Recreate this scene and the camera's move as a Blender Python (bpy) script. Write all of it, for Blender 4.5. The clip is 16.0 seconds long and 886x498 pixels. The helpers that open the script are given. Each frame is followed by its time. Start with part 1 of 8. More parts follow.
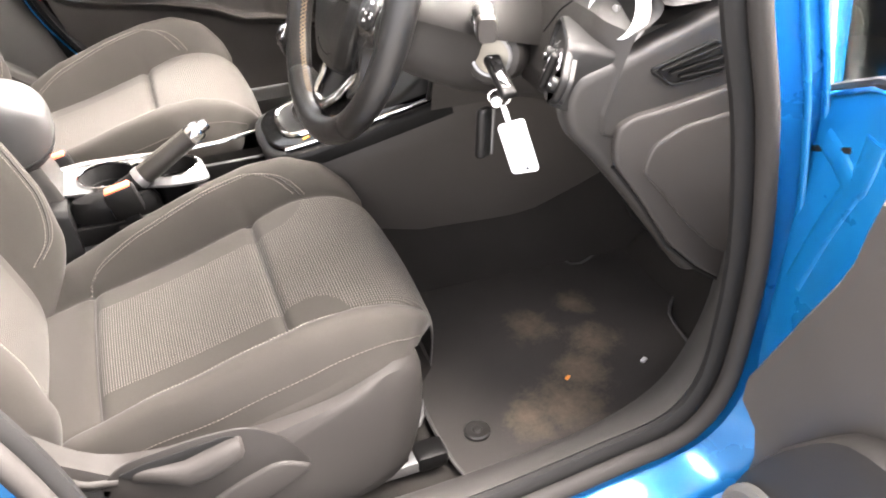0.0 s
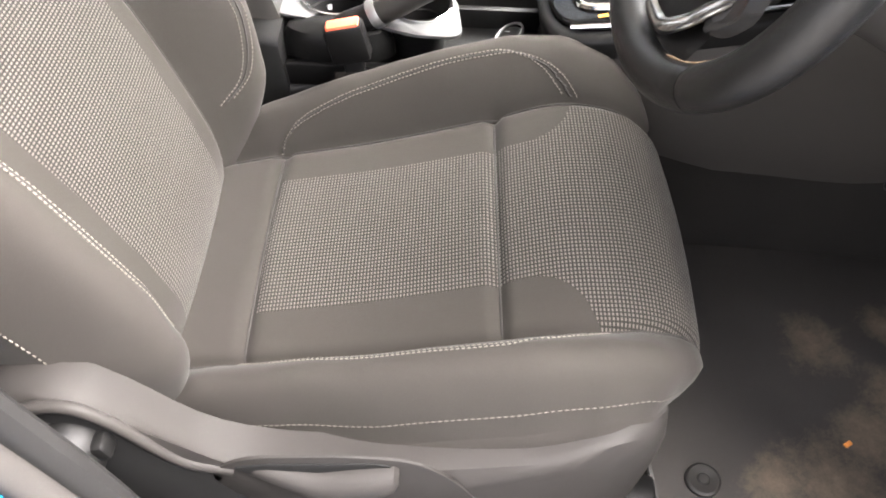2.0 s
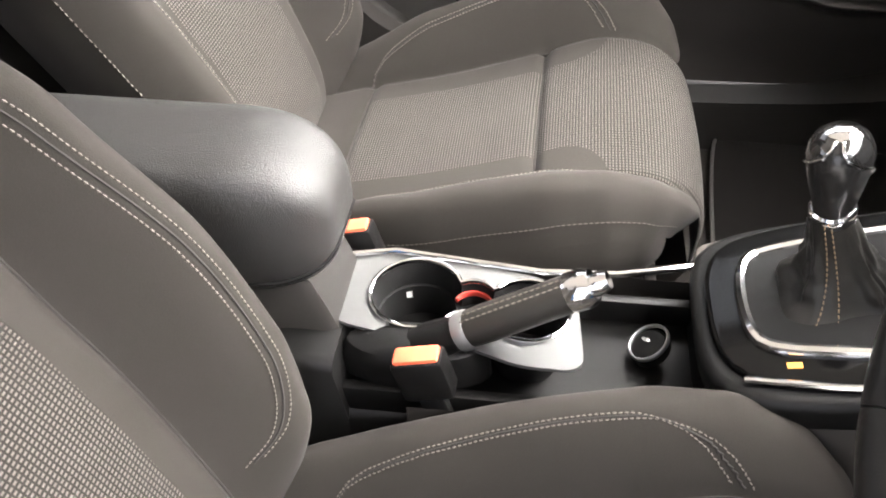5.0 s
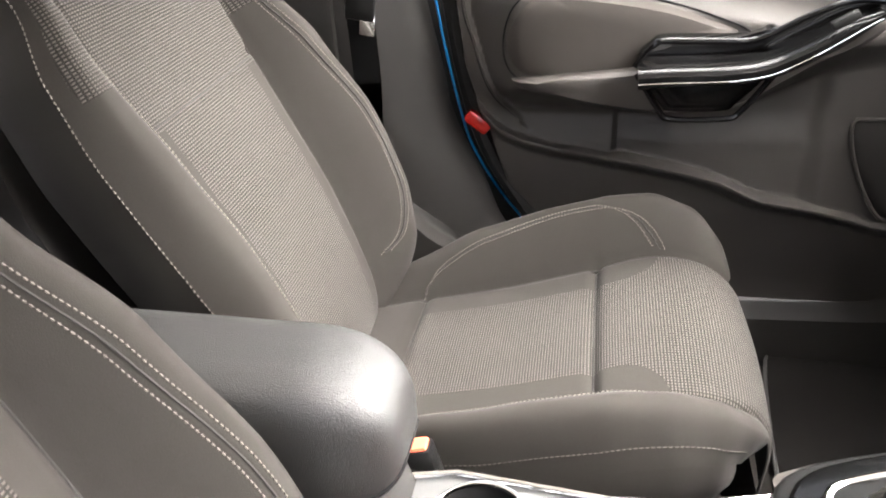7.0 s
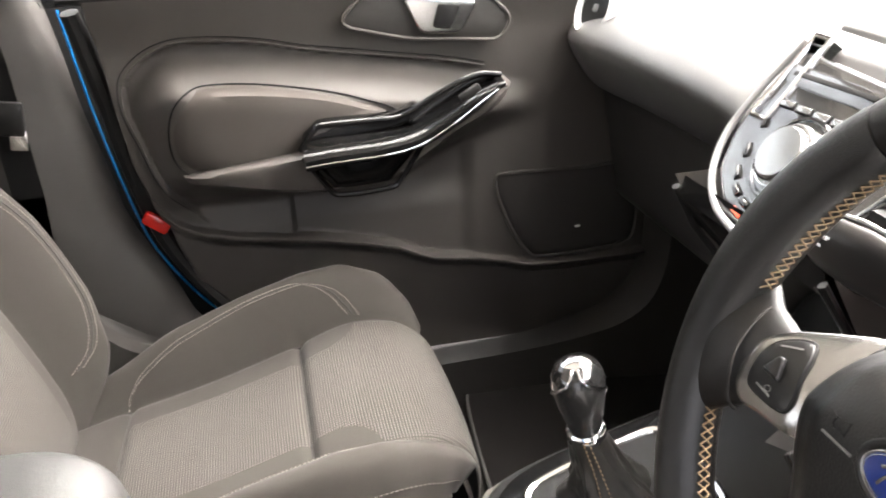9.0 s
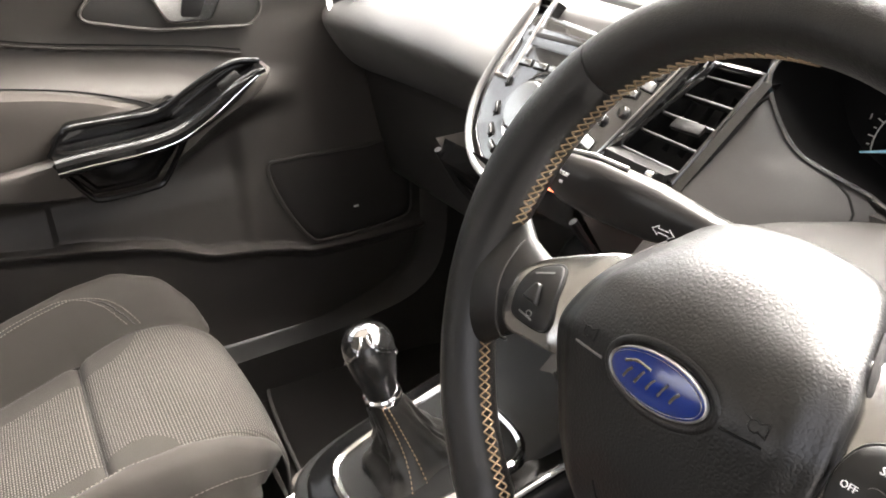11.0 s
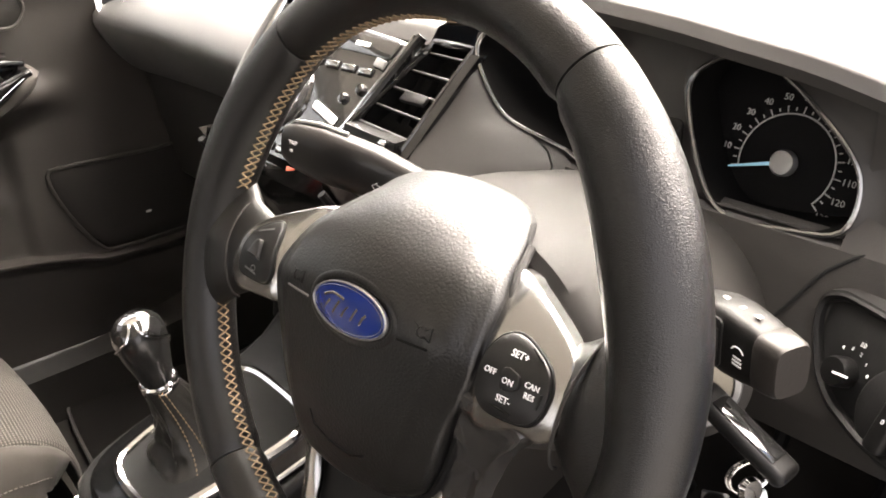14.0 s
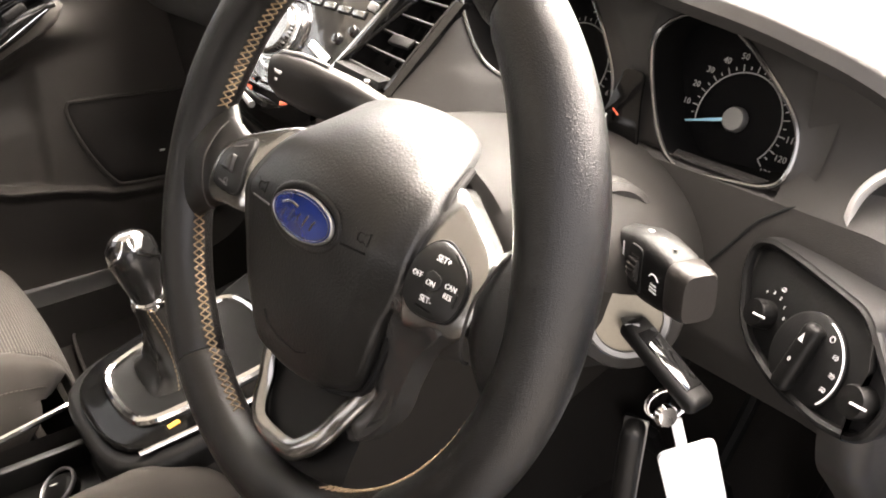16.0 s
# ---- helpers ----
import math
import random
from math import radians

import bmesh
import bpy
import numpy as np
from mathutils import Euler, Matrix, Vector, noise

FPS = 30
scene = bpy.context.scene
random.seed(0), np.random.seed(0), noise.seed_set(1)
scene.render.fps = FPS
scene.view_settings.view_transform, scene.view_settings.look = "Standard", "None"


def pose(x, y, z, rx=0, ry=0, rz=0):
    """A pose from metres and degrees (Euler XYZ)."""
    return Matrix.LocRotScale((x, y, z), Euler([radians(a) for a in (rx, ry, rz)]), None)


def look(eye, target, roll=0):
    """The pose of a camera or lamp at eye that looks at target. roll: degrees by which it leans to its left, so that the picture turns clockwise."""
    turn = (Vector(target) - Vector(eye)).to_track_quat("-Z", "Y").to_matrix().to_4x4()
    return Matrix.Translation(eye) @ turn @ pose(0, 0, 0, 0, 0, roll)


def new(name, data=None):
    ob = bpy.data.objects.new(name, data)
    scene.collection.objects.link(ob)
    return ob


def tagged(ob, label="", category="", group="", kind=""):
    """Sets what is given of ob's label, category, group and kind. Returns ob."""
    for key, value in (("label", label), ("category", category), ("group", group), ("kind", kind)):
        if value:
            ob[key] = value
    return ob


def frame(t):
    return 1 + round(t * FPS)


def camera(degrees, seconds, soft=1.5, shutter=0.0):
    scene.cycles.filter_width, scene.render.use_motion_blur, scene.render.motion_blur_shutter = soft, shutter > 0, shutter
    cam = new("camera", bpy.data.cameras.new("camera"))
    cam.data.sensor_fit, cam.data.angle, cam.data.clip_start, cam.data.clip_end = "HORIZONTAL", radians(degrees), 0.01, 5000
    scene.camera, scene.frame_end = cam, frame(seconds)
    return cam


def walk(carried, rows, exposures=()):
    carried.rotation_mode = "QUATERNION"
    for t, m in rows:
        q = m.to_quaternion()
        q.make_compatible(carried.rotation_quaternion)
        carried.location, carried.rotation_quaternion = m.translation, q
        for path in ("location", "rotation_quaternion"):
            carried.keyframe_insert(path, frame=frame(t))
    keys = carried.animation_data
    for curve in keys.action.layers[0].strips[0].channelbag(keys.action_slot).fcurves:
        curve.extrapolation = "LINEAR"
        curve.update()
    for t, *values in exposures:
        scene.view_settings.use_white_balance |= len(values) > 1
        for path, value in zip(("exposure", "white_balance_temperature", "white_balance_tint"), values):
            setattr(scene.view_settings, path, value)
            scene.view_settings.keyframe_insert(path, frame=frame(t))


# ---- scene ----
cam = camera(56.3, 16.0, soft=1.8, shutter=0.2)
PATH = [
    (0, (-0.1, -1.017, 1.281), (0.47, 0.532, 0.152), -1.5),
    (0.5, (-0.133, -0.9, 1.251), (0.389, 0.61, 0.048), -0.8),
    (1, (-0.148, -0.804, 1.232), (0.265, 0.654, -0.072), 1.5),
    (1.5, (-0.114, -0.687, 1.228), (0.073, 0.676, -0.223), 4.1),
    (2, (-0.076, -0.61, 1.209), (-0.036, 0.698, -0.304), 3.5),
    (2.5, (-0.063, -0.509, 1.185), (-0.091, 0.749, -0.369), 0.2),
    (3, (-0.074, -0.402, 1.183), (-0.107, 0.834, -0.388), -1.4),
    (3.5, (-0.06, -0.305, 1.175), (-0.132, 0.957, -0.376), -0.7),
    (4, (-0.05, -0.246, 1.184), (-0.201, 1.075, -0.31), -1.9),
    (4.2, (-0.056, -0.235, 1.191), (-0.224, 1.109, -0.28), -2.3),
    (6.3, (-0.107, -0.195, 1.182), (-0.474, 1.406, 0.042), -1.8),
    (6.5, (-0.112, -0.198, 1.189), (-0.482, 1.43, 0.089), -1.8),
    (7, (-0.12, -0.201, 1.199), (-0.459, 1.516, 0.23), -2.6),
    (7.5, (-0.121, -0.2, 1.205), (-0.302, 1.6, 0.353), -3.4),
    (8, (-0.126, -0.216, 1.211), (-0.15, 1.613, 0.404), -3.4),
    (8.5, (-0.118, -0.232, 1.21), (0.002, 1.598, 0.411), -3.4),
    (9, (-0.106, -0.252, 1.213), (0.267, 1.537, 0.4), -2.4),
    (9.5, (-0.107, -0.252, 1.213), (0.479, 1.481, 0.404), -2.1),
    (10, (-0.1, -0.262, 1.21), (0.59, 1.43, 0.398), -3.3),
    (10.2, (-0.096, -0.262, 1.208), (0.631, 1.411, 0.387), -3.5),
    (12.3, (-0.106, -0.309, 1.193), (0.865, 1.21, 0.329), -2.7),
    (12.5, (-0.104, -0.316, 1.194), (0.895, 1.188, 0.333), -2.9),
    (13, (-0.093, -0.336, 1.191), (0.986, 1.12, 0.343), -2.6),
    (13.5, (-0.08, -0.348, 1.187), (1.054, 1.066, 0.341), -2.4),
    (14, (-0.073, -0.352, 1.186), (1.091, 1.035, 0.336), -2.2),
    (14.5, (-0.067, -0.359, 1.186), (1.115, 1.012, 0.335), -2.3),
    (15, (-0.067, -0.373, 1.187), (1.133, 0.984, 0.339), -2.1),
    (15.5, (-0.074, -0.391, 1.181), (1.109, 0.97, 0.315), -0.6),
    (16, (-0.069, -0.412, 1.173), (1.036, 0.989, 0.269), 1.3),
]
walk(cam, [(t, look(eye, target, roll)) for t, eye, target, roll in PATH], [(0.0, 4.5, 6900, 17), (0.5, 4.4, 6700, 16), (1.0, 4.4, 6800, 18), (1.5, 4.2, 6700, 16), (2.5, 3.95, 6600, 15), (4.0, 3.6, 6600, 15), (6.5, 3.5, 6600, 15), (7.0, 3.7, 6600, 15), (7.5, 3.8, 6600, 15), (8.0, 3.75, 6600, 15), (9.0, 3.7, 6750, 15), (10.0, 3.5, 6850, 15), (12.5, 3.52, 7000, 15), (14.0, 3.42, 7300, 17), (16.0, 3.45, 7400, 18)])

# ---------- light ----------
world = bpy.data.worlds.new("sky")
scene.world = world
world.use_nodes = True
wn = world.node_tree
sky = wn.nodes.new("ShaderNodeTexSky")
sky.sky_type, sky.sun_disc = "NISHITA", False
sky.sun_elevation, sky.sun_rotation = radians(54), radians(75)
sky.air_density, sky.dust_density, sky.ozone_density = 1.0, 6.0, 1.0
wn.nodes["Background"].inputs["Strength"].default_value = 0.115
grey = wn.nodes.new("ShaderNodeHueSaturation")
grey.inputs["Saturation"].default_value = 0.25
wn.links.new(sky.outputs["Color"], grey.inputs["Color"])
wn.links.new(grey.outputs["Color"], wn.nodes["Background"].inputs["Color"])
sun = new("sun", bpy.data.lights.new("sun", "SUN"))
sun.data.energy, sun.data.angle, sun.data.color = 5.4, radians(88), (1.0, 0.97, 0.93)
sun.matrix_basis = look((2.05, 0.55, 3.45), (0, 0, 0.5))


# ---------- materials ----------
def mat(name, c1, c2=None, rough=0.5, metal=0.0, fine=600.0, bump=0.15, depth=0.0006, coarse=9.0, coat=0.0, vary=0.06, spec=0.5):
    m = bpy.data.materials.new(name)
    m.use_nodes = True
    nt = m.node_tree
    p = nt.nodes["Principled BSDF"]
    c2 = c2 or tuple(min(1, v * 1.25) for v in c1)
    tc = nt.nodes.new("ShaderNodeTexCoord")
    big = nt.nodes.new("ShaderNodeTexNoise")
    big.inputs["Scale"].default_value, big.inputs["Detail"].default_value = coarse, 5
    small = nt.nodes.new("ShaderNodeTexNoise")
    small.inputs["Scale"].default_value, small.inputs["Detail"].default_value = fine, 2
    nt.links.new(tc.outputs["Object"], big.inputs["Vector"])
    nt.links.new(tc.outputs["Object"], small.inputs["Vector"])
    add = nt.nodes.new("ShaderNodeMath")
    add.operation = "MULTIPLY_ADD"
    add.inputs[1].default_value = 0.5
    nt.links.new(small.outputs["Fac"], add.inputs[0])
    half = nt.nodes.new("ShaderNodeMath")
    half.operation = "MULTIPLY"
    half.inputs[1].default_value = 0.5
    nt.links.new(big.outputs["Fac"], half.inputs[0])
    nt.links.new(half.outputs[0], add.inputs[2])
    mix = nt.nodes.new("ShaderNodeMix")
    mix.data_type = "RGBA"
    mix.inputs["A"].default_value, mix.inputs["B"].default_value = (*c1, 1), (*c2, 1)
    nt.links.new(add.outputs[0], mix.inputs["Factor"])
    nt.links.new(mix.outputs["Result"], p.inputs["Base Color"])
    rr = nt.nodes.new("ShaderNodeMapRange")
    rr.inputs["To Min"].default_value, rr.inputs["To Max"].default_value = max(0.02, rough - vary), min(1, rough + vary)
    nt.links.new(big.outputs["Fac"], rr.inputs["Value"])
    nt.links.new(rr.outputs["Result"], p.inputs["Roughness"])
    p.inputs["Metallic"].default_value, p.inputs["Coat Weight"].default_value = metal, coat
    p.inputs["Coat Roughness"].default_value = 0.05
    p.inputs["Specular IOR Level"].default_value = spec
    if bump:
        bp = nt.nodes.new("ShaderNodeBump")
        bp.inputs["Strength"].default_value, bp.inputs["Distance"].default_value = bump, depth
        nt.links.new(small.outputs["Fac"], bp.inputs["Height"])
        nt.links.new(bp.outputs["Normal"], p.inputs["Normal"])
    return m


def leather(name, c1, c2, rough, cell=520.0, bump=0.35, depth=0.0006, spec=0.28):
    """Grained leather or moulded plastic: cells with creases between them."""
    m = mat(name, c1, c2, rough, bump=0, spec=spec)
    nt = m.node_tree
    tc = nt.nodes.new("ShaderNodeTexCoord")
    v = nt.nodes.new("ShaderNodeTexVoronoi")
    v.feature = "DISTANCE_TO_EDGE"
    v.inputs["Scale"].default_value = cell
    warp = nt.nodes.new("ShaderNodeTexNoise")
    warp.inputs["Scale"].default_value = cell * 0.5
    va = nt.nodes.new("ShaderNodeVectorMath")
    va.operation = "MULTIPLY_ADD"
    va.inputs[1].default_value = (0.0025,) * 3
    nt.links.new(tc.outputs["Object"], warp.inputs["Vector"])
    nt.links.new(warp.outputs["Color"], va.inputs[0])
    nt.links.new(tc.outputs["Object"], va.inputs[2])
    nt.links.new(va.outputs[0], v.inputs["Vector"])
    ramp = nt.nodes.new("ShaderNodeMapRange")
    ramp.inputs["From Max"].default_value = 0.35
    nt.links.new(v.outputs["Distance"], ramp.inputs["Value"])
    bp = nt.nodes.new("ShaderNodeBump")
    bp.inputs["Strength"].default_value, bp.inputs["Distance"].default_value = bump, depth
    nt.links.new(ramp.outputs["Result"], bp.inputs["Height"])
    nt.links.new(bp.outputs["Normal"], nt.nodes["Principled BSDF"].inputs["Normal"])
    return m


def seat_cloth(name):
    """Plain suede-like cloth, and inside the 'weave' region a grid of pale threads on dark yarn."""
    m = bpy.data.materials.new(name)
    m.use_nodes = True
    nt = m.node_tree
    L, N = nt.links.new, nt.nodes.new
    p = nt.nodes["Principled BSDF"]
    uv = N("ShaderNodeUVMap")
    uv.uv_map = "UVMap"
    sep = N("ShaderNodeSeparateXYZ")
    L(uv.outputs["UV"], sep.inputs[0])

    def wave(sock, pitch, lo, hi):
        a = N("ShaderNodeMath")
        a.operation = "MULTIPLY"
        a.inputs[1].default_value = 2 * math.pi / pitch
        L(sock, a.inputs[0])
        s = N("ShaderNodeMath")
        s.operation = "SINE"
        L(a.outputs[0], s.inputs[0])
        r = N("ShaderNodeMapRange")
        r.interpolation_type = "SMOOTHSTEP"
        r.inputs["From Min"].default_value, r.inputs["From Max"].default_value = lo, hi
        L(s.outputs[0], r.inputs["Value"])
        return r.outputs["Result"]

    wu = wave(sep.outputs["X"], 0.0037, -0.6, 0.8)
    wv = wave(sep.outputs["Y"], 0.0048, -0.9, 0.1)
    dots = N("ShaderNodeMath")
    dots.operation = "MULTIPLY"
    L(wu, dots.inputs[0])
    L(wv, dots.inputs[1])
    at = N("ShaderNodeAttribute")
    at.attribute_name = "weave"
    mask = N("ShaderNodeMapRange")
    mask.inputs["From Min"].default_value, mask.inputs["From Max"].default_value = -0.0006, 0.0006
    L(at.outputs["Fac"], mask.inputs["Value"])
    tc = N("ShaderNodeTexCoord")
    fuzz = N("ShaderNodeTexNoise")
    fuzz.inputs["Scale"].default_value, fuzz.inputs["Detail"].default_value = 900, 3
    L(tc.outputs["Object"], fuzz.inputs["Vector"])
    blot = N("ShaderNodeTexNoise")
    blot.inputs["Scale"].default_value, blot.inputs["Detail"].default_value = 11, 6
    L(tc.outputs["Object"], blot.inputs["Vector"])

    def mix(f, a, b):
        x = N("ShaderNodeMix")
        x.data_type = "RGBA"
        for s, v in (("Factor", f), ("A", a), ("B", b)):
            if isinstance(v, tuple):
                x.inputs[s].default_value = (*v, 1)
            else:
                L(v, x.inputs[s])
        return x.outputs["Result"]

    plain = mix(fuzz.outputs["Fac"], (0.0165, 0.0147, 0.0130), (0.0285, 0.0254, 0.0225))
    plain = mix(blot.outputs["Fac"], plain, (0.0225, 0.0202, 0.0178))
    yarn = mix(fuzz.outputs["Fac"], (0.011, 0.0098, 0.0088), (0.020, 0.0178, 0.0158))
    thread = mix(fuzz.outputs["Fac"], (0.060, 0.054, 0.048), (0.090, 0.082, 0.073))
    woven = mix(dots.outputs[0], yarn, thread)
    L(mix(mask.outputs["Result"], plain, woven), p.inputs["Base Color"])
    p.inputs["Roughness"].default_value = 0.9
    p.inputs["Specular IOR Level"].default_value = 0.15
    p.inputs["Sheen Weight"].default_value, p.inputs["Sheen Roughness"].default_value = 0.04, 0.4
    hm = N("ShaderNodeMath")
    hm.operation = "MULTIPLY"
    L(dots.outputs[0], hm.inputs[0])
    L(mask.outputs["Result"], hm.inputs[1])
    h2 = N("ShaderNodeMath")
    h2.operation = "MULTIPLY_ADD"
    h2.inputs[1].default_value = 0.25
    L(fuzz.outputs["Fac"], h2.inputs[0])
    L(hm.outputs[0], h2.inputs[2])
    bp = N("ShaderNodeBump")
    bp.inputs["Strength"].default_value, bp.inputs["Distance"].default_value = 0.5, 0.0012
    L(h2.outputs[0], bp.inputs["Height"])
    L(bp.outputs["Normal"], p.inputs["Normal"])
    return m


def glass(name, tint=(0.9, 0.95, 0.93)):
    m = bpy.data.materials.new(name)
    m.use_nodes = True
    p = m.node_tree.nodes["Principled BSDF"]
    p.inputs["Base Color"].default_value = (*tint, 1)
    p.inputs["Roughness"].default_value, p.inputs["Transmission Weight"].default_value, p.inputs["IOR"].default_value = 0.0, 1.0, 1.1
    return m


CLOTH = seat_cloth("seat_cloth")
THREAD = mat("pale_thread", (0.090, 0.082, 0.069), (0.13, 0.119, 0.100), 0.8, fine=2500)
PIPETHREAD = mat("pipe_thread", (0.052, 0.047, 0.039), (0.078, 0.071, 0.059), 0.85, fine=2500)
TAN = mat("tan_thread", (0.125, 0.084, 0.045), (0.19, 0.135, 0.078), 0.75, fine=2500)
PLASTIC = leather("grey_plastic", (0.014, 0.013, 0.012), (0.021, 0.0195, 0.018), 0.45, 900, 0.25, 0.0004)
TRIM = mat("seat_trim_plastic", (0.018, 0.0165, 0.0155), (0.025, 0.023, 0.0215), 0.55, fine=1500, bump=0.12, spec=0.14)
BLACK = leather("black_plastic", (0.003, 0.003, 0.003), (0.0055, 0.0054, 0.0052), 0.42, 1000, 0.2, 0.0003, 0.22)
MATTE = mat("matt_black", (0.0025, 0.0025, 0.0025), (0.005, 0.005, 0.005), 0.75, spec=0.2)
PIANO = mat("piano_black", (0.002, 0.002, 0.002), (0.0035, 0.0035, 0.0035), 0.11, bump=0, vary=0.03, spec=0.22)
SIDE = mat("console_side_plastic", (0.042, 0.037, 0.032), (0.055, 0.0485, 0.042), 0.6, fine=900, coarse=5)
TRAYGREY = mat("satin_tray", (0.085, 0.085, 0.085), (0.115, 0.115, 0.113), 0.42, 0.45, fine=2500, bump=0.05)
GLOSS = mat("gloss_black", (0.006, 0.006, 0.006), (0.009, 0.009, 0.009), 0.08, bump=0, coat=0.6, vary=0.02)
DASH = leather("dashboard_skin", (0.015, 0.014, 0.013), (0.022, 0.0205, 0.019), 0.44, 1100, 0.16, 0.0004, 0.35)
DASHTOP = leather("dash_top_skin", (0.024, 0.023, 0.022), (0.032, 0.0305, 0.029), 0.38, 900, 0.2, 0.0004, 0.65)
DOORSKIN = leather("door_skin", (0.038, 0.0345, 0.0315), (0.053, 0.0485, 0.0442), 0.43, 700, 0.3, 0.0005)
ARMCLOTH = mat("door_arm_vinyl", (0.034, 0.030, 0.027), (0.046, 0.041, 0.037), 0.60, fine=1200, spec=0.1)
RIM = leather("wheel_leather", (0.0030, 0.0029, 0.0028), (0.0050, 0.0048, 0.0046), 0.32, 900, 0.28, 0.0004, 0.45)
PAD = leather("airbag_cover", (0.0026, 0.0026, 0.0025), (0.0042, 0.0041, 0.0040), 0.35, 430, 0.20, 0.0005, 0.48)
BOOT = leather("boot_leather", (0.006, 0.0056, 0.005), (0.011, 0.0104, 0.0095), 0.40, 700, 0.2, 0.0005, 0.3)
SILVER = mat("silver_paint", (0.34, 0.34, 0.335), (0.41, 0.41, 0.40), 0.22, 1.0, fine=3000, bump=0.05)
CHROME = mat("chrome", (0.80, 0.80, 0.80), (0.86, 0.86, 0.86), 0.10, 1.0, bump=0, vary=0.03)
SATIN = mat("satin_grey", (0.20, 0.20, 0.20), (0.26, 0.26, 0.255), 0.35, 0.7, fine=2000, bump=0.05)
BLUE = mat("blue_paint", (0.0, 0.135, 0.36), (0.0, 0.155, 0.40), 0.28, 0.35, bump=0.02, fine=3000, coat=0.5, vary=0.04, spec=0.3)
REDCAR = mat("red_paint", (0.42, 0.012, 0.015), (0.48, 0.02, 0.02), 0.25, bump=0, coat=1.0)
SEALGREY = mat("seal_cover", (0.020, 0.0185, 0.0175), (0.028, 0.026, 0.0245), 0.6, fine=500, spec=0.15)
SEAMDARK = mat("seam_thread", (0.010, 0.009, 0.008), (0.018, 0.016, 0.014), 0.9, fine=2000)
RUBBER = mat("rubber_seal", (0.005, 0.005, 0.005), (0.010, 0.0096, 0.0092), 0.6, fine=400, spec=0.2)
CARPET = mat("carpet", (0.016, 0.015, 0.014), (0.040, 0.0365, 0.033), 1.0, fine=1500, bump=0.8, depth=0.002, spec=0.1)
TRUNKLINER = mat("headlining", (0.24, 0.23, 0.215), (0.28, 0.27, 0.25), 0.9, fine=1500)
REDRUBBER = mat("red_rubber", (0.30, 0.025, 0.018), (0.38, 0.04, 0.03), 0.45, bump=0)
REDPLASTIC = mat("red_button", (0.75, 0.10, 0.05), (0.85, 0.16, 0.08), 0.35, bump=0)
WHITE = mat("white_plastic", (0.78, 0.82, 0.84), (0.84, 0.87, 0.88), 0.4, bump=0)
PRINT = mat("white_print", (0.75, 0.75, 0.75), (0.8, 0.8, 0.8), 0.5, bump=0)
BADGE = mat("blue_badge", (0.006, 0.018, 0.12), (0.008, 0.026, 0.16), 0.15, bump=0, coat=1.0)
CLEAR = glass("window_glass")
ASPHALT = mat("asphalt", (0.09, 0.09, 0.09), (0.14, 0.137, 0.13), 0.9, fine=120, bump=0.6, depth=0.004, coarse=1.5)


# ---------- building blocks ----------
def thing(name, base, label, category, group="", kind="", rot=None):
    root = new(name)
    root.empty_display_size = 0.05
    root.matrix_basis = Matrix.Translation(base) @ (rot or Matrix.Identity(4))
    return tagged(root, label, category, group, kind)


def part(name, bm, material, parent=None, label="", smooth=40, local=False, me_only=False):
    """Links a bmesh as one mesh object. Coordinates are the world's unless local."""
    me = bpy.data.meshes.new(name)
    bmesh.ops.recalc_face_normals(bm, faces=bm.faces)
    bm.to_mesh(me)
    bm.free()
    for m in material if isinstance(material, (list, tuple)) else (material,):
        me.materials.append(m)
    if smooth:
        me.polygons.foreach_set("use_smooth", [True] * len(me.polygons))
        me.set_sharp_from_angle(angle=radians(smooth))
    ob = new(name, me)
    if parent:
        top = parent
        while top.parent:
            top = top.parent
        if not local:
            me.transform(top.matrix_basis.inverted())
        ob.parent = parent
    return tagged(ob, label)


def solo(name, bm, material, label, category, kind="", smooth=40, group=""):
    return tagged(part(name, bm, material, None, "", smooth), label, category, group, kind)


def curve(points, n=40, closed=False):
    """A smooth line through the points, n steps in all, evenly spaced."""
    p = [Vector(a) for a in points]
    k = len(p)
    fine = []
    segs = k if closed else k - 1
    for i in range(segs):
        p0 = p[(i - 1) % k] if closed or i > 0 else p[0] * 2 - p[1]
        p1, p2 = p[i], p[(i + 1) % k]
        p3 = p[(i + 2) % k] if closed or i + 2 < k else p[-1] * 2 - p[-2]
        for j in range(16):
            t = j / 16
            fine.append(0.5 * ((2 * p1) + (p2 - p0) * t + (2 * p0 - 5 * p1 + 4 * p2 - p3) * t * t + (3 * p1 - p0 - 3 * p2 + p3) * t ** 3))
    fine.append(fine[0].copy() if closed else p[-1])
    d = [0.0]
    for a, b in zip(fine, fine[1:]):
        d.append(d[-1] + (b - a).length)
    out, j = [], 0
    steps = n if closed else n - 1
    for i in range(n):
        want = d[-1] * i / steps
        while j < len(d) - 2 and d[j + 1] < want:
            j += 1
        f = (want - d[j]) / max(1e-9, d[j + 1] - d[j])
        out.append(fine[j].lerp(fine[j + 1], min(1, max(0, f))))
    return out


def line(points, step=0.01):
    """Straight runs through the points, cut into steps."""
    out = []
    for a, b in zip(points, points[1:]):
        a, b = Vector(a), Vector(b)
        k = max(1, int((b - a).length / step))
        out += [a.lerp(b, i / k) for i in range(k)]
    return out + [Vector(points[-1])]


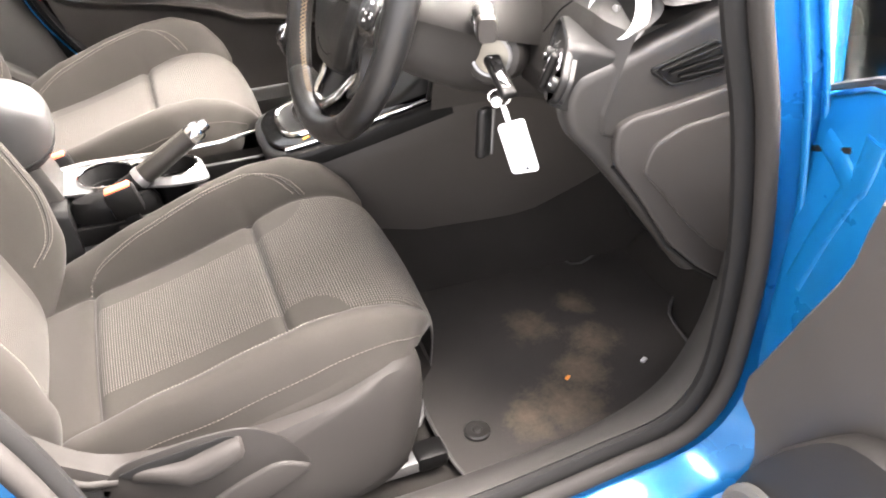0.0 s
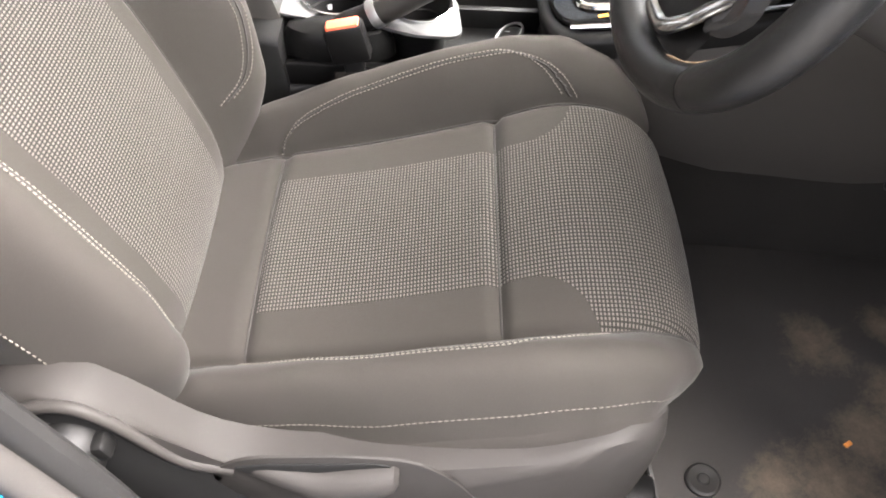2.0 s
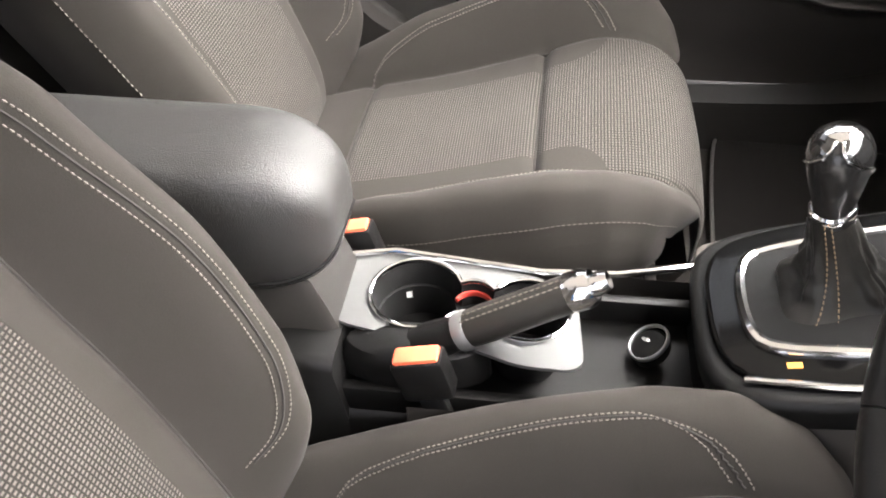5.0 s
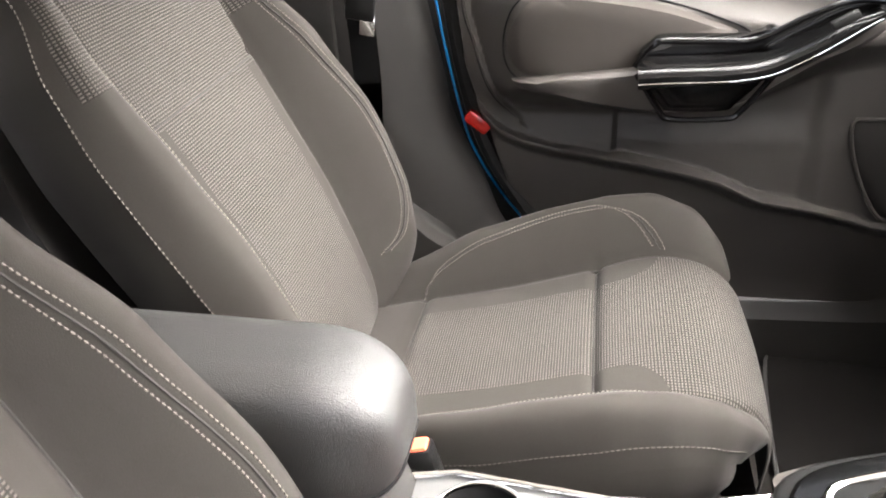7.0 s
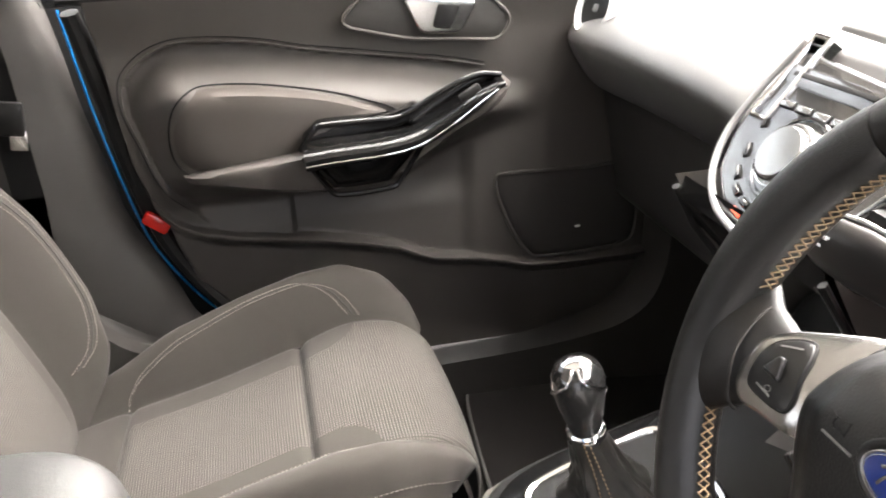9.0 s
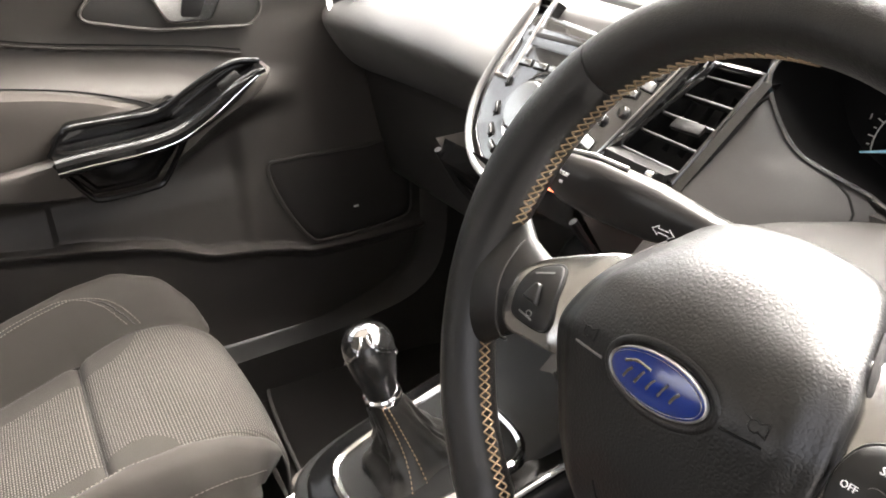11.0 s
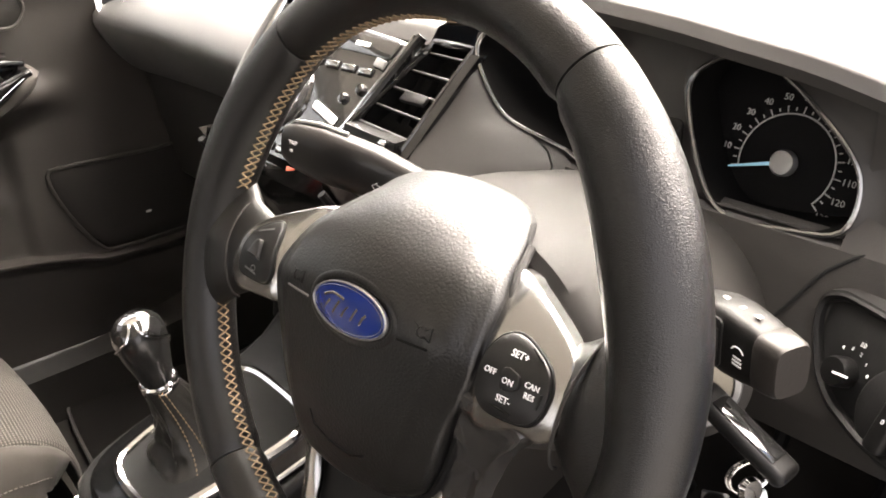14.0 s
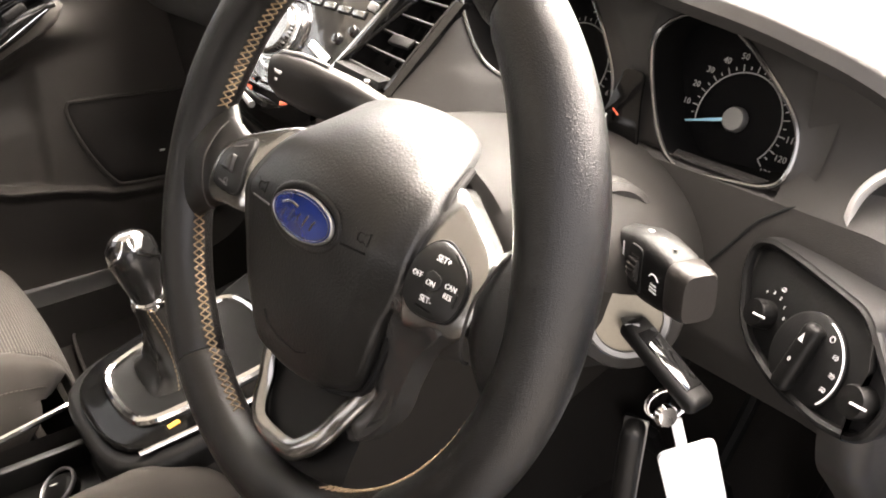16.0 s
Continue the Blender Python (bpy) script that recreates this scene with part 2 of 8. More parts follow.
def lerp_table(table, x):
    if x <= table[0][0]:
        return table[0][1]
    for (a, u), (b, v) in zip(table, table[1:]):
        if x <= b:
            f = (x - a) / (b - a)
            f = f * f * (3 - 2 * f) * 0.5 + f * 0.5
            return u + (v - u) * f
    return table[-1][1]


def tube(bm, pts, r, n=8, closed=False, caps=True, flat=1.0, up=None):
    """A round (or flattened) bar along a line; r may be a list."""
    pts = [Vector(p) for p in pts]
    k = len(pts)
    rings, ref = [], Vector(up) if up else None
    for i, p in enumerate(pts):
        a = pts[(i - 1) % k] if closed or i else pts[0]
        b = pts[(i + 1) % k] if closed or i < k - 1 else pts[-1]
        t = (b - a).normalized()
        if ref is None:
            ref = Vector((0, 0, 1)) if abs(t.z) < 0.9 else Vector((1, 0, 0))
        side = t.cross(ref).normalized()
        upv = side.cross(t).normalized()
        if not up:
            ref = upv
        rr = r[i] if isinstance(r, (list, tuple)) else r
        rings.append([bm.verts.new(p + side * (rr * math.cos(2 * math.pi * j / n)) + upv * (rr * flat * math.sin(2 * math.pi * j / n))) for j in range(n)])
    for i in range(k if closed else k - 1):
        a, b = rings[i], rings[(i + 1) % k]
        for j in range(n):
            bm.faces.new((a[j], a[(j + 1) % n], b[(j + 1) % n], b[j]))
    if caps and not closed:
        bm.faces.new(rings[0])
        bm.faces.new(rings[-1])
    return bm


def loft(bm, rings, closed_ring=True, caps=True, closed=False):
    vs = [[bm.verts.new(p) for p in ring] for ring in rings]
    n = len(vs[0])
    for a, b in zip(vs, vs[1:] + ([vs[0]] if closed else [])):
        for j in range(n if closed_ring else n - 1):
            bm.faces.new((a[j], a[(j + 1) % n], b[(j + 1) % n], b[j]))
    if caps and closed_ring and not closed:
        bm.faces.new(vs[0])
        bm.faces.new(vs[-1])
    return bm


def rbox(size, m=None, r=0.004, seg=2, bm=None):
    """A box with rounded edges, its middle at the pose m."""
    b = bmesh.new()
    bmesh.ops.create_cube(b, size=1.0, matrix=Matrix.Diagonal((*size, 1)))
    if r:
        bmesh.ops.bevel(b, geom=b.edges, offset=min(r, 0.49 * min(size)), segments=seg, profile=0.5, affect="EDGES")
    b.transform(m or Matrix.Identity(4))
    if bm is None:
        return b
    me = bpy.data.meshes.new("x")
    b.to_mesh(me)
    b.free()
    bm.from_mesh(me)
    bpy.data.meshes.remove(me)
    return bm


def plate(outline, depth, m=None, r=0.002, seg=2, bm=None):
    """A flat piece: an outline in the local XY plane, depth up the local Z, its top edge rounded."""
    b = bmesh.new()
    low = [b.verts.new((x, y, 0)) for x, y in outline]
    high = [b.verts.new((x, y, depth)) for x, y in outline]
    n = len(outline)
    b.faces.new(low)
    top = b.faces.new(high)
    for i in range(n):
        b.faces.new((low[i], low[(i + 1) % n], high[(i + 1) % n], high[i]))
    bmesh.ops.recalc_face_normals(b, faces=b.faces)
    if r:
        bmesh.ops.bevel(b, geom=list(top.edges), offset=r, segments=seg, profile=0.5, affect="EDGES")
    b.transform(m or Matrix.Identity(4))
    if bm is None:
        return b
    me = bpy.data.meshes.new("x")
    b.to_mesh(me)
    b.free()
    bm.from_mesh(me)
    bpy.data.meshes.remove(me)
    return bm


def band(outline, width, depth, m=None, closed=True):
    """A raised frame of rounded section along an outline in the local XY plane."""
    b = bmesh.new()
    tube(b, [(x, y, 0) for x, y in outline], width / 2, 8, closed=closed, flat=2 * depth / width, up=(0, 0, 1))
    b.transform(m or Matrix.Identity(4))
    return b


def rounded(pts, r, seg=4):
    """A 2D outline with its corners rounded."""
    out, n = [], len(pts)
    for i in range(n):
        p, a, b = Vector(pts[i]), Vector(pts[i - 1]), Vector(pts[(i + 1) % n])
        rr = min(r, 0.45 * (a - p).length, 0.45 * (b - p).length)
        s, e = p + (a - p).normalized() * rr, p + (b - p).normalized() * rr
        for j in range(seg + 1):
            t = j / seg
            out.append(tuple(s * (1 - t) ** 2 + p * 2 * t * (1 - t) + e * t * t))
    return out


def ellipse(rx, ry, n=32, cx=0.0, cy=0.0):
    return [(cx + rx * math.cos(2 * math.pi * i / n), cy + ry * math.sin(2 * math.pi * i / n)) for i in range(n)]


def lathe(profile, n=28, m=None, bm=None):
    """Turns (radius, height) pairs about the local Z."""
    b = bm or bmesh.new()
    k = bmesh.new()
    loft(k, [[(r * math.cos(2 * math.pi * j / n), r * math.sin(2 * math.pi * j / n), z) for j in range(n)] for r, z in profile])
    k.transform(m or Matrix.Identity(4))
    me = bpy.data.meshes.new("x")
    k.to_mesh(me)
    k.free()
    b.from_mesh(me)
    bpy.data.meshes.remove(me)
    return b


def sheet(fn, us, vs, weave=None, uv=None):
    """A surface from fn(u, v); weave(u, v) is a distance inside the woven region; uv in metres."""
    bm = bmesh.new()
    ul = bm.loops.layers.uv.new("UVMap")
    wl = bm.verts.layers.float.new("weave")
    g = [[bm.verts.new(fn(u, v)) for v in vs] for u in us]
    t = {}
    for i, u in enumerate(us):
        for j, v in enumerate(vs):
            g[i][j][wl] = weave(u, v) if weave else -1.0
            t[g[i][j]] = uv(u, v) if uv else (u, v)
    for i in range(len(us) - 1):
        for j in range(len(vs) - 1):
            f = bm.faces.new((g[i][j], g[i + 1][j], g[i + 1][j + 1], g[i][j + 1]))
            for lp in f.loops:
                lp[ul].uv = t[lp.vert]
    return bm


def smooth(t):
    t = max(0.0, min(1.0, t))
    return t * t * (3 - 2 * t)


def steps(a, b, n):
    return [a + (b - a) * i / n for i in range(n + 1)]


def stitches(pts, normal=(0, 0, 1), length=0.0032, gap=0.0017, w=0.0010, bm=None):
    """Short raised threads along a line."""
    bm = bm or bmesh.new()
    pts = [Vector(p) for p in pts]
    d = [0.0]
    for a, b in zip(pts, pts[1:]):
        d.append(d[-1] + (b - a).length)

    def spot(s):
        for i in range(len(d) - 1):
            if s <= d[i + 1]:
                return pts[i].lerp(pts[i + 1], (s - d[i]) / max(1e-9, d[i + 1] - d[i]))
        return pts[-1]

    nv = Vector(normal)
    s = 0.0
    while s + length < d[-1]:
        a, b = spot(s), spot(s + length)
        t = (b - a).normalized()
        side = t.cross(nv).normalized() * w
        up = side.cross(t).normalized() * w
        mid = (a + b) / 2
        ring = [[bm.verts.new(p + side * cx * k + up * cy * k) for cx, cy in ((1, -0.6), (0.7, 0.6), (-0.7, 0.6), (-1, -0.6))] for p, k in ((a, 0.5), (mid, 1.0), (b, 0.5))]
        for r0, r1 in zip(ring, ring[1:]):
            for j in range(4):
                bm.faces.new((r0[j], r0[(j + 1) % 4], r1[(j + 1) % 4], r1[j]))
        bm.faces.new(ring[0])
        bm.faces.new(ring[-1])
        s += length + gap
    return bm


def letters(text, size, m, material, parent, depth=0.0002, local=False, name="lettering", align="CENTER"):
    c = bpy.data.curves.new("t", "FONT")
    c.body, c.size, c.extrude, c.align_x, c.align_y, c.resolution_u = text, size, depth, align, "CENTER", 2
    o = bpy.data.objects.new("t", c)
    me = bpy.data.meshes.new_from_object(o)
    bpy.data.objects.remove(o)
    bm = bmesh.new()
    bm.from_mesh(me)
    bpy.data.meshes.remove(me)
    bm.transform(m)
    return part(name, bm, material, parent, smooth=0, local=local)

# ---------- ground and body shell ----------
bm = bmesh.new()
bmesh.ops.create_grid(bm, x_segments=60, y_segments=60, size=300)
solo("ground", bm, ASPHALT, "worn grey asphalt ground of a car park", "ground", "structure")

# cabin floor: flat carpet that rises at the toe board, with walls at the sills
def floor_at(x, y):
    z = 0.285
    if x > 0.72:
        z += (x - 0.72) * 0.9
    return z + 0.004 * noise.noise((x * 9, y * 9, 0))
bm = sheet(lambda x, y: (x, y, floor_at(x, y)), steps(-1.3, 1.05, 60), steps(-0.40, 1.16, 40))
solo("floor", bm, CARPET, "dark grey carpeted cabin floor", "floor", "structure")

# roof, rear wall and pillars that close the cabin
bm = bmesh.new()
loft(bm, [[(x, y, 1.50 - 0.05 * ((x + 0.5) / 0.9) ** 2 - 0.05 * ((y - 0.335) / 0.53) ** 2 + dz) for y in steps(-0.22, 0.90, 16)] for x, dz in [(a, 0) for a in steps(-1.5, 0.30, 18)]], closed_ring=False)
bmesh.ops.solidify(bm, geom=list(bm.faces), thickness=-0.04)
solo("ceiling", bm, TRUNKLINER, "light grey fabric headlining of the car roof", "ceiling", "structure")

bm = rbox((0.06, 1.5, 0.75), pose(-1.5, 0.335, 0.62), 0.02)
solo("wall_rear", bm, PLASTIC, "dark rear bulkhead behind the back seats", "wall", "structure")

for i, y in enumerate((-0.24, 0.915)):
    bm = bmesh.new()
    tube(bm, [(x, y, 1.405 - 0.05 * ((x + 0.5) / 0.9) ** 2) for x in steps(-1.5, 0.32, 20)], 0.045, 10)
    solo(f"trim_roof_rail_{i + 1}", bm, TRUNKLINER, "light grey roof rail trim above the doors", "trim", "structure")

def pillar(name, pts, w, d, material, label):
    b = bmesh.new()
    tube(b, curve(pts, 20), w, 10, flat=d / w)
    return solo(name, b, material, label, "trim", "structure")

pillar("trim_a_pillar_1", [(0.30, -0.19, 1.44), (0.62, -0.30, 1.17), (0.86, -0.37, 1.0)], 0.035, 0.045, DOORSKIN, "grey windscreen pillar trim")
pillar("trim_a_pillar_2", [(0.30, 0.86, 1.44), (0.62, 0.99, 1.17), (0.86, 1.05, 1.0)], 0.035, 0.045, DOORSKIN, "grey windscreen pillar trim")

# passenger B pillar: a broad moulded upright that sweeps forward at its foot
PILLARSKIN = leather("pillar_skin", (0.020, 0.0185, 0.0172), (0.028, 0.026, 0.0242), 0.45, 800, 0.25, 0.0004)
def b_pillar_ring(z, y0, s):
    fwd = lerp_table([(0.30, -0.19), (0.45, -0.235), (0.57, -0.297), (0.75, -0.368), (0.95, -0.402), (1.42, -0.48)], z)
    back = lerp_table([(0.30, -0.62), (0.7, -0.60), (1.0, -0.57), (1.42, -0.62)], z)
    lean = 0.05 * max(0, z - 0.8) + 0.9 * max(0, z - 1.06) ** 1.3
    return [(x, y0 - s * (dy + lean), z) for x, dy in ((fwd + 0.012, -0.04), (fwd, -0.012), (fwd - 0.02, 0.004), (fwd - 0.08, 0.018), ((fwd + back) / 2, 0.026), (back + 0.03, 0.02), (back, -0.04))]
for i, (y0, s) in enumerate(((1.07, 1), (-0.40, -1))):
    bm = bmesh.new()
    loft(bm, [b_pillar_ring(z, y0, s) for z in steps(0.30, 1.43, 28)])
    solo(f"trim_b_pillar_{i + 1}", bm, PILLARSKIN if i == 0 else PLASTIC, "grey-brown moulded B-pillar trim", "trim", "structure")

# rear side walls, closed to the roof instead of windows, to cut rear light
for i, y in enumerate((1.12, -0.45)):
    bm = rbox((1.02, 0.05, 1.12), pose(-1.03, y - (0.06 if i == 0 else -0.06), 0.84, -4 if i else 4, 0, 0), 0.01)
    solo(f"wall_rear_side_{i + 1}", bm, PLASTIC, "dark rear side panel of the car", "wall", "structure")

# bulkhead under the windscreen
bm = rbox((0.05, 1.62, 0.90), pose(1.09, 0.38, 0.66), 0.01)
solo("wall_bulkhead", bm, CARPET, "black bulkhead at the front of the footwells", "wall", "structure")
bm = rbox((0.34, 0.04, 0.72), pose(0.92, 1.15, 0.60), 0.01)
solo("wall_kick_panel_1", bm, PLASTIC, "dark kick panel beside the passenger footwell", "wall", "structure")
bm = rbox((0.56, 0.03, 0.55), pose(0.86, -0.365, 0.56), 0.01)
solo("wall_kick_panel_2", bm, PLASTIC, "dark kick panel beside the driver footwell", "wall", "structure")

# windscreen
bm = bmesh.new()
loft(bm, [[(x + 0.10 * (1 - ((y - 0.335) / 0.62) ** 2), y, z) for y in steps(-0.29, 0.96, 12)] for x, z in ((0.28, 1.45), (0.50, 1.27), (0.70, 1.12), (0.90, 0.98))], closed_ring=False)
bmesh.ops.solidify(bm, geom=list(bm.faces), thickness=0.005)
w = solo("window_1", bm, CLEAR, "clear curved windscreen glass", "window", "structure")
w.visible_shadow = False

# ---------- driver's door opening: sill trim, seal, blue body flange ----------
FRAME = [(0.40, 1.20), (0.445, 1.02), (0.485, 0.89), (0.515, 0.72), (0.517, 0.56), (0.500, 0.485), (0.455, 0.44), (0.36, 0.425), (0.20, 0.405), (-0.05, 0.39), (-0.17, 0.405), (-0.225, 0.45), (-0.255, 0.55), (-0.285, 0.68), (-0.325, 0.80), (-0.36, 0.92), (-0.43, 1.15), (-0.50, 1.40)]
def frame_line(dx, dy_, n=90):
    mid = Vector((0.0, 0.8))
    return [(x + (x - mid.x) * dx, dy_, z + (z - mid.y) * dx) for x, z in [(p[0], p[2]) for p in curve([(a, 0, b) for a, b in FRAME], n)]]
bm = bmesh.new()
tube(bm, frame_line(0.022, -0.396), 0.0145, 12, flat=0.85)
seal = solo("trim_door_seal", bm, SEALGREY, "grey rubber seal round the driver's door opening", "seal", "structure")
bm = bmesh.new()
tube(bm, frame_line(-0.012, -0.380), 0.012, 10, flat=1.3)
solo("trim_inner_seal", bm, RUBBER, "dark grey plastic edge trim inside the door opening", "trim", "structure")
bm = bmesh.new()
def flange_line(d, y, d2, y2):
    """The lip is narrow at the pillars and runs out into the broad sill below."""
    a, b = frame_line(d, y), frame_line(d2, y2)
    return [Vector(p).lerp(Vector(q), smooth((0.62 - p[2]) / 0.15)) for p, q in zip(a, b)]
loft(bm, [flange_line(*v) for v in ((-0.02, -0.378, -0.02, -0.378), (0.02, -0.392, 0.02, -0.392), (0.05, -0.398, 0.055, -0.400), (0.08, -0.401, 0.075, -0.404), (0.11, -0.403, 0.095, -0.425), (0.14, -0.404, 0.105, -0.452), (0.16, -0.402, 0.125, -0.468), (0.17, -0.395, 0.15, -0.470))], closed_ring=False)
bmesh.ops.solidify(bm, geom=list(bm.faces), thickness=0.002)
body_bm = bm
for d, y in ((0.105, -0.407), (0.150, -0.408)):
    tube(body_bm, [Vector(p) for p in frame_line(d, y)[:26]], 0.006, 8, flat=0.5)
solo("car_body", body_bm, BLUE, "bright blue painted door opening and sill of the car", "car body", "structure")

# sill scuff trim
SILLGREY = mat("sill_plastic", (0.026, 0.0245, 0.023), (0.036, 0.034, 0.032), 0.5, fine=900, bump=0.15, spec=0.25)
def sill(y0, s, name, label):
    ring = ((0.115, -0.085), (0.10, -0.01), (0.085, 0.075), (0.05, 0.102), (0.02, 0.108), (-0.005, 0.10), (-0.01, 0.05))
    path = [(-0.62, 0.0, 0.30), (-0.1, 0.0, 0.295), (0.25, 0.0, 0.30), (0.42, 0.006, 0.315), (0.54, 0.02, 0.35), (0.62, 0.035, 0.42), (0.66, 0.04, 0.52), (0.67, 0.04, 0.65)]
    b = bmesh.new()
    rings = []
    pts = curve([(x, y, z) for x, y, z in path], 50)
    for i, p in enumerate(pts):
        t = (pts[min(49, i + 1)] - pts[max(0, i - 1)]).normalized()
        up = Vector((-t.z, 0, t.x))
        rings.append([(p + up * u).to_tuple()[0::2] + (y0 + s * (v_ + p.y),) for v_, u in ring])
    rings = [[(a[0], a[2], a[1]) for a in r] for r in rings]
    loft(b, rings)
    return solo(name, b, SILLGREY if s > 0 else PLASTIC, label, "trim", "structure")
sill(-0.385, 1, "trim_sill_1", "grey plastic sill trim with dirt along the edge")
sill(1.155, -1, "trim_sill_2", "grey plastic sill trim under the passenger door")

# ---------- seats ----------
def make_spine(pts, n=240):
    p = curve([(x, 0, z) for x, z in pts], n)
    s = [0.0]
    for a, b in zip(p, p[1:]):
        s.append(s[-1] + (b - a).length)
    def at(t):
        t = max(0.0, min(s[-1], t))
        i = min(n - 2, int(t / s[-1] * (n - 1)))
        while i < n - 2 and s[i + 1] < t:
            i += 1
        f = (t - s[i]) / max(1e-9, s[i + 1] - s[i])
        a, b = p[i], p[i + 1]
        c, d = p[max(0, i - 1)], p[min(n - 1, i + 2)]
        tan = (b - a).lerp(d - c, 0.5).normalized()
        return a.lerp(b, f), Vector((-tan.z, 0, tan.x))
    def find(x):
        return min(range(n), key=lambda i: abs(p[i].x - x) + (0 if i < n * 0.8 else 1)) * s[-1] / (n - 1)
    return at, find, s[-1]


def build_seat(root, grow=0.0, slim=0.0):
    """A front seat: cushion panels, backrest panels, stitching, side trim. Local origin: the middle of the cushion's cross seam."""
    spine, find, end = make_spine([(-0.40, -0.085), (-0.34, -0.085), (-0.257, -0.066), (-0.13, -0.038), (0.0, 0.0), (0.085, 0.024), (0.145, 0.020), (0.185, -0.008), (0.200, -0.05), (0.196, -0.12)])
    s_back, s0, s_notch, s_front = find(-0.257), find(0.0), find(0.085), find(0.187)
    W = [(-0.40, 0.212), (-0.30, 0.228), (-0.20, 0.243), (-0.10, 0.257), (0.02, 0.262), (0.08, 0.258), (0.13, 0.243), (0.165, 0.218), (0.187, 0.188), (0.194, 0.172), (0.1995, 0.153), (0.25, 0.151)]
    SEAM = [(-0.40, 0.150), (-0.257, 0.155), (0.0, 0.163), (0.085, 0.166), (0.14, 0.160), (0.187, 0.150), (0.25, 0.150)]
    BOL = [(-0.40, 0.0), (-0.33, 0.020), (-0.27, 0.040), (-0.16, 0.058), (-0.05, 0.064), (0.03, 0.062), (0.08, 0.050), (0.12, 0.033), (0.16, 0.013), (0.19, 0.0)]
    def dip(d, deep=0.006, w=0.007):
        return -deep * math.exp(-(d / w) ** 2)
    def cushion(s, y):
        p, n = spine(s)
        x = p.x
        ys = lerp_table(SEAM, x)
        off = 0.006 * math.cos(min(1.0, abs(y) / ys) * math.pi / 2) + 0.004
        off += dip(s - s0, 0.008) + dip(s - s_back, 0.006) + dip(ys - abs(y), 0.006)
        if 0 < s - s0 < 0.1:
            off += 0.003 * math.sin(math.pi * min(1, (s - s0) / 0.10))
        return p + n * off + Vector((0, y, 0))
    def bolster(s, q, side):
        p, n = spine(s)
        x = p.x
        ys, w, b = lerp_table(SEAM, x), lerp_table(W, x), lerp_table(BOL, x)
        if side > 0:
            b += grow * smooth((x + 0.30) / 0.15) * smooth((0.20 - x) / 0.08)
            w += grow * smooth((x - 0.02) / 0.08)
        y = ys + (w - ys) * q
        if q < 0.58:
            h = math.sin(q / 0.58 * math.pi / 2) ** 1.25
        else:
            h = 1 - 0.62 * ((q - 0.58) / 0.42) ** 2
        edge = dip(q * (w - ys), 0.006, 0.007) + (dip(s - s0, 0.008) + dip(s - s_back, 0.006)) * math.exp(-q * 12)
        drop = -0.030 * max(0, (q - 0.72) / 0.28) ** 2
        return p + n * (b * h + edge + drop + 0.004) + Vector((0, side * y, 0))
    def yb(s):
        t = s - s0
        if t < 0.035:
            return 0.098
        if t < s_notch - s0:
            f = (t - 0.035) / (s_notch - s0 - 0.035)
            return 0.098 + 0.068 * (1 - math.sqrt(max(0, 1 - f * f)))
        return 0.4
    def seam(pts, r=0.0014):
        b = bmesh.new()
        tube(b, pts, r, 6)
        part("seam", b, SEAMDARK, root, "dark sewn seam", local=True)
    yy = lambda n: [math.sin(a) for a in steps(-math.pi / 2, math.pi / 2, n)]
    def panel(name, s1, s2, ns, weave):
        return part(name, sheet(lambda s, v: cushion(s, v * lerp_table(SEAM, spine(s)[0].x)), steps(s1, s2, ns), yy(56),
                                lambda s, v: weave(s, abs(v) * lerp_table(SEAM, spine(s)[0].x)), lambda s, v: (s, v * lerp_table(SEAM, spine(s)[0].x))), CLOTH, root, local=True)
    panel("rear_panel", 0.0, s_back, 14, lambda s, y: -1)
    panel("seat_panel", s_back, s0, 50, lambda s, y: 0.098 - y if s - s_back > 0.003 else -0.1)
    panel("thigh_panel", s0, end, 60, lambda s, y: min(yb(s) - y, (lerp_table(SEAM, spine(s)[0].x) - y) + 0.001))
    for side in (1, -1):
        b = sheet(lambda s, q: bolster(s, q, side), steps(0.0, s_front + 0.030, 80), steps(0, 1, 26), None, lambda s, q: (s, q * 0.1))
        part("side_bolster", b, CLOTH, root, local=True)
        # piping and skirt below the bolster
        edge = [bolster(s, 1.0, side) for s in steps(0.0, s_front + 0.006, 60)]
        part("piping", stitches([bolster(s, 0.93, side) + Vector((0, side * 0.001, 0)) for s in steps(0.0, s_front + 0.006, 60)], (0, side, 0), 0.004, 0.0018, 0.0007), PIPETHREAD, root, "fine stitched seam", local=True)
        def skirt(i, k):
            p = edge[i]
            low = Vector((p.x - 0.02 * k * (i / 59) ** 4, p.y - side * 0.012 * k * k, min(p.z - 0.028, (-0.125 if slim > 0.9 and side < 0 else -0.085) + 0.075 * max(0, (p.x + 0.25) / 0.45))))
            return p.lerp(low, k) + Vector((0, side * 0.006 * math.sin(math.pi * k), 0))
        b = bmesh.new()
        loft(b, [[skirt(i, k / 6) for k in range(7)] for i in range(60)], closed_ring=False)
        lay = b.verts.layers.float.new("weave")
        for v in b.verts:
            v[lay] = -1.0
        part("side_skirt", b, CLOTH, root, local=True)
        # twin stitch lines that arch over the bolster
        arch = [(-0.262, 0.02), (-0.252, 0.14), (-0.225, 0.28), (-0.16, 0.38), (-0.06, 0.44), (0.0, 0.45), (0.035, 0.42), (0.065, 0.30), (0.088, 0.06)]
        seam([bolster(find(p.x), max(0.02, p.y), side) for p in curve([(x, q, 0) for x, q in arch], 70)], 0.0011)
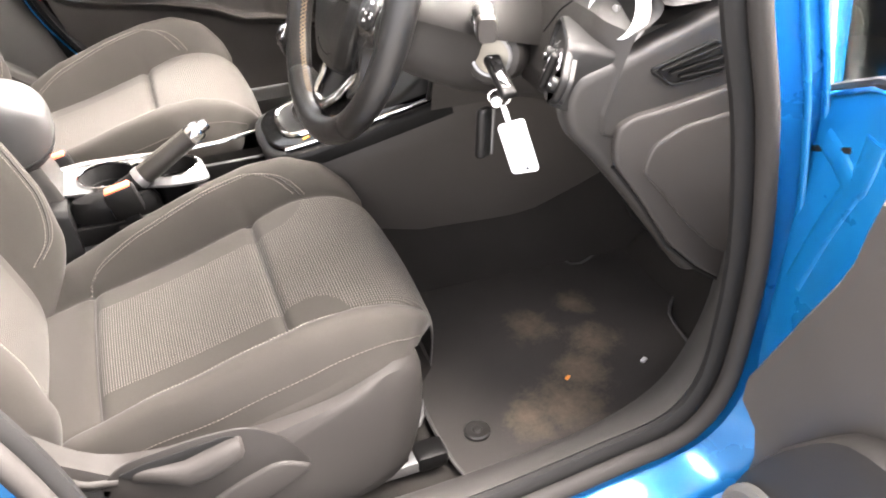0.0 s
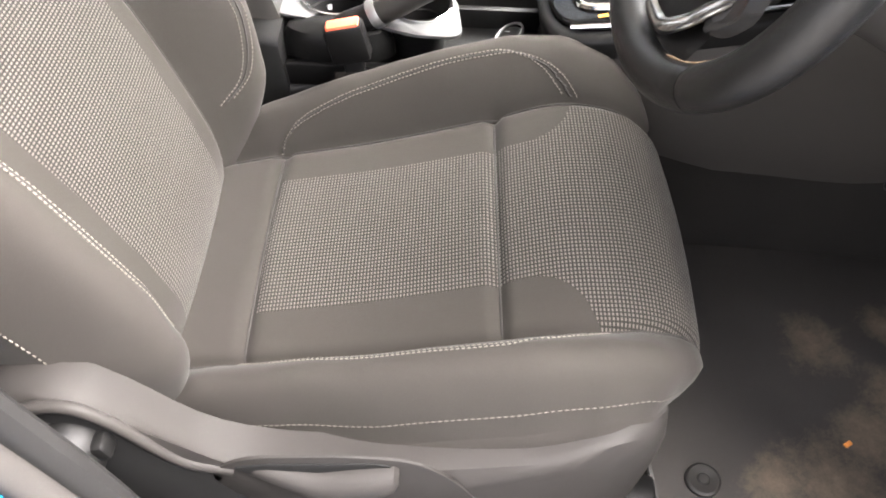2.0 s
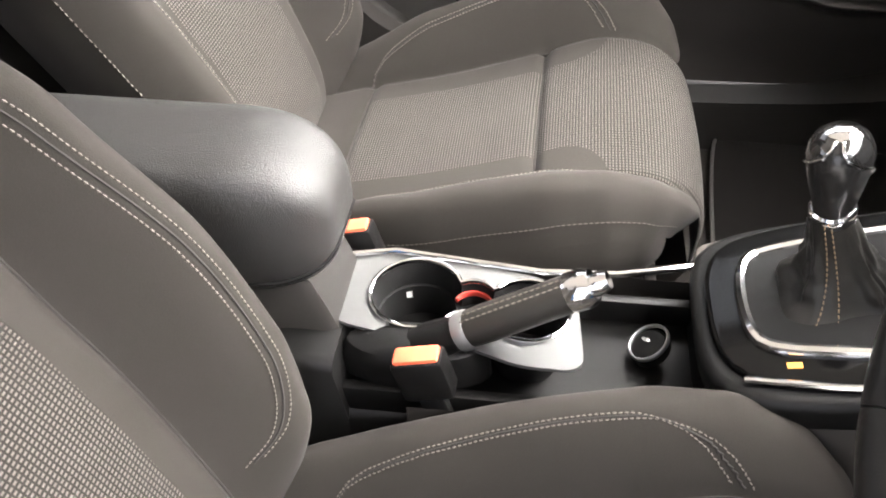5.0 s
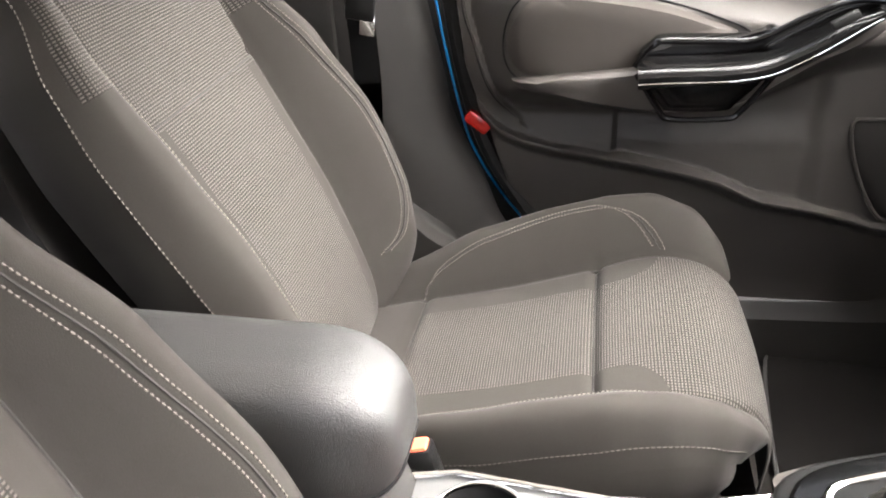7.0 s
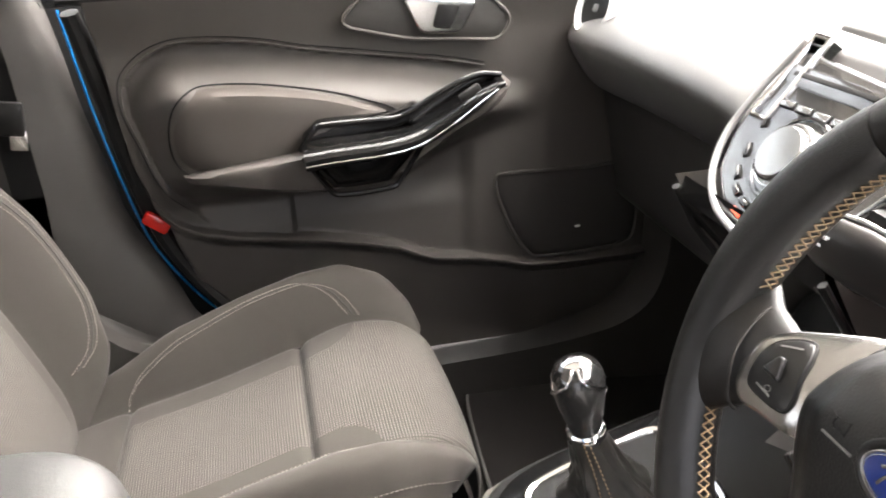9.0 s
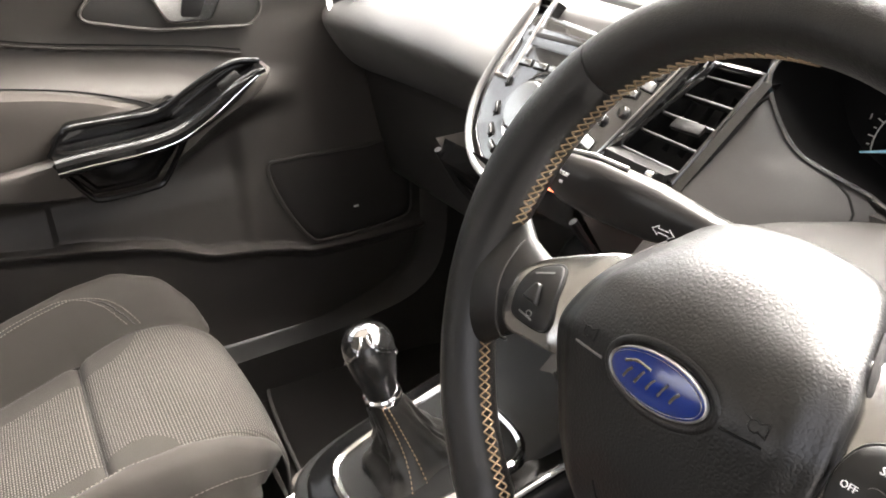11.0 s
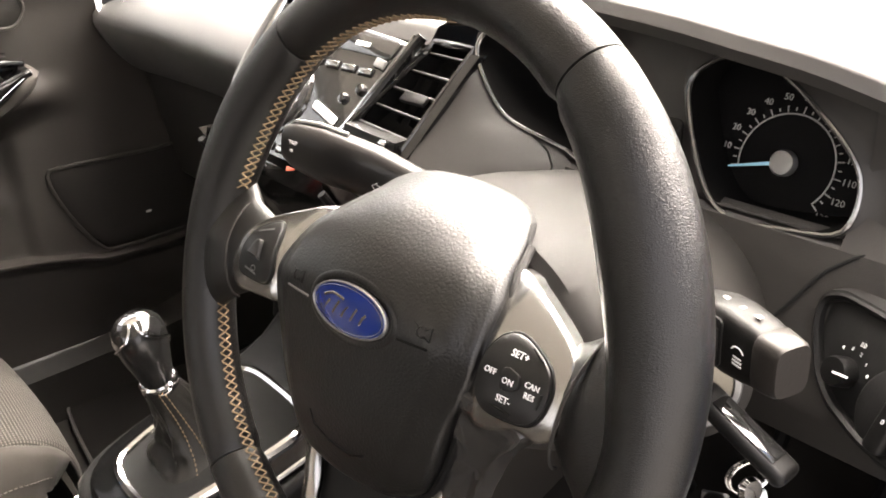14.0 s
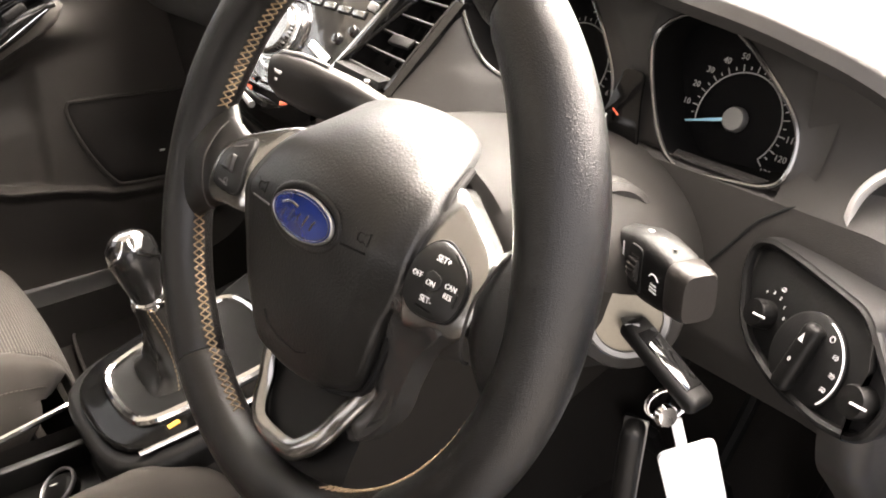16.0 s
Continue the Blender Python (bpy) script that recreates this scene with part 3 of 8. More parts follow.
        for dq in (-0.035, 0.035):
            pts = curve([(x - (0.008 if x > 0.03 else 0) * (1 if dq < 0 else -1) * -1, q + dq * (0.6 if q > 0.2 else 0.2), 0) for x, q in arch], 90)
            b = stitches([bolster(find(p.x), max(0.02, p.y), side) + Vector((0, 0, 0.0008)) for p in pts], (0, -side * 0.5, 0.85), 0.0033, 0.0017, 0.00082)
            part("stitching", b, THREAD, root, "pale twin stitching", local=True)
    # sunken seams
    for s_ in (s0, s_back):
        half = lerp_table(SEAM, spine(s_)[0].x)
        seam([cushion(s_, half * v) + Vector((0, 0, 0.0006)) for v in steps(-0.98, 0.98, 30)])
    for side in (1, -1):
        seam([cushion(s, side * lerp_table(SEAM, spine(s)[0].x)) + Vector((0, 0, 0.0006)) for s in steps(0.02, end - 0.01, 60)])
    # front valance under the cushion nose
    b = sheet(lambda s, v: Vector((0.196 - 0.03 * s, v * 0.150, -0.118 - 0.05 * s)), steps(0, 1, 4), steps(-1, 1, 8))
    part("front_valance", b, CLOTH, root, local=True)

    # backrest
    A = radians(23.5)
    tilt = lambda s, f: (-0.322 - math.sin(A) * s + math.cos(A) * f, -0.062 + math.cos(A) * s + math.sin(A) * f)
    bs, _, bend = make_spine([tilt(s, f) for s, f in ((-0.04, -0.03), (0.02, 0.0), (0.10, 0.012), (0.22, 0.016), (0.35, 0.008), (0.48, 0.0), (0.58, -0.004), (0.63, -0.02), (0.645, -0.05))])
    BW = [(0.0, 0.215), (0.06, 0.24), (0.15, 0.262), (0.30, 0.268), (0.45, 0.255), (0.55, 0.232), (0.63, 0.19), (0.72, 0.16)]
    BSEAM = [(0.0, 0.135), (0.1, 0.142), (0.3, 0.150), (0.45, 0.158), (0.55, 0.162), (0.66, 0.15), (0.72, 0.14)]
    BB = [(0.0, 0.005), (0.05, 0.03), (0.12, 0.066), (0.20, 0.082), (0.32, 0.086), (0.44, 0.073), (0.55, 0.044), (0.66, 0.008)]
    def fwd(n):
        return n if n.x > 0 else -n
    def back(s, y):
        p, n = bs(s)
        ys = lerp_table(BSEAM, s)
        return p + fwd(n) * (dip(ys - abs(y), 0.006) + dip(s - 0.47, 0.004) + 0.006 * math.cos(min(1, abs(y) / ys) * math.pi / 2)) + Vector((0, y, 0))
    def wing(s, q, side):
        p, n = bs(s)
        ys, w, b = lerp_table(BSEAM, s), lerp_table(BW, s), lerp_table(BB, s)
        f = slim if side < 0 else 0.0
        w, b = w - 0.024 * f * (1 - smooth((s - 0.15) / 0.35)), b * (1 - 0.30 * f)
        h = math.sin(q / 0.55 * math.pi / 2) ** 1.3 if q < 0.55 else 1 - (0.8 - 0.3 * f) * ((q - 0.55) / 0.45) ** 2
        back_off = (-0.045 + 0.025 * f) * max(0, (q - 0.7) / 0.3) ** 2
        return p + fwd(n) * (b * h + dip(q * (w - ys), 0.005, 0.006) + back_off) + Vector((0, side * (ys + (w - ys) * q), 0))
    def bw(s):
        return 0.094 + 0.026 * (s / 0.45) if s < 0.455 else 0.4
    part("back_panel", sheet(lambda s, v: back(s, v * lerp_table(BSEAM, s)), steps(0.0, 0.66, 90), yy(56),
                             lambda s, v: min(bw(s) - abs(v) * lerp_table(BSEAM, s), s - 0.03), lambda s, v: (s, v * lerp_table(BSEAM, s))), CLOTH, root, local=True)
    for side in (1, -1):
        part("back_bolster", sheet(lambda s, q: wing(s, q, side), steps(0.0, 0.66, 70), steps(0, 1, 26),
                                   lambda s, q: min(s - (0.52 if slim > 0.9 else 0.62), 0.9 - q), lambda s, q: (s, side * (lerp_table(BSEAM, s) + q * 0.1))), CLOTH, root, local=True)
        edge = [(wing(s, 1.0, side), s) for s in steps(0.0, 0.66, 50)]
        def shell(i, k):
            p, s = edge[i]
            n = fwd(bs(s)[1])
            return p - n * 0.10 * k + Vector((0, -side * 0.03 * k * k, 0))
        b = bmesh.new()
        loft(b, [[shell(i, k / 6) for k in range(7)] for i in range(50)], closed_ring=False)
        lay = b.verts.layers.float.new("weave")
        for v in b.verts:
            v[lay] = -1.0
        part("back_side", b, CLOTH, root, local=True)
        part("piping", stitches([p + Vector((0, side * 0.001, 0)) for p, s in edge], (0.5, side, 0), 0.004, 0.0022, 0.0008), THREAD, root, "pale stitched seam", local=True)
        seam([wing(p.x, p.y, side) for p in curve([(0.115, 0.16, 0), (0.135, 0.34, 0), (0.18, 0.43, 0), (0.26, 0.46, 0), (0.36, 0.43, 0), (0.46, 0.36, 0), (0.56, 0.29, 0)], 70)], 0.0012)
        for dq in (-0.045, 0.045):
            arch = [(0.115, 0.16), (0.135, 0.34), (0.18, 0.43), (0.26, 0.46), (0.36, 0.43), (0.46, 0.36), (0.56, 0.29)]
            pts = curve([(s, q + dq, 0) for s, q in arch], 90)
            part("stitching", stitches([wing(p.x, p.y, side) + fwd(bs(p.x)[1]) * 0.0008 for p in pts], (0.9, 0, 0.4), 0.0033, 0.0017, 0.00082), THREAD, root, "pale twin stitching", local=True)
    seam([back(0.462, v) + Vector((0.0008, 0, 0)) for v in steps(-0.155, 0.155, 24)], 0.0014)
    for side in (1, -1):
        seam([back(s, side * lerp_table(BSEAM, s)) + Vector((0.0006, 0, 0)) for s in steps(0.01, 0.64, 50)])
    b = bmesh.new()
    rows = []
    for s in steps(0.0, 0.645, 20):
        p, n = bs(s)
        w = lerp_table(BW, s) - 0.03
        rows.append([p - fwd(n) * (0.135 + 0.02 * math.cos(v * math.pi / 2)) + Vector((0, w * v, 0)) for v in steps(-1, 1, 10)])
    loft(b, rows, closed_ring=False)
    part("rear_shell", b, PLASTIC, root, "grey seat back", local=True)

    # moulded side trim on the outer side, with the lever recess
    return spine, bolster


# darker copy of the seat trim plastic, for shade in the lever hollow
SHADE = mat("seat_shade_plastic", (0.013, 0.012, 0.0112), (0.018, 0.0166, 0.0156), 0.55, fine=1500, bump=0.12, spec=0.14)
def seat_base(root, side):
    """Plastic side shield, height lever, slide rails: side is +1 or -1, the outer side of the seat."""
    y = side * 0.272
    out = [(-0.45, 0.055), (-0.415, 0.085), (-0.38, 0.096), (-0.352, 0.092), (-0.328, 0.074), (-0.303, 0.048), (-0.276, 0.018), (-0.235, -0.006), (-0.17, -0.016), (-0.09, -0.010), (0.03, 0.012), (0.105, 0.030), (0.150, 0.010), (0.158, -0.06), (0.142, -0.13), (0.115, -0.165), (0.02, -0.175), (-0.12, -0.175), (-0.30, -0.165), (-0.42, -0.10), (-0.47, -0.02)]
    c = curve([(a, 0, b) for a, b in out], 64, closed=True)
    b = bmesh.new()
    mid = Vector((-0.14, 0, -0.07))
    rings = []
    for k, dy in ((1.0, -0.028), (1.0, -0.012), (0.985, 0.002), (0.95, 0.010), (0.80, 0.015), (0.45, 0.018), (0.08, 0.018)):
        ring = []
        for p in c:
            q = mid + (p - mid) * k
            taper = -0.045 * max(0, (q.x - 0.02) / 0.14) ** 2
            ring.append((q.x, y + side * (dy + taper), q.z - 0.02))
        rings.append(ring)
    loft(b, rings)
    part("side_shield", b, TRIM, root, "grey-brown plastic seat side shield", local=True)
    if side < 0:
        face = Matrix.Translation((0, y - 0.0165, 0)) @ pose(0, 0, 0, 90, 0, 0)
        # raised plate: the hollow's shade is put into its colour
        part("recess_shade_plate", plate(rounded([(-0.262, -0.030), (-0.225, 0.002), (-0.14, 0.010), (-0.082, 0.006), (-0.045, -0.025), (-0.010, -0.088), (-0.10, -0.092), (-0.17, -0.105), (-0.235, -0.075)], 0.022, 5), 0.003, face, 0.0015), SHADE, root, "plate toned darker for the shade of the lever hollow", local=True)
        part("lever_gap", plate(rounded([(-0.235, -0.014), (-0.205, -0.006), (-0.11, 0.002), (-0.092, -0.006), (-0.16, -0.022), (-0.215, -0.030)], 0.006), 0.0015,
                                face @ pose(0, 0, 0.003), 0.0005), MATTE, root, "dark gap behind the lever", local=True)
        bm = bmesh.new()
        rings = []
        for x, zc, hh, out_ in ((-0.222, -0.024, 0.008, 0.006), (-0.205, -0.024, 0.010, 0.012), (-0.180, -0.030, 0.014, 0.018), (-0.160, -0.036, 0.019, 0.022), (-0.135, -0.030, 0.020, 0.024), (-0.110, -0.022, 0.018, 0.024), (-0.096, -0.018, 0.015, 0.020), (-0.092, -0.017, 0.010, 0.014)):
            rings.append([(x, y - 0.014 - out_ * max(0.0, 0.25 + 0.75 * math.sin(a)), zc + hh * math.copysign(abs(math.cos(a)) ** 0.6, math.cos(a))) for a in steps(0, 2 * math.pi * 19 / 20, 19)])
        loft(bm, rings)
        part("height_lever", bm, TRIM, root, "grey plastic height lever", local=True)
        # raised leaf-shaped facet below the lever
        part("shield_rib", plate(rounded([(-0.150, -0.100), (-0.105, -0.078), (-0.055, -0.062), (-0.010, -0.086), (-0.050, -0.112), (-0.105, -0.132)], 0.018, 5), 0.008,
                                 face, 0.005, 3), TRIM, root, local=True)
        well = [(-0.425, 0.020), (-0.395, 0.052), (-0.370, 0.066), (-0.347, 0.066), (-0.328, 0.050), (-0.312, 0.026), (-0.296, 0.000), (-0.275, -0.022), (-0.243, -0.034), (-0.250, -0.050), (-0.215, -0.088), (-0.200, -0.135), (-0.24, -0.165), (-0.36, -0.150), (-0.425, -0.070)]
        part("recliner_well", plate([(p.x, p.y) for p in curve([(a, b_, 0) for a, b_ in well], 60, closed=True)], 0.003, face, 0.001), MATTE, root, "black hollow round the recliner wheel", local=True)
        bm = bmesh.new()
        tube(bm, [(a, y - 0.017, b_) for a, b_ in [(p.x, p.y) for p in curve([(-0.43, 0.030, 0), (-0.398, 0.060, 0), (-0.370, 0.073, 0), (-0.345, 0.072, 0), (-0.324, 0.055, 0), (-0.306, 0.030, 0), (-0.290, 0.006, 0), (-0.270, -0.014, 0), (-0.235, -0.024, 0)], 50)]], 0.0055, 10)
        part("well_lip", bm, TRIM, root, "rounded lip of the hollow", local=True)
        wl = Matrix.Translation((-0.358, y - 0.020, 0.024)) @ pose(0, 0, 0, 90, 0, 0)
        knob = part("recliner_wheel", lathe([(0.030, -0.004), (0.030, 0.016), (0.027, 0.020), (0.018, 0.020), (0.016, 0.014), (0.001, 0.014)], 30, wl), BLACK, root, "black recliner wheel", local=True)
        for a in (20, 140, 260):
            part("grip_lobe", rbox((0.016, 0.020, 0.020), wl @ pose(0, 0, 0, 0, 0, a) @ pose(0.030, 0, 0.008), 0.005), BLACK, knob, local=True)
    for yy in (-0.2, 0.2):
        part("slide_rail", rbox((0.56, 0.035, 0.022), pose(-0.10, yy, -0.245), 0.004), SATIN, root, "grey steel slide rail", local=True)
        part("rail_end_cap", rbox((0.05, 0.042, 0.03), pose(0.17, yy, -0.242), 0.008), BLACK, root, "black rail end cap", local=True)
        for xx in (-0.28, 0.12):
            part("support", rbox((0.03, 0.02, 0.16), pose(xx, yy, -0.16), 0.004), MATTE, root, "black steel support", local=True)
    b = bmesh.new()
    tube(b, curve([(0.06, -0.17, -0.225), (0.14, -0.165, -0.222), (0.185, -0.12, -0.215), (0.185, 0.12, -0.215), (0.14, 0.165, -0.222), (0.06, 0.17, -0.225)], 40), 0.006, 8)
    part("slide_handle", b, SATIN, root, "steel slide adjusting bar", local=True)
    part("cushion_pan", rbox((0.50, 0.44, 0.05), pose(-0.10, 0, -0.145), 0.02), MATTE, root, "black underside of the cushion", local=True)


for name, base, side, lab in (("driver_seat", (0.0, 0.0, 0.56), -1, "grey-brown cloth driver's seat with woven insert and pale stitching"),
                              ("passenger_seat", (-0.102, 0.71, 0.573), 1, "grey-brown cloth passenger seat with woven insert, beside the console")):
    root = thing("front_seat", base, lab, "car seat", "front seats")
    build_seat(root, 0.017 if side > 0 else 0.0, 1.0 if side > 0 else 0.5)
    seat_base(root, side)

# ---------- centre console ----------
CY = 0.335
console = thing("centre_console", (0.0, CY, 0.30), "dark grey plastic centre console between the seats", "console")
# lower body: a long tunnel cover, higher under the armrest and toward the dashboard
TOP = [(-0.62, 0.60), (-0.30, 0.60), (-0.27, 0.595), (-0.262, 0.525), (-0.035, 0.525), (0.07, 0.525), (0.085, 0.60), (0.12, 0.615), (0.30, 0.70), (0.42, 0.80), (0.50, 0.86)]
HALF = [(-0.62, 0.085), (-0.30, 0.085), (-0.05, 0.078), (0.06, 0.082), (0.12, 0.092), (0.30, 0.092), (0.50, 0.092)]
def table(t, x):
    for (a, u), (b, v) in zip(t, t[1:]):
        if x <= b:
            return u + (v - u) * max(0, (x - a)) / (b - a)
    return t[-1][1]
bm = bmesh.new()
rings = []
for x in sorted(set(steps(-0.62, 0.50, 50) + [-0.27, -0.262, -0.04, -0.035, 0.07, 0.085])):
    z, w = table(TOP, x), table(HALF, x)
    r = 0.012
    fl = 0.03 if x < 0.1 else 0.016
    rings.append([(x, CY + s * k, zz) for s, k, zz in ((-1, w + fl, 0.29), (-1, w + fl * 0.4, 0.45), (-1, w, z - r), (-1, w - 0.004, z - 0.004), (-1, w - r, z), (1, w - r, z), (1, w - 0.004, z - 0.004), (1, w, z - r), (1, w + fl * 0.4, 0.45), (1, w + fl, 0.29))])
loft(bm, rings)
part("tunnel_cover", bm, BLACK, console)
# footwell side panel of the centre stack
def side_panel(s):
    b = bmesh.new()
    out = [(0.07, 0.60), (0.20, 0.635), (0.32, 0.665), (0.42, 0.72), (0.52, 0.76), (0.75, 0.77), (1.04, 0.76), (1.05, 0.60), (0.88, 0.545), (0.73, 0.502), (0.615, 0.455), (0.50, 0.408), (0.43, 0.398), (0.35, 0.412), (0.25, 0.445), (0.14, 0.50)]
    rows = []
    c = curve([(x, 0, z) for x, z in out], 60, closed=True)
    mid = Vector((0.52, 0, 0.60))
    for k, d in ((1.0, 0.06), (1.0, 0.012), (0.985, 0.003), (0.95, 0.0), (0.5, -0.002), (0.1, -0.002)):
        rows.append([(mid.x + (p.x - mid.x) * k, CY + s * (0.102 - d + 0.012 + 0.06 * max(0, (mid.x + (p.x - mid.x) * k) - 0.35)), mid.z + (p.z - mid.z) * k) for p in c])
    loft(b, rows)
    return b
part("side_panel", side_panel(-1), SIDE, console, "grey-brown side panel in the footwell")
part("side_panel", side_panel(1), SIDE, console)
for s in (-1, 1):
    bm = sheet(lambda x, v: (x, CY + s * (0.095 + 0.041 * v + 0.055 * max(0, x - 0.35)), 0.56 - 0.27 * v + 0.25 * max(0, x - 0.5) * (1 - v)), steps(-0.2, 1.06, 50), steps(0, 1, 10))
    part("tunnel_carpet", bm, CARPET, console, "dark carpet on the tunnel side")

# cup tray: silver top plate with two cups
tray_out = rounded([(-0.285, -0.030), (-0.285, 0.055), (-0.235, 0.068), (-0.085, 0.048), (-0.048, 0.02), (-0.040, -0.068), (-0.10, -0.068), (-0.16, -0.046), (-0.22, -0.044)], 0.02, 5)
CUPS = ((-0.205, 0.012, 0.043), (-0.149, 0.010, 0.021), (-0.095, 0.0, 0.037))
def cup_outline(grow=0.0, n=64):
    """One opening: two cups joined by a small middle well."""
    x0, x1 = CUPS[0][0] - CUPS[0][2] - grow, CUPS[2][0] + CUPS[2][2] + grow
    xs = [x0 + (x1 - x0) * (0.5 - 0.5 * math.cos(math.pi * i / n)) for i in range(n + 1)]
    def reach(x, sgn):
        v = [cy + sgn * math.sqrt((r + grow) ** 2 - (x - cx) ** 2) for cx, cy, r in CUPS if abs(x - cx) <= r + grow]
        return (max(v) if sgn > 0 else min(v)) if v else (CUPS[0][1] if x < -0.15 else CUPS[2][1])
    return [(x, reach(x, 1)) for x in xs] + [(x, reach(x, -1)) for x in xs[-2:0:-1]]
def tray_top():
    b = bmesh.new()
    es = []
    for ring in (tray_out, cup_outline(0.002)):
        vs = [b.verts.new((x, y, 0)) for x, y in ring]
        es += [b.edges.new((vs[i], vs[(i + 1) % len(vs)])) for i in range(len(vs))]
    bmesh.ops.triangle_fill(b, use_beauty=True, edges=es)
    def inside(c):
        return any((c.xy - Vector((cx, cy))).length < r for cx, cy, r in CUPS)
    bmesh.ops.delete(b, geom=[f for f in b.faces if inside(f.calc_center_median())], context="FACES_ONLY")
    for f in b.faces:
        if f.normal.z < 0:
            f.normal_flip()
    bmesh.ops.solidify(b, geom=list(b.faces), thickness=0.004)
    b.transform(Matrix.Translation((0, CY, 0.600)))
    return b
tray = part("cup_tray", tray_top(), TRAYGREY, console, "silver cup holder surround", smooth=30)
bm = bmesh.new()
loft(bm, [[(x, CY + y, z) for x, y in cup_outline(g_)] for g_, z in ((0.002, 0.601), (-0.001, 0.588), (-0.0015, 0.572), (-0.004, 0.571), (-0.0045, 0.530))], caps=False)
bm.faces.new([bm.verts.new((x, CY + y, 0.5302)) for x, y in cup_outline(-0.0045)])
part("cup_holder", bm, MATTE, tray, "black double cup holder")
part("cup_ring", band(cup_outline(0.003), 0.005, 0.003, Matrix.Translation((0, CY, 0.6015))), CHROME, tray, "bright rim")
part("cup_mark", rbox((0.008, 0.001, 0.008), pose(-0.222, CY + 0.047, 0.560, 0, 0, 15), 0), PRINT, tray, "small pale symbol")
bm = bmesh.new()
tube(bm, [(-0.149 + 0.0195 * math.cos(a), CY + 0.010 + 0.0195 * math.sin(a), 0.588) for a in steps(radians(25), radians(155), 16)], 0.0022, 6, flat=1.6)
part("cup_insert", bm, REDRUBBER, tray, "red rubber insert between the cups")
# chrome line along the tray's far edge and forward to the gear panel
bm = bmesh.new()
tube(bm, [(x, CY + y, 0.603) for x, y in ((-0.28, 0.058), (-0.235, 0.068), (-0.085, 0.052), (-0.01, 0.056), (0.085, 0.080))], 0.004, 8)
part("edge_strip", bm, CHROME, console, "chrome edge strip")
# well in front of the tray, with a 12 V socket
bm = bmesh.new()
loft(bm, [[(0.020 + r * math.cos(a), CY + 0.018 + r * math.sin(a), 0.535 + z) for a in steps(0, 2 * math.pi * 23 / 24, 23)] for r, z in ((0.020, 0.0), (0.020, 0.010), (0.017, 0.014), (0.014, 0.015))])
bm.transform(Matrix.Translation((0.012, 0, 0.0)) @ Matrix.Translation((0.02, CY, 0.535)) @ pose(0, 0, 0, 0, -35, 0) @ Matrix.Translation((-0.02, -CY, -0.535)))
sock = part("power_socket", bm, BLACK, console, "round black socket cap with white print")
part("socket_ring", band(ellipse(0.021, 0.021, 30), 0.003, 0.003, Matrix.Translation((0.026, CY + 0.018, 0.548)) @ pose(0, 0, 0, 0, -35, 0)), SATIN, sock)
letters("12V", 0.010, Matrix.Translation((0.022, CY + 0.018, 0.553)) @ pose(0, 0, 0, 0, -35, -90), PRINT, sock)

# walls of the tray box
for s in (-1, 1):
    part("tray_wall", rbox((0.36, 0.012, 0.050), pose(-0.10, CY + s * 0.070, 0.530), 0.003), BLACK, console, "black side wall")

# armrest
arm = thing("armrest", (-0.42, CY, 0.60), "dark grey soft armrest on the centre console", "armrest")
bm = bmesh.new()
rings = []
for k, x in enumerate([-0.262 - 0.338 * (i / 80) ** 1.6 for i in range(81)]):
    d = -0.262 - x
    f = (1 - (1 - min(1, d / 0.10)) ** 2.4) ** (1 / 2.4)
    zt = 0.718 + 0.072 * f
    zb = 0.706 - 0.062 * f + 0.05 * smooth((d - 0.07) / 0.25)
    w = 0.064 * (0.30 + 0.70 * f)
    ring = []
    for a in steps(0, 2 * math.pi * 63 / 64, 63):
        c, s = math.cos(a), math.sin(a)
        cc, ss = math.copysign(abs(c) ** 0.45, c), math.copysign(abs(s) ** 0.5, s)
        ring.append((x, CY + 0.004 + w * cc, (zt + zb) / 2 + (zt - zb) / 2 * ss))
    rings.append(ring)
loft(bm, rings)
joint = [Vector(r[37]) for r in rings[60:1:-1]] + [Vector(r[59]) for r in rings[2:61]]
bm2 = bmesh.new()
tube(bm2, joint, 0.0022, 6)
part("lid_joint", bm2, MATTE, arm, "dark joint under the lid")
part("pad", bm, mat("armrest_skin", (0.0115, 0.0110, 0.0105), (0.018, 0.0172, 0.0165), 0.46, fine=900, bump=0.7, depth=0.0012, spec=0.8), arm)
bm = bmesh.new()
loft(bm, [[(x, CY + 0.008 + s * w, z) for x, s, w in ((-0.290 - t, -1, 0.052), (-0.280 - t, -1, 0.045), (-0.280 - t, 1, 0.045), (-0.290 - t, 1, 0.052), (-0.56, 1, 0.07), (-0.56, -1, 0.07))] for z, t in ((0.585, -0.01), (0.62, 0.0), (0.655, 0.012), (0.70, 0.05))])
part("armrest_bin", bm, PLASTIC, arm, "dark plastic bin under the armrest")

# handbrake
hb = thing("handbrake", (-0.16, 0.295, 0.56), "handbrake lever with stitched leather grip and chrome button", "handbrake")
base, tip = Vector((-0.20, 0.292, 0.582)), Vector((-0.052, 0.297, 0.672))
ax = (tip - base).normalized()
bm = bmesh.new()
tube(bm, [base - ax * 0.05, base + ax * 0.02, base + ax * 0.055], [0.022, 0.020, 0.0165], 14)
part("lever_sleeve", bm, BLACK, hb, "black plastic sleeve")
bm = bmesh.new()
tube(bm, [base + ax * 0.052, base + ax * 0.06, base + ax * 0.064], [0.019, 0.0195, 0.0185], 18)
part("collar", bm, SATIN, hb, "satin grey collar")
bm = bmesh.new()
tube(bm, [base + ax * (0.062 + t) for t in (0, 0.02, 0.05, 0.08, 0.105)], [0.0175, 0.0185, 0.018, 0.0175, 0.0175], 20)
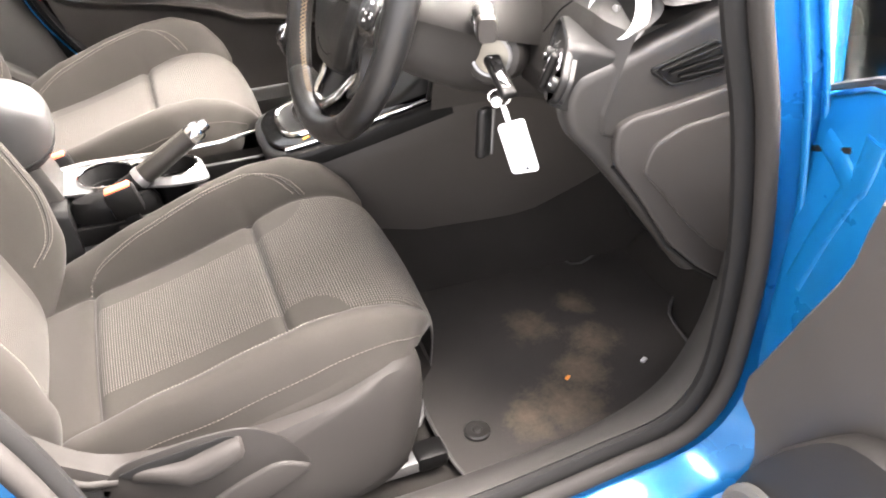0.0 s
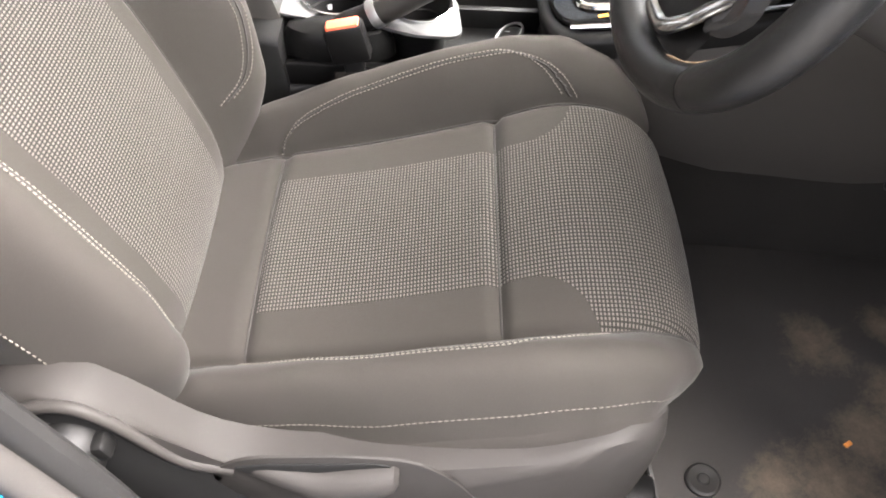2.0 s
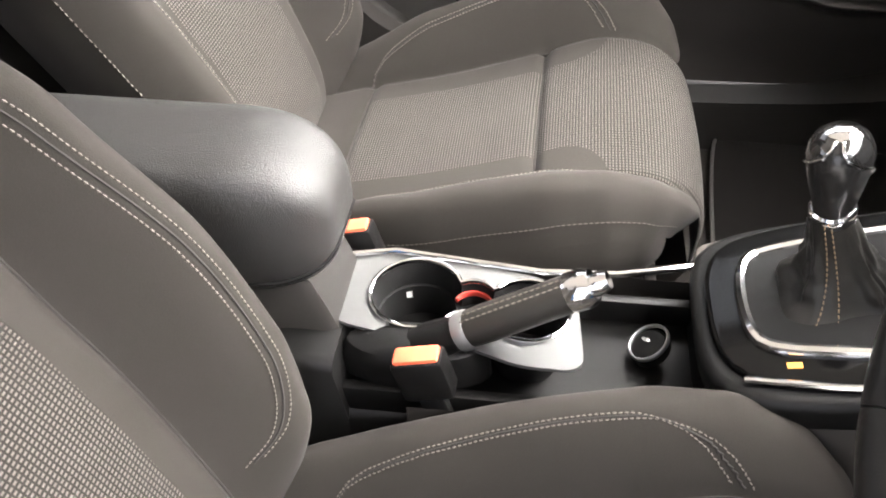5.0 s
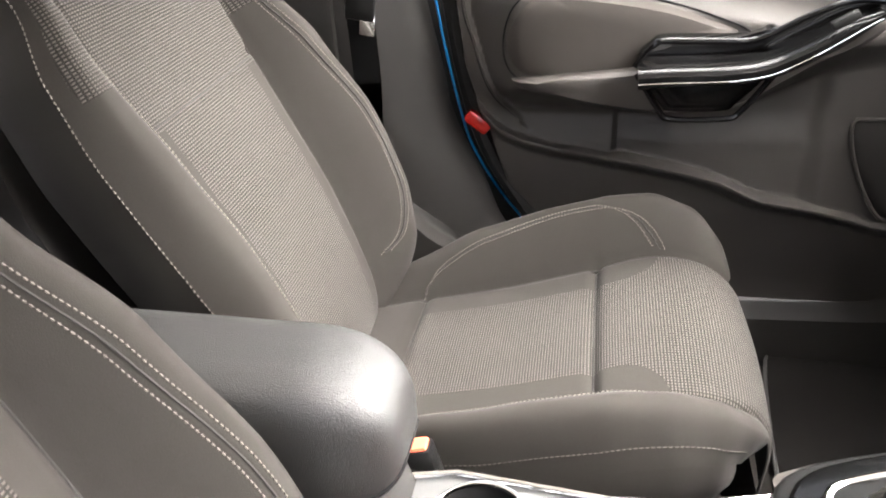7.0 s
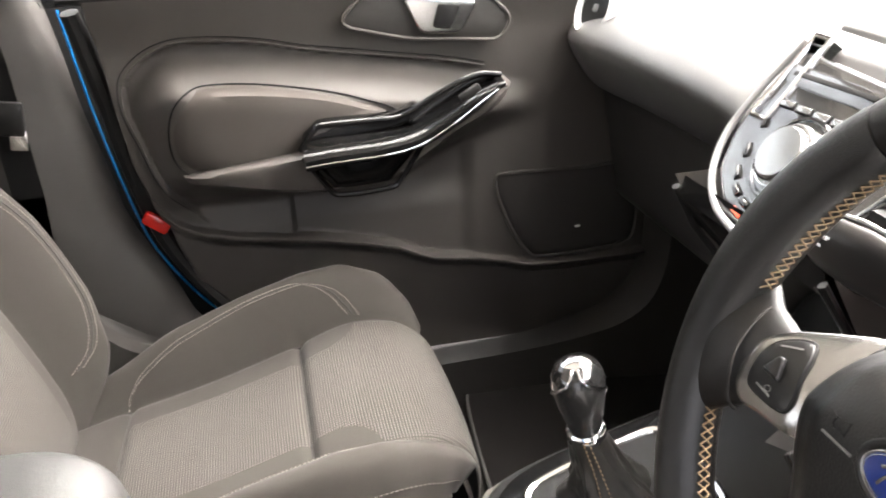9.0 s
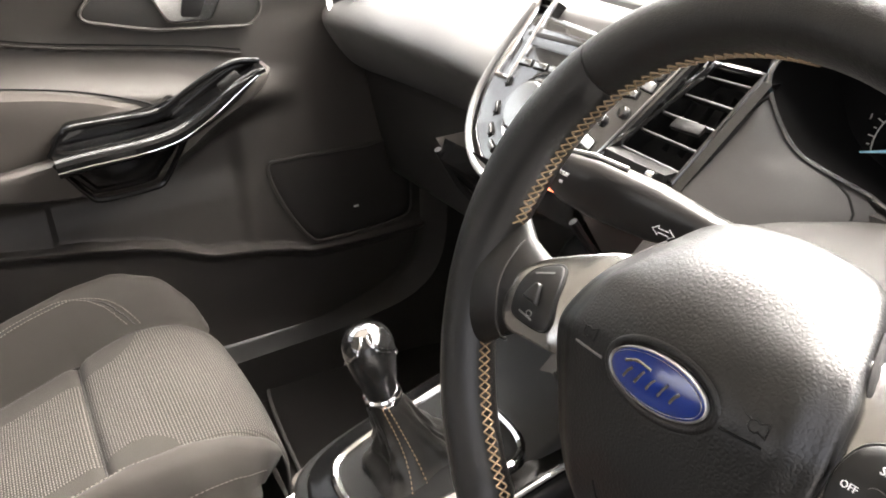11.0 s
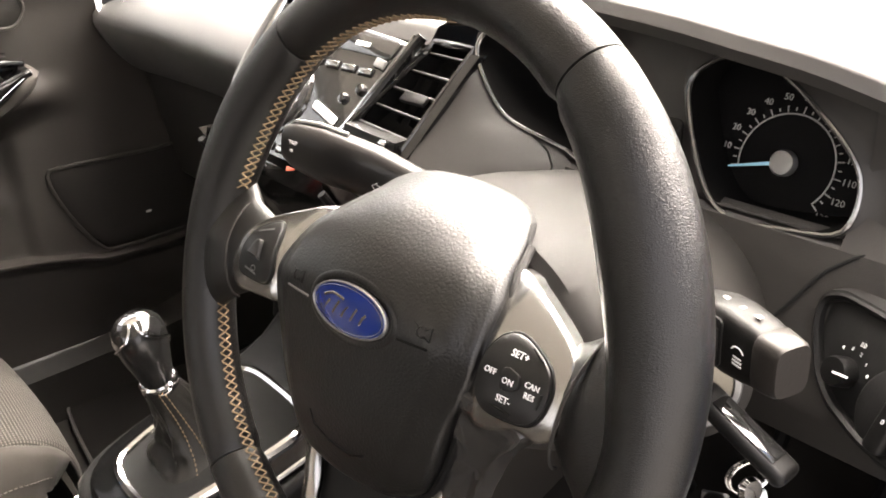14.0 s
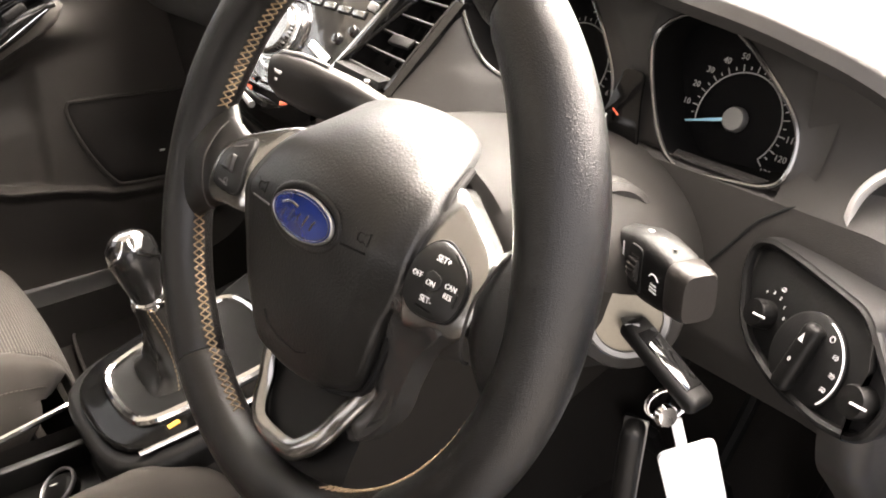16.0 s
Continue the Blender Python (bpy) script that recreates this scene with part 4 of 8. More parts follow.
grip = part("grip", bm, leather("grip_leather", (0.013, 0.0115, 0.010), (0.020, 0.018, 0.016), 0.42, 800, 0.25, 0.0004, 0.35), hb, "dark brown leather grip")
upv = Vector((-ax.z, 0, ax.x))
for d in (-0.004, 0.004):
    part("stitching", stitches([base + ax * (0.064 + t) + upv * 0.0183 + Vector((0, d - 0.004, 0)) for t in steps(0, 0.10, 20)], upv, 0.004, 0.002, 0.0009), THREAD, grip)
bm = bmesh.new()
tube(bm, [base + ax * t for t in (0.165, 0.170, 0.182, 0.188)], [0.0178, 0.0185, 0.0180, 0.0150], 20)
part("end_cap", bm, CHROME, hb, "chrome end cap")
bm = bmesh.new()
tube(bm, [base + ax * t for t in (0.186, 0.196, 0.202)], [0.0105, 0.0105, 0.008], 16)
part("release_button", bm, CHROME, hb, "chrome release button")
bm = bmesh.new()
loft(bm, [[(-0.20 + 0.075 * k * math.cos(a), 0.292 + 0.028 * k * math.sin(a), z) for a in steps(0, 2 * math.pi * 23 / 24, 23)] for k, z in ((1, 0.555), (0.98, 0.575), (0.85, 0.592), (0.5, 0.600), (0.3, 0.602))])
part("gaiter", bm, BLACK, hb, "black rubber gaiter")

# belt buckles
def buckle(name, x, y, z, rot, label):
    m = Matrix.Translation((x, y, z)) @ pose(0, 0, 0, 0, 0, rot) @ pose(0, 0, 0, 0, -14, 0)
    root = thing(name, (x, y, z - 0.11), label, "buckle", "seat belt buckles")
    part("stalk", rbox((0.026, 0.012, 0.13), m @ pose(-0.002, 0, -0.085), 0.004), MATTE, root, "black strap stalk")
    part("body", rbox((0.050, 0.026, 0.052), m @ pose(0, 0, -0.014), 0.006), BLACK, root, "black plastic body")
    part("release_button", rbox((0.042, 0.019, 0.022), m @ pose(0.0, 0.0, 0.004) , 0.003), REDPLASTIC, root, "orange-red release button")
    return root
buckle("belt_buckle", -0.186, 0.250, 0.612, 0, "black seat belt buckle with red button beside the driver's seat")
buckle("belt_buckle", -0.285, 0.420, 0.605, 0, "black seat belt buckle with red button beside the passenger seat")

# gear lever and its panel
GP = lambda x: 0.622 + 0.22 * (x - 0.08)
panel = thing("shift_console", (0.18, CY, 0.60), "gloss black gear lever panel with chrome frame", "gear panel")
slope = pose(0, 0, 0, 0, -math.degrees(math.atan(0.22)), 0)
gm = Matrix.Translation((0.08, CY - 0.004, 0.622)) @ slope
def bay(g):
    """A U-shaped outline, open ended towards the dashboard, grown by g."""
    c_ = curve([(x - g if x < 0.1 else x, y + (g if y > 0 else -g if y < 0 else 0), 0) for x, y in ((0.30, -0.108), (0.13, -0.104), (0.045, -0.097), (0.006, -0.078), (-0.010, -0.045), (-0.013, 0.0), (-0.010, 0.043), (0.006, 0.073), (0.045, 0.090), (0.13, 0.100), (0.30, 0.108))], 48)
    return [(p.x, p.y) for p in c_]
out = bay(0.0)
part("surround", plate(out, 0.016, gm, 0.006, 3), PIANO, panel, "gloss black surround")
out = bay(0.013)
part("console_shoulder", plate(out, 0.030, gm @ pose(0, 0, -0.022), 0.010, 3), BLACK, panel, "black plastic shoulder")
fr = [(p.x, p.y) for p in curve([(x, y, 0) for x, y in ((0.018, 0.0), (0.022, -0.040), (0.036, -0.058), (0.080, -0.067), (0.150, -0.074), (0.178, -0.070), (0.190, -0.045), (0.192, 0.0), (0.190, 0.045), (0.178, 0.070), (0.150, 0.072), (0.080, 0.064), (0.036, 0.054), (0.022, 0.036))], 64, closed=True)]
part("chrome_frame", band(fr, 0.011, 0.006, gm @ pose(0, 0, 0.018)), CHROME, panel, "chrome frame")
part("indicator_window", rbox((0.012, 0.006, 0.001), gm @ pose(0.05, -0.078, 0.0165), 0), mat("amber_print", (0.6, 0.25, 0.03), bump=0), panel, "small amber symbol")
bm = bmesh.new()
tube(bm, [gm @ Vector((x, y, 0.014)) for x, y in ((0.01, -0.088), (0.08, -0.100), (0.13, -0.104), (0.29, -0.108))], 0.003, 8)
part("chrome_line", bm, CHROME, panel, "thin chrome line")
part("tray_mat", rbox((0.075, 0.13, 0.006), gm @ pose(0.245, 0, 0.016), 0.003), MATTE, panel, "black tray insert")

lever = thing("gear_lever", (0.155, CY - 0.008, 0.65), "gear lever with chrome and black knob and leather gaiter", "gear lever")
foot, neck = Vector((0.172, CY + 0.002, 0.652)), Vector((0.146, CY + 0.005, 0.740))
SEW = radians(-108)
def gaiter(t, a, out=0.0):
    """A soft leather sleeve: narrow under the collar, folds at the foot, calm along its sewn seam."""
    c = foot.lerp(neck, t)
    flare = (1 - t) ** 4
    wx, wy = 0.026 * flare + 0.014 * (1 - t) + 0.0185, 0.022 * flare + 0.012 * (1 - t) + 0.0180
    da = (a - SEW + math.pi) % (2 * math.pi) - math.pi
    calm = 1 - 0.85 * math.exp(-(da / 0.45) ** 2)
    fold = 0.16 * math.sin(5 * a + 2.5 * t) + 0.09 * math.sin(9 * a - 5 * t + 1) + 0.05 * math.sin(17 * a + 9 * t)
    roll = 0.05 * math.sin(26 * t + 1.3 * math.sin(2 * a)) * (1 - t)
    pleat = 1 + calm * (fold * (1 - t) * 2 * t ** 0.7 + roll)
    cs, sn = math.cos(a), math.sin(a)
    sq = 0.62 + 0.25 * t
    return Vector((c.x + 0.010 * (1 - t) + (wx * pleat + out) * math.copysign(abs(cs) ** sq, cs), c.y + (wy * pleat + out) * math.copysign(abs(sn) ** sq, sn), c.z + 0.005 * math.sin(5 * a) * (1 - t) * t * calm))
bm = bmesh.new()
loft(bm, [[gaiter(k / 30, 2 * math.pi * j / 80) for j in range(80)] for k in range(31)])
part("gaiter_base", plate(fr, 0.005, gm @ pose(0, 0, 0.0145), 0.002), MATTE, lever, "flat leather base of the gaiter")
boot = part("gaiter", bm, BOOT, lever, "black leather gaiter")
for d in (-0.16, 0.16):
    part("stitching", stitches([gaiter(t, SEW + d * (1.0 - 0.15 * t), 0.0007) for t in steps(0.04, 0.99, 40)], (-0.3, -0.9, 0.2), 0.0034, 0.0016, 0.0007), TAN, boot, "tan stitching")
up = Vector((-0.16, 0.06, 1.0)).normalized()
km = Matrix.Translation(neck) @ up.to_track_quat("Z", "Y").to_matrix().to_4x4()
part("collar", lathe([(0.0175, -0.006), (0.0190, -0.002), (0.0185, 0.006), (0.0165, 0.008)], 28, km @ pose(0, 0, 0, 0, 8, 0)), CHROME, lever, "chrome collar")
def knob_ring(h, r, lean, n=40):
    return [km @ Vector((r * 1.12 * math.cos(a) - lean, r * math.sin(a), h)) for a in steps(0, 2 * math.pi * (n - 1) / n, n - 1)]
KNOB = [(0.004, 0.0155, 0.0), (0.012, 0.0165, 0.0), (0.024, 0.0192, 0.0), (0.036, 0.0222, 0.001), (0.047, 0.0240, 0.002), (0.056, 0.0243, 0.003), (0.064, 0.0228, 0.003), (0.070, 0.0190, 0.003), (0.0745, 0.0130, 0.003), (0.0762, 0.0060, 0.003), (0.0766, 0.0008, 0.003)]
bm = bmesh.new()
loft(bm, [knob_ring(*v) for v in KNOB])
part("knob", bm, mat("knob_satin", (0.008, 0.008, 0.008), (0.012, 0.0118, 0.0115), 0.26, bump=0, spec=0.5), lever, "satin black knob")
# gloss shell over the rear and top, edged by a bright sweep
bm = bmesh.new()
shell = []
for h, r, lean in KNOB[3:]:
    lim = 1.25 + 1.7 * smooth((h - 0.034) / 0.038)
    shell.append([km @ Vector(((r + 0.0009) * 1.12 * math.cos(math.pi + a) - lean, (r + 0.0009) * math.sin(math.pi + a), h + 0.0006)) for a in steps(-lim, lim, 30)])
loft(bm, shell, closed_ring=False, caps=False)
part("knob_shell", bm, GLOSS, lever, "gloss black shell of the knob")
for i in (0, -1):
    bm = bmesh.new()
    tube(bm, [r[i] for r in shell[:-2]], 0.0016, 8)
    part("knob_sweep", bm, CHROME, lever, "chrome sweep along the knob")
part("knob_cap", lathe([(0.0150, 0.0738), (0.0125, 0.0760), (0.0060, 0.0776), (0.001, 0.0780)], 32, km @ pose(-0.003, 0, 0)), CHROME, lever, "chrome cap")
cap = bmesh.new()
for x, y in ((-0.007, 0.008), (0, 0.008), (0.007, 0.008), (-0.007, -0.008), (0, -0.008), (0.007, -0.008)):
    rbox((0.0022, 0.003, 0.0006), km @ pose(y * 0.6 - 0.003, -x * 0.6, 0.0772), 0, bm=cap)
rbox((0.0008, 0.010, 0.0006), km @ pose(-0.003, 0, 0.0779), 0, bm=cap)
part("shift_pattern", cap, MATTE, lever, "dark shift pattern marks")

# ---------- steering wheel ----------
WC = Vector((0.144, -0.038, 0.975))
WT = radians(19.5)
wm0 = Matrix(((0, math.sin(WT), -math.cos(WT), WC.x), (-1, 0, 0, WC.y), (0, math.cos(WT), math.sin(WT), WC.z), (0, 0, 0, 1)))
wm = wm0 @ pose(0, 0, 0, 0, 2.5, 3)
wheel = thing("steering_wheel", (0, 0, 0), "black leather steering wheel with silver spokes and tan stitching", "steering wheel", rot=wm)
RO = 0.185
def rim_r(a):
    """Half width of the rim: thicker where the thumbs rest."""
    d = (math.degrees(a) + 90) % 360 - 90
    return 0.0174 + 0.0048 * math.exp(-((d - 24) / 24) ** 2) + 0.0030 * math.exp(-((d - 156) / 24) ** 2)
SEAMS = [math.radians(a) for a in (52, 128, 232, 308)]
def rim_piece(a0, a1, material, label):
    b = bmesh.new()
    n = max(8, int(abs(a1 - a0) / 0.045))
    rings = []
    for i in range(n + 1):
        a = a0 + (a1 - a0) * i / n
        e = min(i, n - i)
        rr = rim_r(a % (2 * math.pi)) - (0.0012 if e == 0 else 0)
        rad = Vector((math.cos(a), math.sin(a), 0))
        c = rad * (RO - rr)
        rings.append([c + rad * (rr * math.cos(t)) + Vector((0, 0, (0.0085 + rr * 0.5) * math.sin(t))) for t in steps(0, 2 * math.pi * 27 / 28, 27)])
    loft(b, rings)
    return part("rim_section", b, material, wheel, label, local=True)
for i in range(4):
    a0, a1 = SEAMS[i], SEAMS[(i + 1) % 4] + (2 * math.pi if i == 3 else 0)
    rim_piece(a0 + 0.003, a1 - 0.003, RIM, "black grained leather rim")
# cross stitching on the inside of the rim
def rim_stitch(a0, a1, n):
    b = bmesh.new()
    for i in range(n):
        a = a0 + (a1 - a0) * i / n
        da = (a1 - a0) / n
        for s in (1, -1):
            p = []
            for f in (0, 0.5, 1):
                t = math.pi - 0.02 + s * (0.22 * (f - 0.5) * 2)
                aa = a + da * f * 1.0
                rr = rim_r(aa)
                rad = RO - rr + (rr + 0.0006) * math.cos(t)
                p.append(Vector((rad * math.cos(aa), rad * math.sin(aa), -(0.0091 + rr * 0.5) * math.sin(-t))))
            tube(b, p, 0.00055, 5)
    return part("stitching", b, TAN, wheel, "tan cross stitching", local=True)
rim_stitch(math.radians(84), math.radians(166), 40)
rim_stitch(math.radians(196), math.radians(252), 27)
rim_stitch(math.radians(290), math.radians(340), 24)
# airbag cover: shield shape, a deep dome that rolls back at the top, with a chamfer along each side
half_out = [(0.0, 0.0740), (0.020, 0.0728), (0.037, 0.0690), (0.0495, 0.0625), (0.0575, 0.0530), (0.0660, 0.0405), (0.0755, 0.0220), (0.0792, 0.0), (0.0755, -0.020), (0.0690, -0.036), (0.0620, -0.060), (0.0520, -0.081), (0.0370, -0.0890), (0.0, -0.0930)]
pad_out = half_out + [(-x * 1.02, y) for x, y in half_out[-2:0:-1]]
PADF = [(-0.095, 0.004), (-0.080, 0.0110), (-0.050, 0.0165), (0.0, 0.0185), (0.015, 0.0168), (0.030, 0.0110), (0.045, -0.0010), (0.058, -0.0165), (0.068, -0.0310), (0.076, -0.0450)]
RIDGE = [(-0.09, 0.036), (-0.071, 0.043), (-0.042, 0.051), (-0.006, 0.0620), (0.016, 0.0640), (0.034, 0.0575), (0.055, 0.046), (0.075, 0.02)]
HALFX = sorted((y, x) for x, y in half_out)
c = curve([(x, y, 0) for x, y in pad_out], 112, closed=True)
def smooth_table(t, x):
    """A table read with its corners rounded off."""
    return sum(table(t, x + d) for d in (-0.009, -0.006, -0.003, 0.0, 0.003, 0.006, 0.009)) / 7
def pad_z(x, y):
    bow = lerp_table([(-0.09, 0.004), (0.0, 0.0012), (0.03, 0.005), (0.062, 0.0155), (0.075, 0.018)], y) * (x / 0.05) ** 2
    rg = smooth_table(RIDGE, y)
    edge = max(rg + 0.004, table(HALFX, y))
    return smooth_table(PADF, y) - bow - 0.0055 * smooth((abs(x) - rg + 0.003) / (edge - rg + 0.003)) * smooth((0.072 - y) / 0.02)
bm = bmesh.new()
loft(bm, [[(p.x * k, (p.y + 0.012) * k - 0.012, pad_z(p.x * k, (p.y + 0.012) * k - 0.012) + max(dz, -0.012 - 0.038 * smooth((0.030 - p.y) / 0.03))) for p in c] for k, dz in ((0.96, -0.05), (0.995, -0.012), (1.0, -0.006), (0.997, -0.003), (0.985, -0.0008)) + tuple((k / 32, 0) for k in range(31, 0, -1)) + ((0.004, 0),)])
pad = part("airbag_cover", bm, PAD, wheel, "soft grained black airbag cover", local=True, smooth=60)
bm = bmesh.new()
tube(bm, [(p.x * 1.015, (p.y + 0.012) * 1.015 - 0.012, pad_z(p.x, p.y) - 0.0105) for p in c if p.y < 0.050], 0.0024, 8)
part("cover_gap", bm, MATTE, pad, "dark gap round the cover", local=True)
for s in (1, -1):
    bm = bmesh.new()
    tube(bm, [Vector((s * x, y, pad_z(x, y) + 0.0002)) for x, y in ((0.036, -0.0035), (0.044, -0.0032), (0.056, -0.0025))], 0.0007, 6)
    # same groove both sides: satin on the left as lit, matt black right
    part("cover_groove", bm, MATTE if s > 0 else SATIN, pad, "thin moulded line, left one toned as lit", local=True)
    bm = bmesh.new()
    hx, hy = s * 0.050, 0.0045
    up = lambda x, y: Vector((hx + x, hy + y, pad_z(hx + x, hy + y) + 0.0002))
    tube(bm, [up(0.0028 * math.cos(a), 0.0026 * math.sin(a)) for a in steps(0.6, 5.4, 12)], 0.00045, 5)
    tube(bm, [up(x, y) for x, y in ((0.002, 0.0018), (0.006, 0.0035), (0.006, -0.0030), (0.002, -0.0016))], 0.00045, 5)
    tube(bm, [up(x, y) for x, y in ((-0.0025, 0.002), (-0.006, 0.0035))], 0.00045, 5)
    part("horn_mark", bm, BLACK, pad, "moulded horn symbol", local=True)
bm = bmesh.new()
tube(bm, [Vector((x, y, pad_z(x, y) + 0.0001)) for x, y in ((-0.024, -0.064), (-0.020, -0.071), (-0.006, -0.075), (0.012, -0.076), (0.022, -0.072))], 0.0006, 6)
part("cover_emboss", bm, MATTE, pad, "moulded outline", local=True)
zb = pad_z(0, 0)
part("badge_recess", band(ellipse(0.0325, 0.0165, 56), 0.0045, 0.0008, pose(0, 0, zb - 0.0008)), PAD, pad, "shallow moulded ring", local=True)
badge = part("badge", lathe([(0.0001, 0.0), (1.0, 0.0), (1.0, 0.6), (0.97, 1.0), (0.6, 1.35), (0.0001, 1.5)], 48, Matrix.Translation((0, 0.0, zb - 0.001)) @ Matrix.Diagonal((0.0290, 0.0128, 0.0026, 1))), BADGE, wheel, "blue oval badge", local=True)
part("badge_rim", band(ellipse(0.0290, 0.0128, 56), 0.0012, 0.0014, pose(0, 0, zb + 0.0008)), SATIN, badge, "thin bright badge rim", local=True)
part("badge_line", band(ellipse(0.0272, 0.0112, 56), 0.0004, 0.0003, pose(0, 0, zb + 0.0022)), SILVER, badge, "thin silver inner line", local=True)
# a plain run of silver strokes
bm = bmesh.new()
tube(bm, curve([(-0.019, 0.0030, 0), (-0.012, 0.0056, 0), (-0.003, 0.0046, 0)], 14), 0.0008, 6)
for k in range(5):
    x = -0.0155 + k * 0.0072
    tube(bm, curve([(x - 0.0022, -0.0046, 0), (x - 0.0004, -0.0010, 0), (x + 0.0020, 0.0016 + 0.0012 * (k % 2), 0)], 10), 0.0008, 6)
bm.transform(pose(0, 0, zb + 0.0027) @ Matrix.Diagonal((1.0, 1.0, 0.4, 1)))
part("badge_script", bm, SILVER, badge, "raised silver strokes", local=True)
# spokes: silver side bezels that roll back at the top, with button pods
LIFT = [(-0.06, -0.004), (-0.030, 0.0060), (-0.018, 0.0092), (0.0, 0.0067), (0.010, 0.0035), (0.0165, -0.0005), (0.0285, -0.0095), (0.0405, -0.0205), (0.06, -0.040)]
def lift(x, y):
    return sum(table(LIFT, y + d) for d in (-0.005, 0.0, 0.005)) / 3 - 0.0035 * smooth((0.084 - abs(x)) / 0.010)
def on_bezel(b, pts, mid, levels, s):
    loft(b, [[(mid.x + (x - mid.x) * k, mid.y + (y - mid.y) * k, lift(mid.x + (x - mid.x) * k, mid.y + (y - mid.y) * k) + dz) for x, y in pts] for k, dz in levels])
    return b
def spoke(s):
    o = curve([(s * x, y, 0) for x, y in ((0.0640, 0.0405), (0.0765, 0.0390), (0.0880, 0.0350), (0.1050, 0.0275), (0.1185, 0.0205), (0.1265, 0.0125), (0.1300, 0.0020), (0.1292, -0.0100), (0.1262, -0.0185), (0.1180, -0.0235), (0.1070, -0.0225), (0.0900, -0.0300 if s > 0 else -0.0215), (0.0740, -0.0300 if s > 0 else -0.0205), (0.0680, -0.0180), (0.0660, 0.0150), (0.0600, 0.0360))], 80, closed=True)
    b = on_bezel(bmesh.new(), [(p.x, p.y) for p in o], Vector((s * 0.098, 0.004)), ((0.965, -0.012), (0.995, -0.004), (1.0, -0.0025), (0.985, -0.0006), (0.95, 0.0))+ tuple((k, 0) for k in (0.85, 0.7, 0.55, 0.4, 0.2, 0.05)), s)
    bez = part("spoke_bezel", b, SILVER, wheel, "silver spoke bezel", local=True)
    o2 = ((0.0845, 0.0112), (0.0885, 0.0155), (0.0945, 0.0174), (0.1023, 0.0160), (0.1120, 0.0120), (0.1180, 0.0078), (0.1214, 0.0013), (0.1212, -0.0065), (0.1185, -0.0130), (0.1142, -0.0165), (0.1035, -0.0188), (0.0910, -0.0188), (0.0850, -0.0155), (0.0815, -0.0085), (0.0812, 0.0020)) if s > 0 else ((0.0985, 0.0225), (0.1080, 0.0200), (0.1165, 0.0140), (0.1195, 0.0060), (0.1195, -0.0030), (0.1165, -0.0110), (0.1060, -0.0128), (0.0895, -0.0122), (0.0855, -0.0060), (0.0890, 0.0060), (0.0925, 0.0160))
    pts = [(p.x, p.y) for p in curve([(s * x, y, 0) for x, y in o2], 48, closed=True)]
    mid = Vector((s * 0.102, 0.001))
    pod = part("button_pod", on_bezel(bmesh.new(), pts, mid, ((1.0, -0.003), (1.0, 0.0012), (0.975, 0.0022), (0.8, 0.0026), (0.5, 0.0028), (0.2, 0.0028), (0.03, 0.0028)), s), PODBLACK, bez, "satin black button pod", local=True)
    b = bmesh.new()
    tube(b, [(x, y, lift(x, y) + 0.0003) for x, y in pts], 0.0010, 6, closed=True)
    part("pod_gap", b, MATTE, bez, "dark gap round the pod", local=True)
    return bez, pod
PODBLACK = mat("pod_black", (0.003, 0.003, 0.003), (0.005, 0.005, 0.005), 0.36, fine=2500, bump=0.04, spec=0.4)
def on_pod(x, y, up=0.0030):
    slope = math.degrees(math.atan((lift(0.11, y + 0.003) - lift(0.11, y - 0.003)) / 0.006))
    return Matrix.Translation((x, y, lift(0.11, y) + up)) @ pose(0, 0, 0, slope, 0, 0)
bezR, podR = spoke(1)
for text, x, y, size in (("SET+", 0.1013, 0.0102, 0.0046), ("OFF", 0.0893, -0.0004, 0.0040), ("ON", 0.1007, -0.0016, 0.0040), ("CAN", 0.1130, 0.0004, 0.0037), ("RES", 0.1130, -0.0040, 0.0037), ("SET-", 0.1005, -0.0100, 0.0044)):
    letters(text, size, on_pod(x, y, 0.0032 if text != "ON" else 0.0042), PRINT, podR, local=True)
part("button_on", plate(rounded([(-0.0055, 0.0040), (-0.0020, 0.0055), (0.0050, 0.0035), (0.0060, -0.0020), (0.0005, -0.0052), (-0.0045, -0.0045)], 0.002), 0.0018, on_pod(0.1010, -0.0012, 0.0022), 0.0005), PODBLACK, podR, "small raised key", local=True)
for x0, y0, x1, y1 in ((0.1060, 0.0148, 0.1130, 0.0112), (0.1185, -0.0010, 0.1178, -0.0075), (0.0945, -0.0142, 0.1060, -0.0152)):
    b = bmesh.new()
    tube(b, [(x0 + (x1 - x0) * f, y0 + (y1 - y0) * f, lift(0.11, y0 + (y1 - y0) * f) + 0.0028) for f in steps(0, 1, 6)], 0.0007, 6)
    part("key_ridge", b, BLACK, podR, "fine raised ridge", local=True)
bezL, podL = spoke(-1)
part("arrow_button", plate(rounded([(-0.0075, -0.0040), (0.0060, -0.0052), (0.0010, 0.0070), (-0.0025, 0.0068)], 0.002), 0.0040, on_pod(-0.1030, 0.0040, 0.0016), 0.0016, 3), PODBLACK, podL, "raised arrow key", local=True)
for x, y, w, turn in ((-0.1045, -0.0082, 0.012, -8), (-0.1060, 0.0165, 0.013, 22)):
    part("button_mark", rbox((w, 0.0010, 0.0004), on_pod(x, y, 0.0027) @ pose(0, 0, 0, 0, 0, turn), 0), SATIN, podL, "pale print mark", local=True)
part("button_mark", band(ellipse(0.0022, 0.0016, 12), 0.0005, 0.0003, on_pod(-0.1020, -0.0062, 0.0028)), SATIN, podL, "pale print mark", local=True)
